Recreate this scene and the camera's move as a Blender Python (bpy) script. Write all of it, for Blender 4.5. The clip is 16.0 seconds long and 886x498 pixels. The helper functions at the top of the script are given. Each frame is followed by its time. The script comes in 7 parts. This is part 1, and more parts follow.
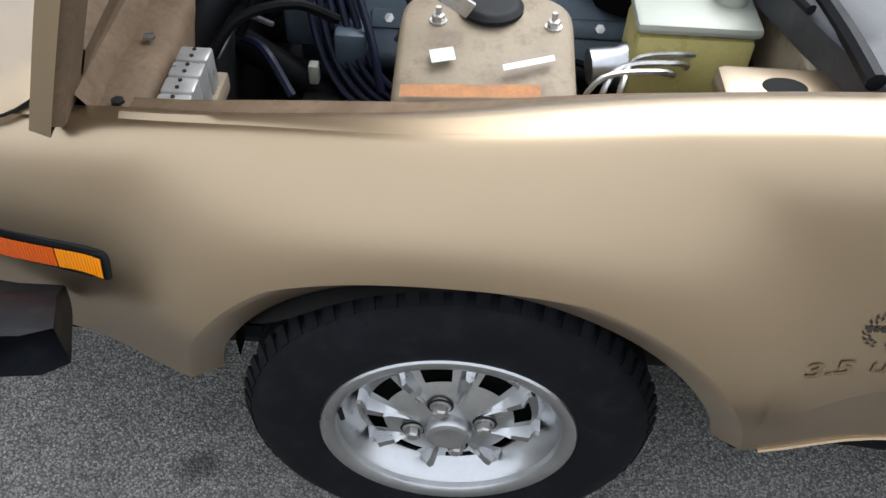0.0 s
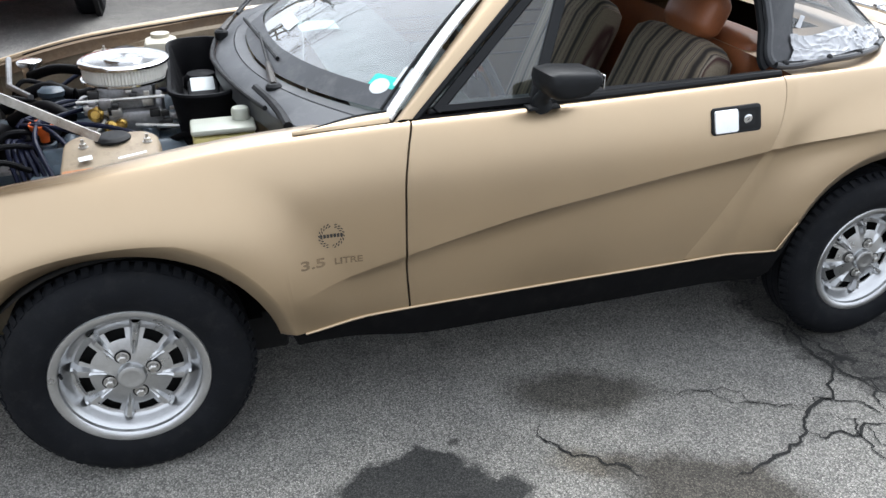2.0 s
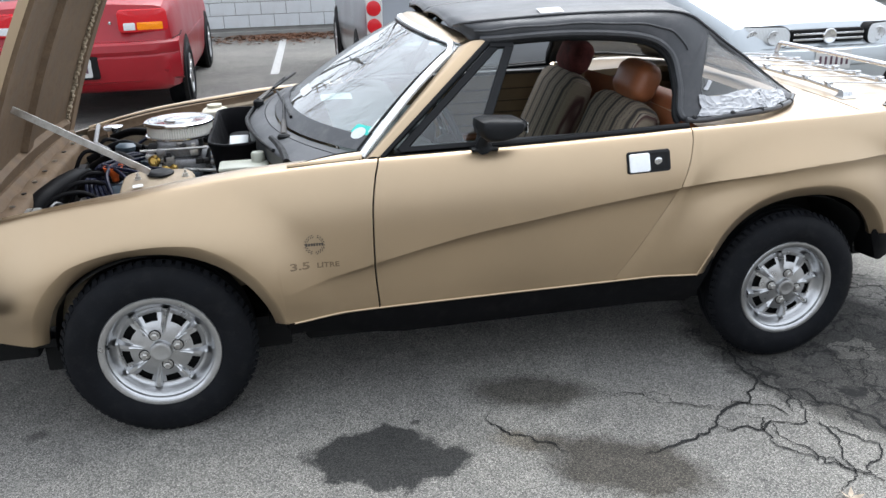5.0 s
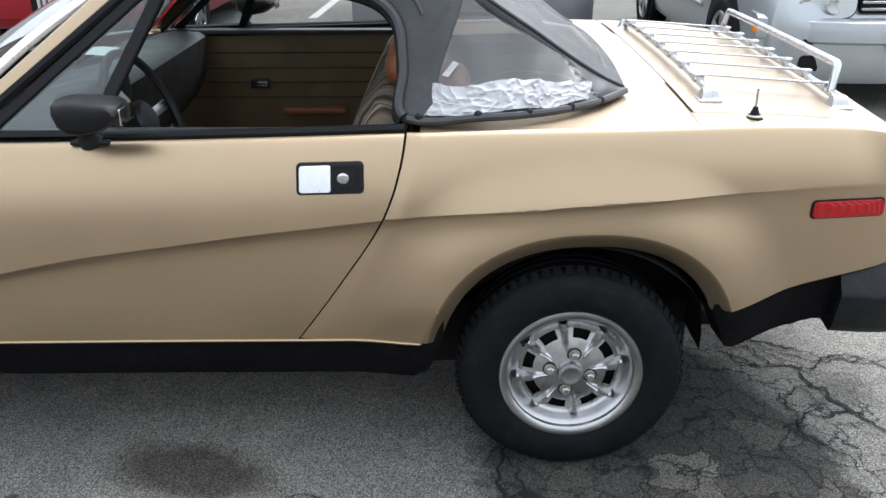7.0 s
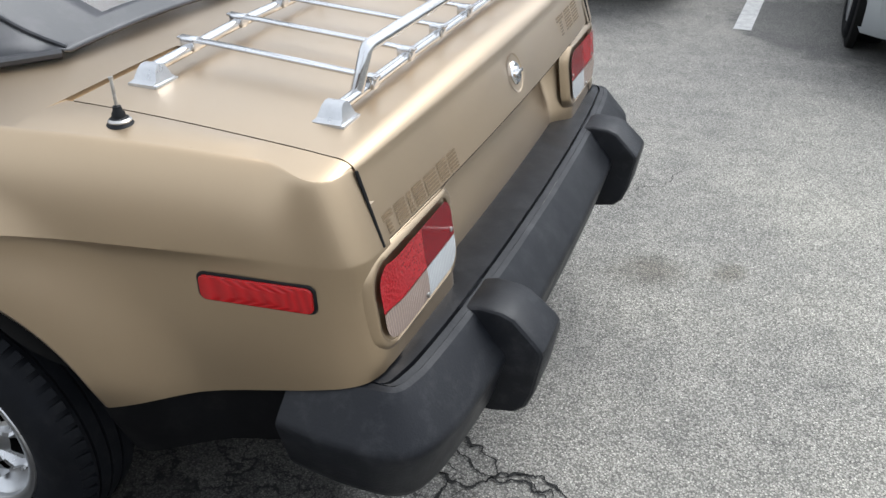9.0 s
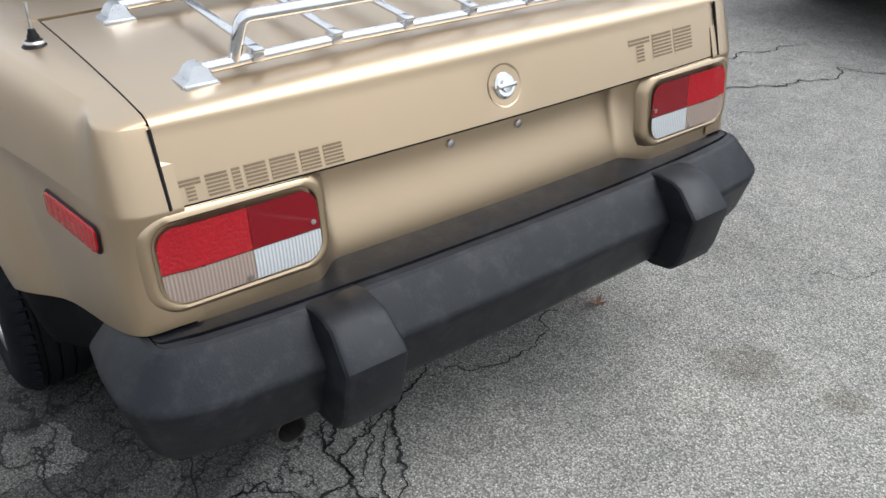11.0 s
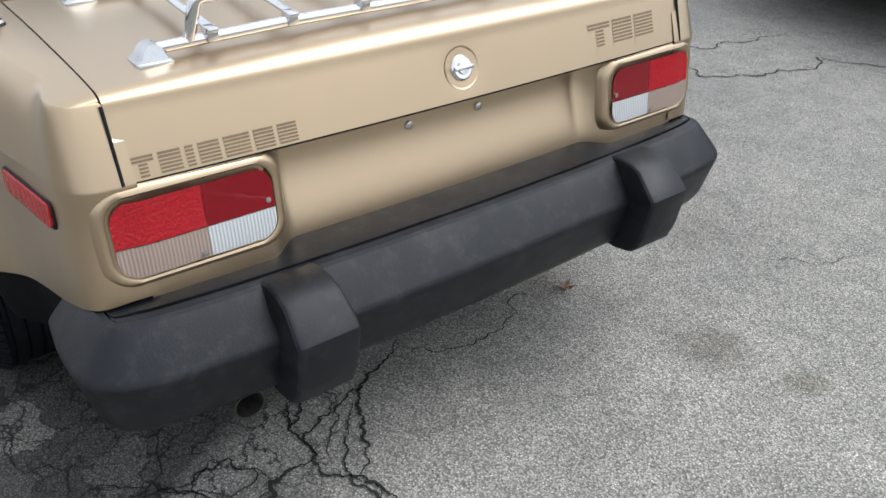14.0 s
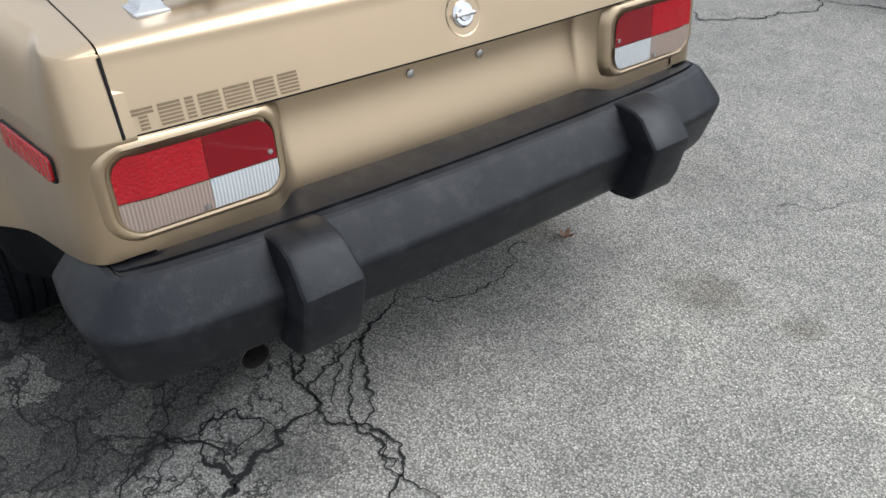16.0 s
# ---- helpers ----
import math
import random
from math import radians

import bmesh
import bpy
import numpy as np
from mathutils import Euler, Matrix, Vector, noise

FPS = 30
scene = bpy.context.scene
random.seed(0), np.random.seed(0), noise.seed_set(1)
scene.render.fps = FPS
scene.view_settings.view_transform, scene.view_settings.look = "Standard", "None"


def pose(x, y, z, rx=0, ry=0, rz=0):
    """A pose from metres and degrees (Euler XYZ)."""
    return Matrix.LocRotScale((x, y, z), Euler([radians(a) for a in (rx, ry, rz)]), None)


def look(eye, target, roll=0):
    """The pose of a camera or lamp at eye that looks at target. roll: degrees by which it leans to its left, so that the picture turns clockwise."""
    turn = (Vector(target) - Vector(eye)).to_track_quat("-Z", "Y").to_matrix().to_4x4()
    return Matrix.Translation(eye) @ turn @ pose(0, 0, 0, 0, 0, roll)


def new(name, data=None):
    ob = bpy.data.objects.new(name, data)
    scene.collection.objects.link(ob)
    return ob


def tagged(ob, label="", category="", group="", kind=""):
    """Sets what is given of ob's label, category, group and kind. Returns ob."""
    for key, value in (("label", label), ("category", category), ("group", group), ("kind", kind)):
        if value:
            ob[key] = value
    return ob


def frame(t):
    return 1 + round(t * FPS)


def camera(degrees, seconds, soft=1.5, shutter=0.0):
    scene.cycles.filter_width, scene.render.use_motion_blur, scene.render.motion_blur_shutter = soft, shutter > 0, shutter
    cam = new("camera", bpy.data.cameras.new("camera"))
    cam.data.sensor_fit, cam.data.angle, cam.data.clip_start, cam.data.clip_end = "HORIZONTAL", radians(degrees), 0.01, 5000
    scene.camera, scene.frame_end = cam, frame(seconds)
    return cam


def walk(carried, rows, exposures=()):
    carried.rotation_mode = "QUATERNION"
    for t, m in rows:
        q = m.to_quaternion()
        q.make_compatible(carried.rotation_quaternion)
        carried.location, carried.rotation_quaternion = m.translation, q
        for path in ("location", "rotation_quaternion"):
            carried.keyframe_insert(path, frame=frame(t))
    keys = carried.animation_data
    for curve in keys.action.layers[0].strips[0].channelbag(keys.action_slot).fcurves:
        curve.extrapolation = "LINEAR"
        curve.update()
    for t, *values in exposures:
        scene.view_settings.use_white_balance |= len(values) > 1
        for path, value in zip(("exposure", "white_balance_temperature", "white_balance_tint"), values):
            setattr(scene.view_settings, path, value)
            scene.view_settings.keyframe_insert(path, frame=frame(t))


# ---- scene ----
cam = camera(56.6, 16.0)
PATH = [
    (0, (-0.008, -0.653, 1.356), (-0.036, 0.711, -0.106), 2.5),
    (0.5, (0.113, -1.003, 1.338), (0.046, 0.536, 0.063), 0.1),
    (1, (0.229, -1.252, 1.409), (0.42, 0.36, 0.241), 1.1),
    (1.5, (0.264, -1.528, 1.454), (0.557, 0.137, 0.384), -0.1),
    (2, (0.239, -1.797, 1.502), (0.762, -0.107, 0.568), 0.2),
    (2.5, (0.273, -2.039, 1.518), (0.921, -0.346, 0.673), 0.1),
    (3, (0.215, -2.226, 1.502), (0.835, -0.478, 0.753), -1.9),
    (3.2, (0.18, -2.283, 1.507), (0.773, -0.525, 0.76), -2.0),
    (5.3, (0.59, -2.462, 1.508), (0.907, -0.624, 0.784), -1.6),
    (5.5, (0.7, -2.412, 1.501), (1.001, -0.576, 0.769), -1.6),
    (6, (1.046, -2.191, 1.451), (1.28, -0.326, 0.769), -0.7),
    (6.5, (1.464, -1.944, 1.42), (1.639, -0.082, 0.713), -0.4),
    (7, (1.87, -1.748, 1.396), (1.848, 0.074, 0.571), -0.3),
    (7.5, (2.283, -1.492, 1.403), (2.053, 0.283, 0.511), -0.8),
    (8, (2.712, -1.269, 1.362), (2.327, 0.465, 0.442), -0.8),
    (8.5, (3.076, -0.966, 1.325), (2.598, 0.71, 0.343), 0.6),
    (9, (3.404, -0.746, 1.328), (2.762, 0.852, 0.31), -0.3),
    (9.5, (3.598, -0.54, 1.321), (2.727, 0.938, 0.293), 0.1),
    (10, (3.742, -0.312, 1.321), (2.65, 0.974, 0.246), 0.7),
    (10.2, (3.832, -0.259, 1.304), (2.65, 0.951, 0.236), 0.1),
    (12.3, (4.063, -0.148, 1.306), (2.666, 0.862, 0.292), 2.1),
    (12.5, (4.068, -0.145, 1.307), (2.686, 0.893, 0.301), 2.0),
    (13, (4.067, -0.139, 1.302), (2.71, 0.936, 0.3), 1.7),
    (13.5, (4.07, -0.138, 1.301), (2.73, 0.934, 0.274), 1.7),
    (14, (4.072, -0.142, 1.299), (2.743, 0.925, 0.253), 1.8),
    (14.5, (4.064, -0.153, 1.296), (2.763, 0.917, 0.219), 2.2),
    (15, (4.056, -0.148, 1.298), (2.779, 0.919, 0.189), 2.7),
    (15.5, (4.058, -0.145, 1.3), (2.778, 0.906, 0.18), 2.0),
    (16, (4.057, -0.151, 1.301), (2.793, 0.886, 0.148), 1.6),
]
walk(cam, [(t, look(eye, target, roll)) for t, eye, target, roll in PATH], [(0, 1.0), (1.3, 1.24), (3.2, 1.26), (6, 1.03), (7.4, 1.10), (8.6, .86), (10, .82), (12.3, .8), (16, .78)])

# ---- light ----
world = bpy.data.worlds.new("sky")
scene.world = world
world.use_nodes = True
wn = world.node_tree
wn.nodes.clear()
w_out = wn.nodes.new("ShaderNodeOutputWorld")
w_bg = wn.nodes.new("ShaderNodeBackground")
w_sky = wn.nodes.new("ShaderNodeTexSky")
w_sky.sky_type = "NISHITA"
w_sky.sun_disc = False
w_sky.sun_elevation = radians(59)
w_sky.sun_rotation = radians(35)
w_sky.air_density, w_sky.dust_density, w_sky.ozone_density = 1.0, 6.0, 1.0
w_hsv = wn.nodes.new("ShaderNodeHueSaturation")
w_hsv.inputs["Saturation"].default_value = 0.30
wn.links.new(w_sky.outputs[0], w_hsv.inputs["Color"])
w_tint = wn.nodes.new("ShaderNodeMix")
w_tint.data_type, w_tint.blend_type = "RGBA", "MULTIPLY"
w_tint.inputs[0].default_value, w_tint.inputs[7].default_value = 1.0, (0.93, 1.0, 1.10, 1.0)
w_veil = wn.nodes.new("ShaderNodeMix")
w_veil.data_type = "RGBA"
w_veil.inputs[0].default_value, w_veil.inputs[7].default_value = 0.55, (8.2, 8.2, 8.2, 1.0)
wn.links.new(w_hsv.outputs[0], w_veil.inputs[6])
wn.links.new(w_veil.outputs[2], w_tint.inputs[6])
wn.links.new(w_tint.outputs[2], w_bg.inputs[0])
wn.links.new(w_bg.outputs[0], w_out.inputs[0])
w_bg.inputs[1].default_value = 0.14
sun = new("sun", bpy.data.lights.new("sun", "SUN"))
sun.data.energy, sun.data.angle, sun.data.color = 1.3, radians(50), (0.97, 0.99, 1.0)
sun.matrix_world = look((0, 0, 10), (-3.5, -5.0, 0))


# ---- materials ----
def nodes_of(name):
    m = bpy.data.materials.new(name)
    m.use_nodes = True
    t = m.node_tree
    return m, t, t.nodes["Principled BSDF"]


def rgb(c):
    return (c[0], c[1], c[2], 1.0)


def noise_node(t, scale, detail=4.0, rough=0.55, space="Object"):
    co = t.nodes.new("ShaderNodeTexCoord")
    n = t.nodes.new("ShaderNodeTexNoise")
    n.inputs["Scale"].default_value, n.inputs["Detail"].default_value, n.inputs["Roughness"].default_value = scale, detail, rough
    t.links.new(co.outputs[space], n.inputs["Vector"])
    return n


def ramp(t, src, stops):
    r = t.nodes.new("ShaderNodeValToRGB")
    while len(r.color_ramp.elements) < len(stops):
        r.color_ramp.elements.new(0.5)
    for e, (p, c) in zip(r.color_ramp.elements, stops):
        e.position, e.color = p, rgb(c) if not isinstance(c, float) else (c, c, c, 1)
    t.links.new(src, r.inputs[0])
    return r


def mixed(t, fac, a, b, mode="MIX"):
    m = t.nodes.new("ShaderNodeMix")
    m.data_type, m.blend_type = "RGBA", mode
    for k, v in ((0, fac), (6, a), (7, b)):
        if hasattr(v, "is_output"):
            t.links.new(v, m.inputs[k])
        else:
            m.inputs[k].default_value = v if k == 0 else rgb(v)
    return m.outputs[2]


def bump(t, b, src, strength, dist):
    n = t.nodes.new("ShaderNodeBump")
    n.inputs["Strength"].default_value, n.inputs["Distance"].default_value = strength, dist
    t.links.new(src, n.inputs["Height"])
    t.links.new(n.outputs[0], b.inputs["Normal"])
    return n


def surface(name, colour, rough=0.5, metal=0.0, vary=0.15, scale=6.0, fine=120.0, relief=0.0, spec=0.5, coat=0.0, rough_vary=0.1, dirt=None, dirt_amount=0.0):
    """A worn surface: broad and fine changes of tone, of gloss and, where wanted, of relief."""
    m, t, b = nodes_of(name)
    big = noise_node(t, scale, 5.0)
    small = noise_node(t, fine, 3.0)
    dark = tuple(c * (1 - vary) for c in colour)
    light = tuple(min(1.0, c * (1 + vary)) for c in colour)
    base = ramp(t, big.outputs["Fac"], [(0.3, dark), (0.7, light)]).outputs[0]
    grain = ramp(t, small.outputs["Fac"], [(0.25, 1 - vary * 0.8), (0.75, 1 + 0.0)]).outputs[0]
    base = mixed(t, 1.0, base, grain, "MULTIPLY")
    if dirt:
        spots = noise_node(t, scale * 2.7, 8.0, 0.7)
        f = ramp(t, spots.outputs["Fac"], [(0.5, 0.0), (0.72, dirt_amount)]).outputs[0]
        base = mixed(t, f, base, dirt)
    t.links.new(base, b.inputs["Base Color"])
    rr = ramp(t, big.outputs["Fac"], [(0.3, max(0.02, rough - rough_vary)), (0.7, min(1.0, rough + rough_vary))])
    t.links.new(rr.outputs[0], b.inputs["Roughness"])
    b.inputs["Metallic"].default_value = metal
    b.inputs["Specular IOR Level"].default_value = spec
    b.inputs["Coat Weight"].default_value = coat
    b.inputs["Coat Roughness"].default_value = 0.12
    if relief:
        bump(t, b, small.outputs["Fac"], 0.6, relief)
    return m


GOLD = surface("gold_paint", (0.385, 0.273, 0.153), 0.37, 0.93, 0.05, 2.2, 900, 0.0, 0.5, 1.0, 0.05, (0.36, 0.22, 0.10), 0.10)
# a dull, weathered lacquer over the flakes
gold_bsdf = GOLD.node_tree.nodes["Principled BSDF"]
gold_bsdf.inputs["Coat IOR"].default_value, gold_bsdf.inputs["Coat Roughness"].default_value = 1.75, 0.36
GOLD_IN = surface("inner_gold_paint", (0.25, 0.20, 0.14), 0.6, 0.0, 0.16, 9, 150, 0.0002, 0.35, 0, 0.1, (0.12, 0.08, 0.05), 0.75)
BLACK = surface("black_paint", (0.012, 0.012, 0.013), 0.5, 0, 0.3, 8, 90, 0.0001, 0.4)
COWL = surface("satin_black_paint", (0.040, 0.042, 0.047), 0.45, 0, 0.2, 5, 200, 0.0001, 0.5, 0, 0.08, (0.16, 0.16, 0.15), 0.3)
RUBBER = surface("bumper_rubber", (0.0055, 0.0064, 0.0088), 0.46, 0, 0.25, 9, 260, 0.0006, 0.27, 0, 0.12, (0.055, 0.056, 0.058), 0.26)
SEAL = surface("rubber_seal", (0.008, 0.0085, 0.0095), 0.5, 0, 0.2, 20, 200, 0.0002, 0.17)
TYRE = surface("tyre_rubber", (0.007, 0.0077, 0.0095), 0.6, 0, 0.25, 12, 200, 0.0004, 0.09, 0, 0.08, (0.04, 0.039, 0.038), 0.2)
ALLOY = surface("alloy", (0.50, 0.505, 0.51), 0.32, 1.0, 0.08, 16, 150, 0.0001, 0.5, 0, 0.05, (0.35, 0.34, 0.33), 0.12)
ALLOY_DULL = surface("painted_alloy", (0.50, 0.505, 0.51), 0.30, 0.95, 0.10, 24, 180, 0.0001, 0.5, 0, 0.05, (0.3, 0.29, 0.27), 0.15)
CHROME = surface("chrome", (0.62, 0.62, 0.62), 0.16, 1.0, 0.05, 10, 120, 0.0, 0.5, 0, 0.04)
STEEL = surface("worn_steel", (0.50, 0.49, 0.47), 0.35, 0.9, 0.2, 30, 200, 0.0003, 0.5, 0, 0.1, (0.22, 0.17, 0.12), 0.5)
DARK = surface("dark_underbody", (0.010, 0.010, 0.010), 0.85, 0, 0.3, 6, 60, 0.0, 0.2)
VINYL = surface("soft_top_vinyl", (0.027, 0.0285, 0.032), 0.42, 0, 0.25, 5, 500, 0.0003, 0.55, 0, 0.1, (0.085, 0.077, 0.082), 0.35)
SKIRT = surface("black_skirt", (0.004, 0.004, 0.0045), 0.6, 0, 0.3, 9, 120, 0.0003, 0.06, 0, 0.1, (0.018, 0.017, 0.016), 0.3)


# ---- building blocks ----
def linked(name, verts, faces, mat, parent=None, label="", smooth=40.0):
    me = bpy.data.meshes.new(name)
    me.from_pydata([tuple(map(float, v)) for v in verts], [], [tuple(f) for f in faces])
    me.validate()
    for m in (mat if isinstance(mat, (list, tuple)) else [mat]):
        me.materials.append(m)
    if smooth:
        me.shade_smooth()
        me.set_sharp_from_angle(angle=radians(smooth))
    ob = new(name, me)
    if parent:
        ob.parent = parent
        ob.matrix_parent_inverse = base_of(parent).inverted()
    if label:
        tagged(ob, label)
    return ob


def base_of(ob):
    m = ob.matrix_basis.copy()
    while ob.parent:
        m = ob.parent.matrix_basis @ ob.matrix_parent_inverse @ m
        ob = ob.parent
    return m


class Shape:
    """Verts and faces gathered piece by piece."""

    def __init__(self):
        self.v, self.f = [], []

    def add(self, verts, faces):
        n = len(self.v)
        self.v += [tuple(p) for p in verts]
        self.f += [tuple(i + n for i in f) for f in faces]
        return self

    def bm(self, bm, m=None):
        bm.verts.index_update()
        self.add([(m @ v.co) if m else v.co.copy() for v in bm.verts], [[v.index for v in f.verts] for f in bm.faces])
        bm.free()
        return self

    def grid(self, rows, loop=False, flip=False):
        n, k = len(rows), len(rows[0])
        faces = []
        for i in range(n - 1):
            for j in range(k if loop else k - 1):
                a, b = i * k + j, i * k + (j + 1) % k
                q = (a, b, b + k, a + k)
                faces.append(q[::-1] if flip else q)
        return self.add([p for r in rows for p in r], faces)

    def box(self, lo, hi, r=0.0, m=None, seg=2):
        bm = bmesh.new()
        bmesh.ops.create_cube(bm, size=1.0)
        lo, hi = Vector(lo), Vector(hi)
        for v in bm.verts:
            v.co = Vector([lo[i] + (v.co[i] + 0.5) * (hi[i] - lo[i]) for i in range(3)])
        if r:
            bmesh.ops.bevel(bm, geom=bm.edges[:] + bm.verts[:], offset=r, segments=seg, affect="EDGES", profile=0.5)
        return self.bm(bm, m)

    def tube(self, pts, r, n=10, caps=True):
        pts = [Vector(p) for p in pts]
        rs = r if isinstance(r, (list, tuple)) else [r] * len(pts)
        rows, up = [], Vector((0.31, 0.17, 0.93))
        for i, p in enumerate(pts):
            d = (pts[min(i + 1, len(pts) - 1)] - pts[max(i - 1, 0)]).normalized()
            a = d.cross(up)
            if a.length < 1e-3:
                a = d.cross(Vector((1, 0, 0)))
            a.normalize()
            b = d.cross(a).normalized()
            up = a.cross(d)
            rows.append([p + rs[i] * (math.cos(2 * math.pi * k / n) * a + math.sin(2 * math.pi * k / n) * b) for k in range(n)])
        m = len(self.v)
        self.grid(rows, True)
        if caps:
            self.f.append(tuple(m + k for k in range(n))[::-1])
            e = m + (len(rows) - 1) * n
            self.f.append(tuple(e + k for k in range(n)))
        return self

    def lathe(self, profile, m, n=32, caps=False):
        """Profile of (radius, along) turned about the local z axis."""
        rows = [[m @ Vector((r * math.cos(2 * math.pi * k / n), r * math.sin(2 * math.pi * k / n), h)) for k in range(n)] for r, h in profile]
        s = len(self.v)
        self.grid(rows, True)
        if caps:
            self.f.append(tuple(s + k for k in range(n))[::-1])
            e = s + (len(rows) - 1) * n
            self.f.append(tuple(e + k for k in range(n)))
        return self

    def mirror(self, yc):
        o = Shape()
        o.v = [(p[0], 2 * yc - p[1], p[2]) for p in self.v]
        o.f = [f[::-1] for f in self.f]
        return o

    def turned(self, m):
        o = Shape()
        o.v = [tuple(m @ Vector(p)) for p in self.v]
        o.f = list(self.f)
        return o

    def to(self, name, mat, parent=None, label="", smooth=40.0):
        return linked(name, self.v, self.f, mat, parent, label, smooth)


def smooth_curve(pts):
    """A curve through points of rising first coordinate that does not overshoot."""
    xs = np.array([p[0] for p in pts], float)
    ys = np.array([p[1] for p in pts], float)
    h, d = np.diff(xs), np.diff(ys) / np.diff(xs)
    m = np.zeros(len(xs))
    m[0], m[-1] = d[0], d[-1]
    for i in range(1, len(xs) - 1):
        if d[i - 1] * d[i] > 0:
            a, b = 2 * h[i] + h[i - 1], h[i] + 2 * h[i - 1]
            m[i] = (a + b) / (a / d[i - 1] + b / d[i])

    def f(x):
        x = min(max(x, xs[0]), xs[-1])
        i = min(max(int(np.searchsorted(xs, x)) - 1, 0), len(xs) - 2)
        t = (x - xs[i]) / h[i]
        return ((1 + 2 * t) * (1 - t) ** 2 * ys[i] + t * (1 - t) ** 2 * h[i] * m[i] + t * t * (3 - 2 * t) * ys[i + 1] + t * t * (t - 1) * h[i] * m[i + 1])
    return f


def path3(pts, n):
    """n points along a smooth path through the given points."""
    pts = [Vector(p) for p in pts]
    k = np.cumsum([0] + [(b - a).length for a, b in zip(pts, pts[1:])])
    fs = [smooth_path([(k[i], p[c]) for i, p in enumerate(pts)]) for c in range(3)]
    return [Vector([f(s) for f in fs]) for s in np.linspace(0, k[-1], n)]


def smooth_path(pts):
    xs = [p[0] for p in pts]
    ys = [p[1] for p in pts]
    n = len(xs)
    m = [(ys[min(i + 1, n - 1)] - ys[max(i - 1, 0)]) / (xs[min(i + 1, n - 1)] - xs[max(i - 1, 0)]) for i in range(n)]

    def f(x):
        i = min(max(int(np.searchsorted(xs, x)) - 1, 0), n - 2)
        h = xs[i + 1] - xs[i]
        t = (x - xs[i]) / h
        return ((1 + 2 * t) * (1 - t) ** 2 * ys[i] + t * (1 - t) ** 2 * h * m[i] + t * t * (3 - 2 * t) * ys[i + 1] + t * t * (t - 1) * h * m[i + 1])
    return f


def smoothstep(a, b, x):
    t = min(max((x - a) / (b - a), 0.0), 1.0)
    return t * t * (3 - 2 * t)


def thing(name, at, label, category, group=""):
    ob = new(name)
    ob.empty_display_size = 0.2
    ob.location = at
    return tagged(ob, label, category, group)


# ---- the sports car: x runs to its tail, y across, its near side at about y = -0.05 ----
YC = 0.795
car = thing("sports_car", (1.08, YC, 0), "faded gold two-seat convertible, bonnet propped open, black soft top up", "car")

plan_y = smooth_curve([(-1.02, .40), (-.95, .27), (-.85, .17), (-.65, .10), (-.49, .06), (-.3, .012), (0, -.030), (.4, -.047), (1.0, -.055),
                       (1.6, -.056), (2.0, -.05), (2.3, -.03), (2.5, -.003), (2.7, .034), (2.8, .052)])
crest_z = smooth_curve([(-1.02, .50), (-.9, .58), (-.75, .64), (-.6, .682), (-.46, .715), (-.33, .742), (-.16, .772), (0, .792), (.16, .812), (.38, .835),
                        (.6, .847), (.73, .852), (1.0, .856), (1.5, .868), (1.77, .877), (2.14, .886), (2.5, .884), (2.8, .868), (2.96, .852)])
swage_z = smooth_curve([(.36, .44), (.44, .468), (.68, .530), (.84, .568), (1.02, .604), (1.21, .631), (1.4, .658), (1.6, .682), (1.73, .697),
                        (2.0, .722), (2.27, .737), (2.52, .740), (2.8, .738)])
swage_a = smooth_curve([(.42, 0), (.58, .006), (.75, .012), (1.2, .017), (2.1, .018), (2.45, .014), (2.72, .006), (2.86, 0), (2.95, 0)])

WHEELS = [(-.002, -.030, .295, 1.03), (2.161, -.028, .278, .973)]
# wheel arches: middle, half width and height of the opening, of the crease round it, and how square they are
ARCH = [(.012, .285, .355, .335, .392, .383, 2.1), (2.178, .300, .338, .325, .375, .366, 2.3)]


TAIL = path3([(2.8, .052, 0), (2.86, .062, 0), (2.905, .0725, 0), (2.932, .088, 0), (2.946, .110, 0), (2.951, .135, 0), (2.953, .165, 0)], 40)
TAIL = [(p.x, p.y) for p in TAIL]


def plan(s):
    """The widest line of the flank, by a length that goes on round the tail's corner; and the way inwards."""
    def at(q):
        if q <= 2.8:
            return Vector((q, plan_y(q), 0))
        k = np.cumsum([0] + [math.dist(a, b) for a, b in zip(TAIL, TAIL[1:])])
        e = min(q - 2.8, k[-1])
        return Vector((float(np.interp(e, k, [p[0] for p in TAIL])), float(np.interp(e, k, [p[1] for p in TAIL])), 0))
    p, d = at(s), (at(s + .03) - at(s - .03)).normalized()
    return p, Vector((-d.y, d.x, 0))


S_END = 2.8 + sum(math.dist(a, b) for a, b in zip(TAIL, TAIL[1:])) - 0.010


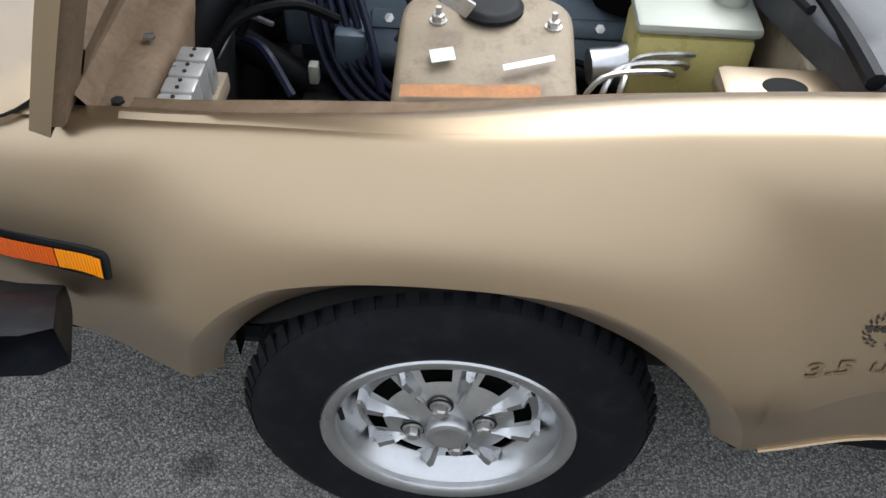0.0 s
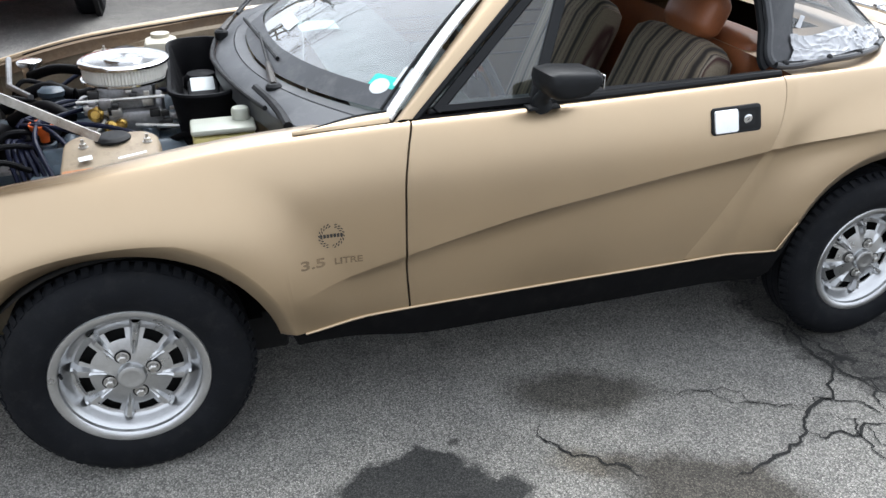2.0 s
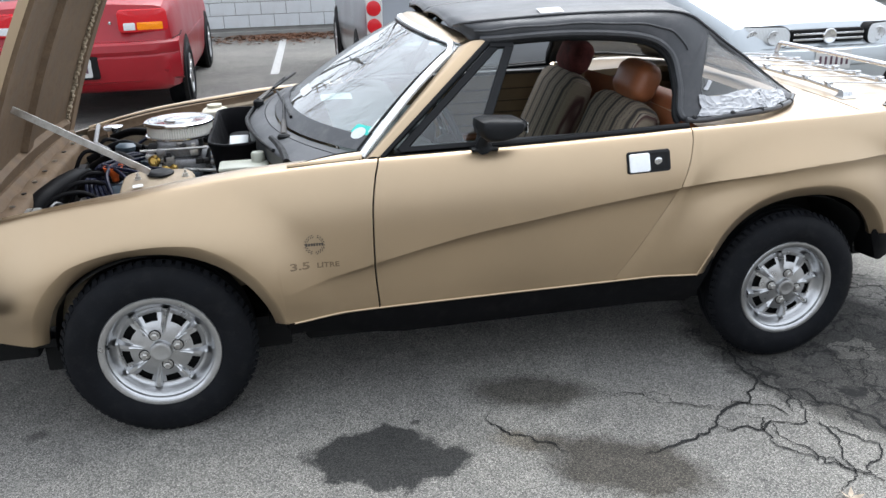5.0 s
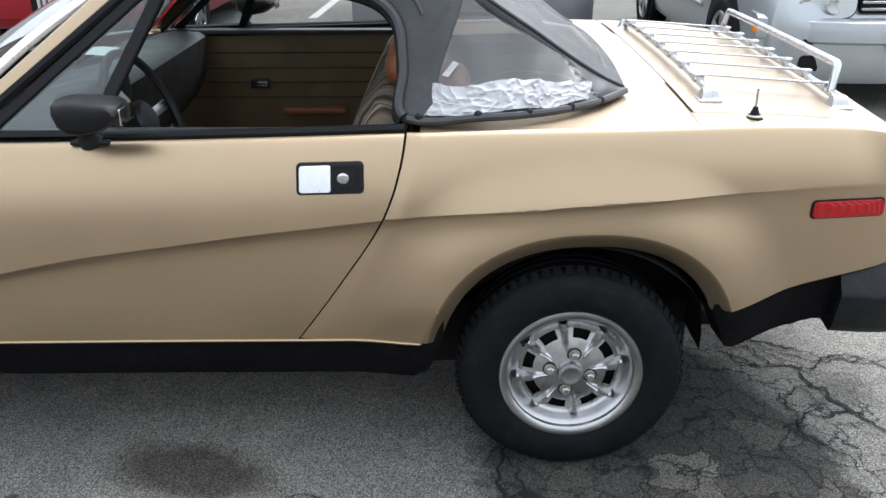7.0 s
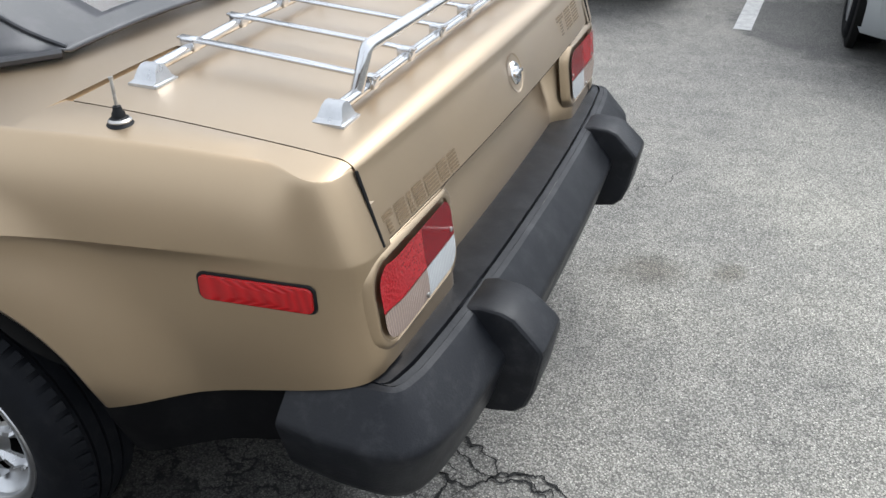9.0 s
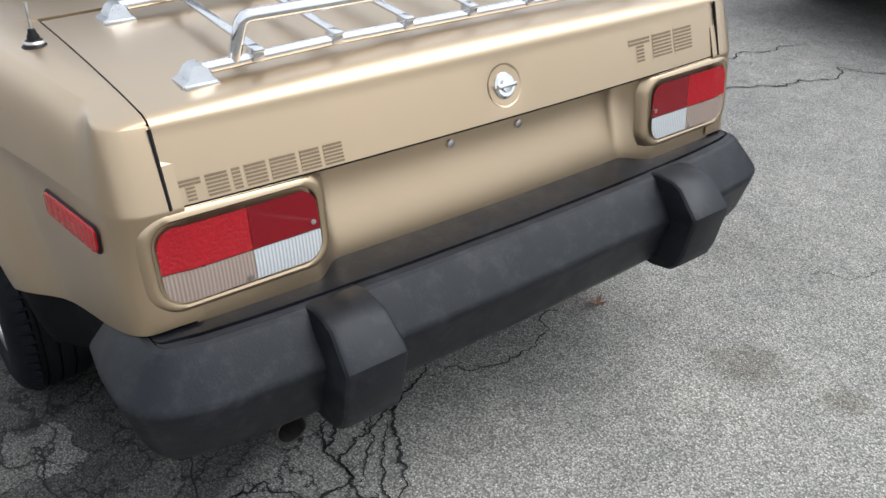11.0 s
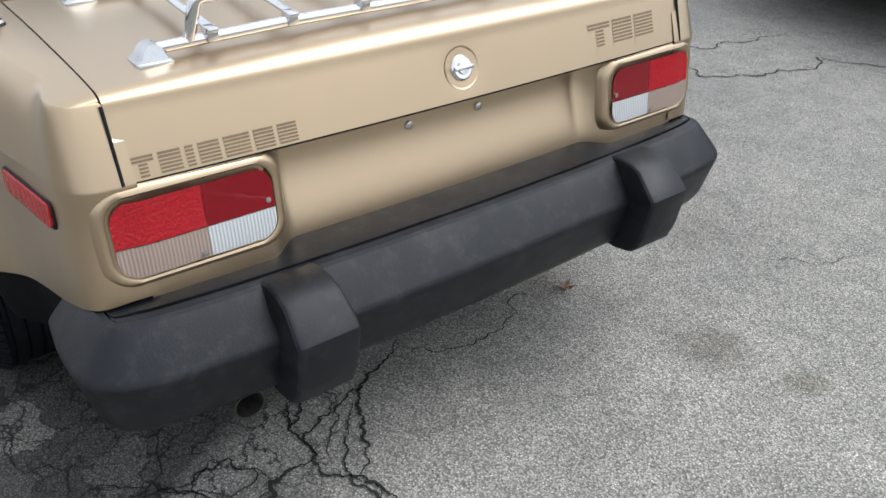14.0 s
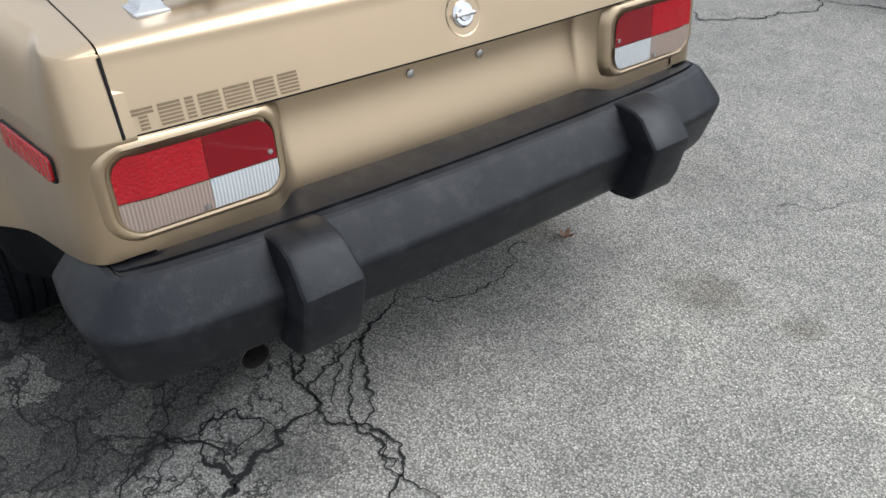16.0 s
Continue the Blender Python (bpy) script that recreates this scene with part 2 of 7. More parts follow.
def flank(s, z):
    """The near flank's surface."""
    p, inward = plan(s)
    top = crest_z(s)
    d = top - z
    k = smoothstep(1.5, 2.5, s)
    off = (.056 - .024 * k) * (1 - math.sqrt(1 - max(0.0, min(1.0, 1 - d / (.210 - .080 * k))) ** 2)) + (.028 - .016 * k) * max(0.0, 1 - d / .32) ** 1.5 + .10 * k * max(0.0, z - .74)
    off += .12 * max(0.0, .50 - z) ** 1.5
    sw = swage_z(s)
    off += swage_a(s) * 1.15 * (1 - math.exp(-max(0.0, sw - z) / .020))
    for cx, cz, _, _, a, b, e in ARCH:
        q = (abs((p.x - cx) / a) ** e + (max(0.0, z - cz) / b) ** e) ** (1 / e)
        off -= .042 * (1 - smoothstep(.96, 1.48, q)) * (1 - .4 * smoothstep(.5, .36, z))
    off *= 1 - .88 * smoothstep(2.82, 2.97, s)
    tail = smoothstep(2.72, 2.95, s)
    p = p + inward * off
    p.x += tail * (.018 * smoothstep(.70, .54, z) - .33 * max(0.0, z - .735))
    p.z = z
    return p


def sill_line(s):
    return float(np.interp(s, [-1.02, -.37, -.30, .30, .42, .60, 1.9, 2.3, 2.48, 2.98], [.36, .335, .335, .352, .362, .372, .382, .39, .435, .552]))


def under(s):
    """The flank's lower edge."""
    base = sill_line(s)
    for cx, cz, _, _, a, b, e in ARCH:
        q = abs(s - cx) / a
        if q < 1:
            base = max(base, cz + b * (1 - q ** e) ** (1 / e))
    return base


def columns(a, b, step=.035):
    xs = set(np.round(np.linspace(a, b, max(3, int((b - a) / step))), 4))
    if b > 2.8:
        xs |= set(np.round(np.linspace(2.8, b, 44), 4))
    for cx, cz, _, _, ra, rb, e in ARCH:
        for k in np.linspace(0, math.pi, 81):
            x = cx - ra * math.copysign(abs(math.cos(k)) ** (2 / e), math.cos(k))
            if a < x < b:
                xs.add(round(float(x), 4))
        for side in (-1, 1):
            for k in np.linspace(1.0, 1.35, 20):
                x = cx + side * ra * k
                if a < x < b:
                    xs.add(round(float(x), 4))
    return sorted(xs)


def flank_panel(left, right, a, b, sunk=0.0):
    """A panel between two cuts, each a curve of x by height."""
    rows = []
    s_list = columns(a, b)
    for s in s_list:
        lo, hi = under(s), crest_z(s)
        sw = swage_z(s)
        k = smoothstep(sw - .11, sw - .02, lo)
        mid = sw + k * (lo + .4 * (hi - lo) - sw)
        zs = list(lo + (mid - .066 - lo) * np.linspace(0, 1, 10)) + [mid - o for o in (.054, .044, .035, .027, .020, .014, .009, .005, .002, .0)] + list(mid + .004 + (hi - mid - .004) * np.sin(np.linspace(0, math.pi / 2, 19)))
        row = []
        for z in zs:
            lim_l, lim_r = left(z), right(z)
            sx = min(max(s, lim_l), lim_r)
            zz = z
            if sx != s:
                zz = max(z, under(sx)) if z == zs[0] else z
            p = flank(sx, zz)
            if sunk:
                p.y += sunk * max(0.0, 1 - (sx - lim_l) / .03)
            row.append(p)
        rows.append(row)
    sh = Shape().grid(rows, flip=True)
    # the turned-in edge all round
    ring = [r[0] for r in rows] + rows[-1][1:] + [r[-1] for r in rows[-2::-1]] + rows[0][-2:0:-1]
    inner = [Vector((p.x, p.y + .022, p.z - (.0 if p.z < .8 else .012))) for p in ring]
    ring.append(ring[0])
    inner.append(inner[0])
    sh.grid([ring, inner])
    return sh


gap_f = smooth_curve([(.30, .700), (.36, .696), (.54, .686), (.70, .690), (.80, .705), (.86, .722), (.95, .73)])
gap_r = smooth_curve([(.30, 1.44), (.385, 1.505), (.53, 1.61), (.68, 1.708), (.78, 1.748), (.86, 1.766), (.95, 1.775)])
flat = lambda v: (lambda z: v)
HALF = .0028
panels = {
    "front_wing": flank_panel(flat(-1.02), lambda z: gap_f(z) - HALF, -1.02, .735),
    "door": flank_panel(lambda z: gap_f(z) + HALF, lambda z: gap_r(z) - HALF, .68, 1.78),
    "rear_wing": flank_panel(lambda z: gap_r(z) + HALF, flat(S_END), 1.44, S_END, .0055),
}
wings = {}
for side in (0, 1):
    for name, sh in panels.items():
        ob = (sh if side == 0 else sh.mirror(YC)).to(name, GOLD, car, "gold door panel with a raised swage line" if name == "door" else "", 28)
        wings[name, side] = ob

# turned-in lips round the wheel openings
for (cx, cz, a, b, A, B, e), wing in zip(ARCH, ("front_wing", "rear_wing")):
    rows = []
    for k in np.linspace(.10, math.pi - .10, 90):
        c, n = math.copysign(abs(math.cos(k)) ** (2 / e), math.cos(k)), math.sin(k) ** (2 / e)
        o = flank(cx - A * c, max(cz + B * n, sill_line(cx - A * c)))
        i = Vector((cx - a * c, o.y + .026, max(cz + b * n, sill_line(cx - A * c) - .004)))
        rows.append([o, o.lerp(i, .05) + Vector((0, -.0012, 0)), o.lerp(i, .3) + Vector((0, -.0015, 0)), o.lerp(i, .7) + Vector((0, -.002, 0)), o.lerp(i, .95), i, i + Vector((0, .02, .004))])
    sh = Shape().grid(rows)
    for side in (0, 1):
        (sh if side == 0 else sh.mirror(YC)).to("arch_lip", GOLD, wings[wing, side], "", 40)

# wheel wells and the dark body under the skin
for cx, cz, a, b, _, _, _ in ARCH:
    well = Shape()
    arc = [(cx - (a - .004) * math.cos(k), cz + (b - .004) * math.sin(k)) for k in np.linspace(0, math.pi, 40)]
    arc = [(arc[0][0], .27), (arc[0][0], .32)] + arc[3:-3] + [(arc[-1][0], .32), (arc[-1][0], .27)]
    rows = [[Vector((x, max(y, .10 - .13 * smoothstep(.34, .56, z)), z)) for x, z in arc] for y in (-.03, .12, .34)]
    well.grid(rows)
    e = [Vector((x, .34, z)) for x, z in arc]
    well.add(e + [Vector((cx, .34, cz - .05))], [(i, i + 1, len(e)) for i in range(len(e) - 1)])
    well.add([Vector((x, .34, z)) for x, z in ((cx - a, .345), (cx + a, .345), (cx + a, .19), (cx - a, .19))], [(0, 1, 2, 3)])
    for side in (0, 1):
        (well if side == 0 else well.mirror(YC)).to("wheel_arch_liner", DARK, car)
# floor, with plain boxes added low under nose, axle and tail to shade the ground
Shape().box((.45, .26, .13), (1.80, 1.32, .36), .02).to("floor_pan", DARK, car)
Shape().box((-.42, .22, .14), (.40, 1.37, .27), .01).to("ground_shade_front", DARK, car)
Shape().box((1.80, .25, .14), (2.52, 1.34, .34), .01).to("ground_shade_rear", DARK, car)
Shape().box((2.52, .20, .36), (2.95, 1.39, .52), .01).to("boot_floor", DARK, car)
Shape().box((2.50, .30, .22), (2.86, 1.29, .42), .03).to("ground_shade_tail", DARK, car)
Shape().box((-.85, .17, .22), (-.42, 1.42, .40), .01).to("front_valance", DARK, car)

# black skirts under the doors and behind the rear wheels
for side in (0, 1):
    sk = Shape()
    rows = []
    for s in np.linspace(.365, 1.850, 40):
        lo = under(s)
        p, _ = plan(s)
        top = flank(s, max(lo, .36))
        deep = .45 + .55 * smoothstep(.36, .80, s)
        rows.append([Vector((s, top.y + .016, lo + .004)), Vector((s, top.y + .014, lo - .02)), Vector((s, top.y + .020, lo - .065 * deep)), Vector((s, top.y + .035, lo - .115 * deep)), Vector((s, top.y + .09, lo - .13 * deep))])
    sk.grid(rows)
    (sk if side == 0 else sk.mirror(YC)).to("side_skirt", SKIRT, car, "black painted sill skirt with road grime")
    lip = Shape()
    lip.tube([flank(s, under(s) + .001) + Vector((0, -.001, -.003)) for s in np.linspace(.42, 1.835, 36)], .0035, 6)
    (lip if side == 0 else lip.mirror(YC)).to("sill_trim", GOLD, car)
    q = Shape()
    rows = []
    for s in np.linspace(2.492, 2.93, 20):
        lo = under(s)
        p = flank(s, lo)
        bot = lo - float(np.interp(s, [2.49, 2.56, 2.93], [.085, .125, .13]))
        rows.append([Vector((p.x, p.y + .014, lo + .003)), Vector((p.x, p.y + .016, (lo + bot) / 2)), Vector((p.x, p.y + .03, bot)), Vector((p.x, p.y + .14, bot - .01))])
    q.grid(rows)
    (q if side == 0 else q.mirror(YC)).to("rear_skirt", SKIRT, car)


# ---- tail: deck, boot lid, rear panel ----
def deck_z(x, y):
    a = flank(min(x, 2.8), crest_z(min(x, 2.8))).y
    u = min(max((y - a) / (YC - a), 0), 2)
    u = u if u < 1 else 2 - u
    return crest_z(x) + .016 * (1 - (1 - u) ** 2)


def lid_y(x):
    return .150 + .009 * smoothstep(2.43, 2.92, x)


def tail_x(y, z):
    """The rear face of lid and panel."""
    u = abs(y - YC) / (YC - .16)
    x = 2.962 - .014 * u * u
    return x + .018 * smoothstep(.70, .54, z) - .33 * max(0.0, z - .735)


sh = Shape()
for side in (0, 1):
    rows = []
    for x in sorted(list(np.linspace(1.80, 2.8, 30)) + list(np.linspace(2.81, S_END, 14)) + [2.4359, 2.4361]):
        e = flank(x, crest_z(x))
        if x > 2.436:
            xi = min(e.x, 2.911)
            yi = lid_y(xi) - .0015
            zi = deck_z(min(xi, 2.878), yi)
            if xi > 2.878:
                xb = tail_x(yi, .845)
                zi = .845 + (zi - .845) * math.sqrt(max(0.0, 1 - ((xi - 2.878) / (xb - 2.878)) ** 2))
            q = Vector((xi, max(yi, e.y + .0005), zi))
        else:
            q = Vector((e.x, .42, deck_z(e.x, .42)))
        rows.append([Vector((e.lerp(q, k).x, e.lerp(q, k).y, e.lerp(q, k).z + .003 * math.sin(math.pi * k) * (x < 2.8))) for k in np.linspace(0, 1, 8)])
    s2 = Shape().grid(rows, flip=True)
    s2.grid([[r[-1] for r in rows], [r[-1] + Vector((0, .0, -.03)) for r in rows]], flip=True)
    (s2 if side == 0 else s2.mirror(YC)).to("rear_deck_side", GOLD, car, "", 28)
rows = [[Vector((x, y, deck_z(x, y))) for y in np.linspace(.42, 2 * YC - .42, 16)] for x in np.linspace(2.20, 2.436, 6)]
Shape().grid(rows, flip=True).to("tonneau_panel", GOLD, car, "", 28)


rows = []
ys = np.linspace(0, 1, 60)
for x in np.linspace(2.4388, 2.878, 14):
    w = lid_y(x) + .0015
    rows.append([Vector((x, w + (2 * YC - 2 * w) * u, deck_z(x, w + (2 * YC - 2 * w) * u))) for u in ys])
for k in np.linspace(.12, 1, 9):
    w = lid_y(2.92) + .0015
    row = []
    for u in ys:
        y = w + (2 * YC - 2 * w) * u
        zt, xt = deck_z(2.878, y), 2.878
        xb, zb = tail_x(y, .845), .845
        a = k * math.pi / 2
        row.append(Vector((xt + (xb - xt) * math.sin(a), y, zb + (zt - zb) * math.cos(a))))
    rows.append(row)
for z in (.83, .81, .79, .77, .755, .742, .737):
    w = lid_y(2.92) + .0015
    rows.append([Vector((tail_x(w + (2 * YC - 2 * w) * u, z), w + (2 * YC - 2 * w) * u, z)) for u in ys])
sh = Shape().grid(rows, flip=True)
edge = [r[0] for r in rows]
sh.grid([edge, [p + Vector((0, .004, -.015)) for p in edge]])
edge = [r[-1] for r in rows]
sh.grid([edge, [p + Vector((0, -.004, -.015)) for p in edge]], flip=True)
sh.grid([rows[-1], [p + Vector((-.03, 0, .004)) for p in rows[-1]]], flip=True)
# dish round the lock
for i, v in enumerate(sh.v):
    d = math.hypot(v[1] - YC, v[2] - .790)
    if v[0] > 2.9 and d < .045:
        sh.v[i] = (v[0] - .004 * (1 - d / .045), v[1], v[2])
Shape().grid([[Vector((x, y, deck_z(x, y) - .006)) for y in np.linspace(.155, 2 * YC - .155, 14)] for x in (2.424, 2.450)], flip=True).to("lid_gutter", GOLD, car)
boot_lid = sh.to("boot_lid", GOLD, car, "gold boot lid with decals and central lock", 28)


def rear_face(y, z):
    """The rear panel: bosses for the lamps, sunk between them."""
    u = abs(y - YC)
    sink = (.068 - .024 * smoothstep(.69, .54, z)) * (1 - smoothstep(.355, .425, u)) * smoothstep(.735, .728, z)
    x = tail_x(y, z) - sink
    return Vector((x, y, z))


rows = [[rear_face(y, z) for y in np.linspace(.165, 2 * YC - .165, 120)] for z in np.concatenate([np.linspace(.535, .72, 14), np.linspace(.723, .733, 4)])]
Shape().grid(rows).to("rear_panel", GOLD, car, "", 28)
Shape().box((2.40, .22, .70), (2.87, 1.37, .84), 0).to("boot_cavity", DARK, car)

for side in (0, 1):
    fl = lambda q: q if side == 0 else q.mirror(YC)
    fl(Shape().tube([(tail_x(.158, z) + .0030, .1578, z) for z in np.linspace(.736, .848, 8)], .0030, 6)).to("lid_gap", DARK, car)
    fl(Shape().tube([(x, lid_y(x), deck_z(x, lid_y(x)) - .003) for x in np.linspace(2.44, 2.876, 10)], .0020, 6)).to("lid_gap", DARK, car)
Shape().tube([(tail_x(y, .7345) - .004, y, .7345) for y in np.linspace(.17, 2 * YC - .17, 30)], .0024, 6).to("lid_gap", DARK, car)


# ---- wheels ----
def wheel(cx, cy, cz, k, side, turn):
    """Alloy wheel with eight slots, four nuts and a cap, in a wide tyre; its axis lies along y."""
    m = Matrix.Translation((cx, cy, cz)) @ Matrix.Rotation(radians(90), 4, "X") @ Matrix.Rotation(radians(turn), 4, "Z") @ Matrix.Scale(k, 4)
    R = cz / k
    tyre = Shape()
    prof = [(.176, -.012), (.182, .004), (.196, .012), (.215, .017), (.240, .016), (.258, .010), (.268, .004), (.276, -.004), (R - .004, -.014), (R - .001, -.026)]
    prof += [(R - .001, -.040), (R - .008, -.0405), (R - .008, -.0445), (R, -.045), (R, -.070), (R - .008, -.0705), (R - .008, -.0755), (R, -.076), (R, -.100), (R - .008, -.1005), (R - .008, -.1055), (R, -.106), (R - .001, -.128)]
    prof += [(R - .006, -.140), (.262, -.156), (.215, -.165), (.178, -.15)]
    tyre.lathe(prof, m, 72)
    flip = lambda s: s if side == 0 else s.mirror(YC)
    hub = Shape().lathe([(.0, -.10), (.10, -.10), (.17, -.14), (.17, -.02)], m, 32)
    w = flip(hub).to("wheel", DARK, car)
    t = flip(tyre).to("tyre", TYRE, w, "black road tyre with block tread", 25)
    # tread blocks round the shoulder
    tb = Shape()
    for k in range(64):
        a = 2 * math.pi * k / 64
        mm = m @ Matrix.Rotation(a, 4, "Z") @ Matrix.Translation((R - .0045, 0, -.018)) @ Matrix.Rotation(radians(-32), 4, "Y")
        tb.box((-.005, -.0085, -.014), (.0045, .0085, .012), 0, mm)
    flip(tb).to("tread_block", TYRE, t)
    rim = Shape()
    rim.lathe([(.181, -.006), (.183, .003), (.180, .007), (.174, .0072), (.163, .004), (.160, .001), (.158, -.007), (.155, -.010), (.149, -.020), (.142, -.032), (.136, -.040), (.132, -.042)], m, 72)
    flip(rim).to("rim", ALLOY, w, "polished alloy rim", 30)
    face = Shape()
    rr = [.030, .042, .056, .072, .084, .090, .094, .119, .123, .129, .135]
    dd = [-.010, -.012, -.014, -.017, -.021, -.0225, -.024, -.031, -.038, -.0425, -.0405]
    na = 128
    rows, skip = [], set()
    for i, (r, h) in enumerate(zip(rr, dd)):
        row = []
        for k in range(na):
            a = 2 * math.pi * k / na
            q = abs(((k / na * 8) % 1) - .5) * 2          # 1 on a spoke, 0 mid window
            ridge = smoothstep(.72, .93, q) * (.003 * smoothstep(.05, .07, r) + .020 * smoothstep(.07, .112, r) - .004 * smoothstep(.118, .135, r))
            ridge -= .006 * smoothstep(.955, .985, q) * smoothstep(.06, .075, r) * (1 - smoothstep(.112, .118, r))
            row.append(m @ Vector((r * math.cos(a), r * math.sin(a), h + ridge)))
        rows.append(row)
    verts = [p for r in rows for p in r]
    faces = []
    for i in range(len(rows) - 1):
        for k in range(na):
            q = abs((((k + .5) / na * 8) % 1) - .5) * 2
            if rr[i] >= .094 and rr[i + 1] <= .119 and q < .56:
                continue
            a, b = i * na + k, i * na + (k + 1) % na
            faces.append((a, b, b + na, a + na))
    face.add(verts, faces)
    flip(face).to("wheel_face", ALLOY_DULL, w, "silver alloy wheel face with eight slots", 30)
    back = Shape().lathe([(.02, -.060), (.149, -.060)], m, 32)
    flip(back).to("brake_drum", DARK, w)
    cap = Shape().lathe([(.034, -.014), (.034, .000), (.031, .006), (.024, .0085), (.021, .0075), (.0001, .0085)], m, 28)
    flip(cap).to("centre_cap", ALLOY, w)
    for k in range(4):
        a = math.pi / 2 * k + radians(26)
        nm = m @ Matrix.Translation((.052 * math.cos(a), .052 * math.sin(a), -.013))
        flip(Shape().lathe([(.0185, .0012), (.0165, .002), (.0125, .0015)], nm, 20)).to("nut_recess", DARK, w)
        nut = Shape().lathe([(.0150, -.004), (.0150, .003), (.0110, .004)], nm, 18).lathe([(.0110, .004), (.0110, .014), (.008, .0165), (.0001, .0165)], nm, 6)
        flip(nut).to("wheel_nut", STEEL, w)
    valve = Shape().tube([m @ Vector((.158, .0, -.012)), m @ Vector((.150, 0, .006))], .004, 8)
    flip(valve).to("valve", SEAL, w)


wheel(*WHEELS[0], 0, 168)
wheel(*WHEELS[1], 0, 144)
wheel(*WHEELS[0], 1, 20)
wheel(*WHEELS[1], 1, 70)


# ---- bumpers ----
def swept(path, section, flip=False, taper=0.0):
    """A section of (inset, height) carried along a plan path, closed at both ends."""
    rows = []
    n = len(path)
    for i, p in enumerate(path):
        d = (path[min(i + 1, n - 1)] - path[max(i - 1, 0)]).normalized()
        inward = Vector((-d.y, d.x, 0))
        rows.append([p + inward * o + Vector((0, 0, h)) for o, h in section])
    if taper:
        for i, q in ((0, taper), (1, taper * .25), (-1, taper), (-2, taper * .25)):
            c = sum(rows[i], Vector()) / len(rows[i])
            rows[i] = [p.lerp(c, q) for p in rows[i]]
    s = Shape().grid(rows, False, flip)
    k = len(section)
    s.f.append(tuple(range(k)) if flip else tuple(range(k))[::-1])
    e = (n - 1) * k
    s.f.append(tuple(range(e, e + k))[::-1] if flip else tuple(range(e, e + k)))
    return s


half = [(2.815, .032), (2.90, .022), (2.970, .022), (3.002, .027), (3.026, .038), (3.046, .056), (3.060, .080), (3.070, .110), (3.078, .15), (3.090, .3), (3.099, .55)]
half = [(p.x, p.y) for p in path3([(x, y, 0) for x, y in half], 44)]
loop = [Vector((x, y, 0)) for x, y in half] + [Vector((3.102, YC, 0))] + [Vector((x, 2 * YC - y, 0)) for x, y in half[::-1]]
sect = [(.074, .520), (.070, .540), (.060, .5365), (.053, .529), (.047, .522), (.006, .474), (.001, .466), (.0, .459), (.002, .450), (.022, .372), (.030, .356), (.045, .344), (.14, .344)]
rear_bumper = swept(loop, sect, True).to("rear_bumper", RUBBER, car, "scuffed black rubber rear bumper with two overriders", 25)
inset = []
for a, p, b in zip(loop, loop[1:], loop[2:]):
    d = (b - a).normalized()
    inset.append(p + Vector((-d.y, d.x, 0)) * .0705)
edge_at = lambda y: max(q.x + (r.x - q.x) * (y - q.y) / (r.y - q.y) for q, r in zip(inset, inset[1:]) if min(q.y, r.y) <= y <= max(q.y, r.y) and abs(q.y - r.y) > 1e-6)
rows = []
for y in np.concatenate([np.linspace(.0945, .18, 16), np.linspace(.20, 2 * YC - .20, 40), np.linspace(2 * YC - .18, 2 * YC - .0945, 16)]):
    x = edge_at(y)
    g = .008 * smoothstep(.090, .110, min(y, 2 * YC - y))
    up = smoothstep(.085, .135, min(y, 2 * YC - y))
    rows.append([Vector((x, y, .5400)), Vector((x - .011, y, .5400 + .0025 * up)), Vector((x - .0115, y, .5400 + .0025 * up - g)), Vector((x - .0165, y, .5400 + .0025 * up - g)), Vector((x - .017, y, .5400 + .0045 * up)), Vector((2.80, y, .5400 + .013 * up)), Vector((2.80, y, .50))])
rows = [[Vector((p.x, p.y, .50)) for p in rows[0]]] + rows + [[Vector((p.x, p.y, .50)) for p in rows[-1]]]
Shape().grid(rows, flip=True).to("bumper_shelf", RUBBER, rear_bumper, "", 25)


def overrider(x0, yc, sgn):
    prof = [(x0 - .10, .535), (x0 - .050, .5485), (x0 - .010, .546), (x0 + .012, .538), (x0 + .056, .498), (x0 + .064, .488), (x0 + .066, .478), (x0 + .052, .395), (x0 + .040, .362), (x0 + .022, .345), (x0 - .02, .336), (x0 - .10, .336)]
    s = Shape()
    rows = []
    for o, k in ((-.060, .90), (-.058, .955), (-.054, .985), (-.048, 1), (.048, 1), (.054, .985), (.058, .955), (.060, .90)):
        rows.append([Vector((x0 - .10 + (x - x0 + .10) * k, yc + o * sgn * (1 - .10 * smoothstep(.50, .55, z)), .44 + (z - .44) * k)) for x, z in prof])
    s.grid(rows, False, sgn < 0)
    n = len(prof)
    ends = [tuple(range(n)), tuple(7 * n + i for i in range(n))[::-1]]
    s.f += ends if sgn < 0 else [f[::-1] for f in ends]
    return s


for yc, sgn in ((.374, 1), (2 * YC - .374, -1)):
    overrider(3.090, yc, sgn).to("overrider", RUBBER, car, "", 25)

fhalf = [(-.560, .086), (-.575, .081), (-.62, .078), (-.75, .095), (-.86, .14), (-.98, .24), (-1.04, .38), (-1.06, .6)]
floop = [Vector((x, y, 0)) for x, y in fhalf] + [Vector((-1.065, YC, 0))] + [Vector((x, 2 * YC - y, 0)) for x, y in fhalf[::-1]]
fsec = [(.13, .496), (.055, .488), (.045, .482), (.004, .455), (.0, .447), (.004, .424), (.016, .410), (.030, .404), (.13, .404)]
swept(floop, fsec, False, .16).to("front_bumper", RUBBER, car, "black rubber front bumper", 25)
Shape().tube([(-.60, .11, .455), (-.60, .11, .475), (-.64, .13, .48)], .012, 8).to("bumper_bracket", STEEL, car)

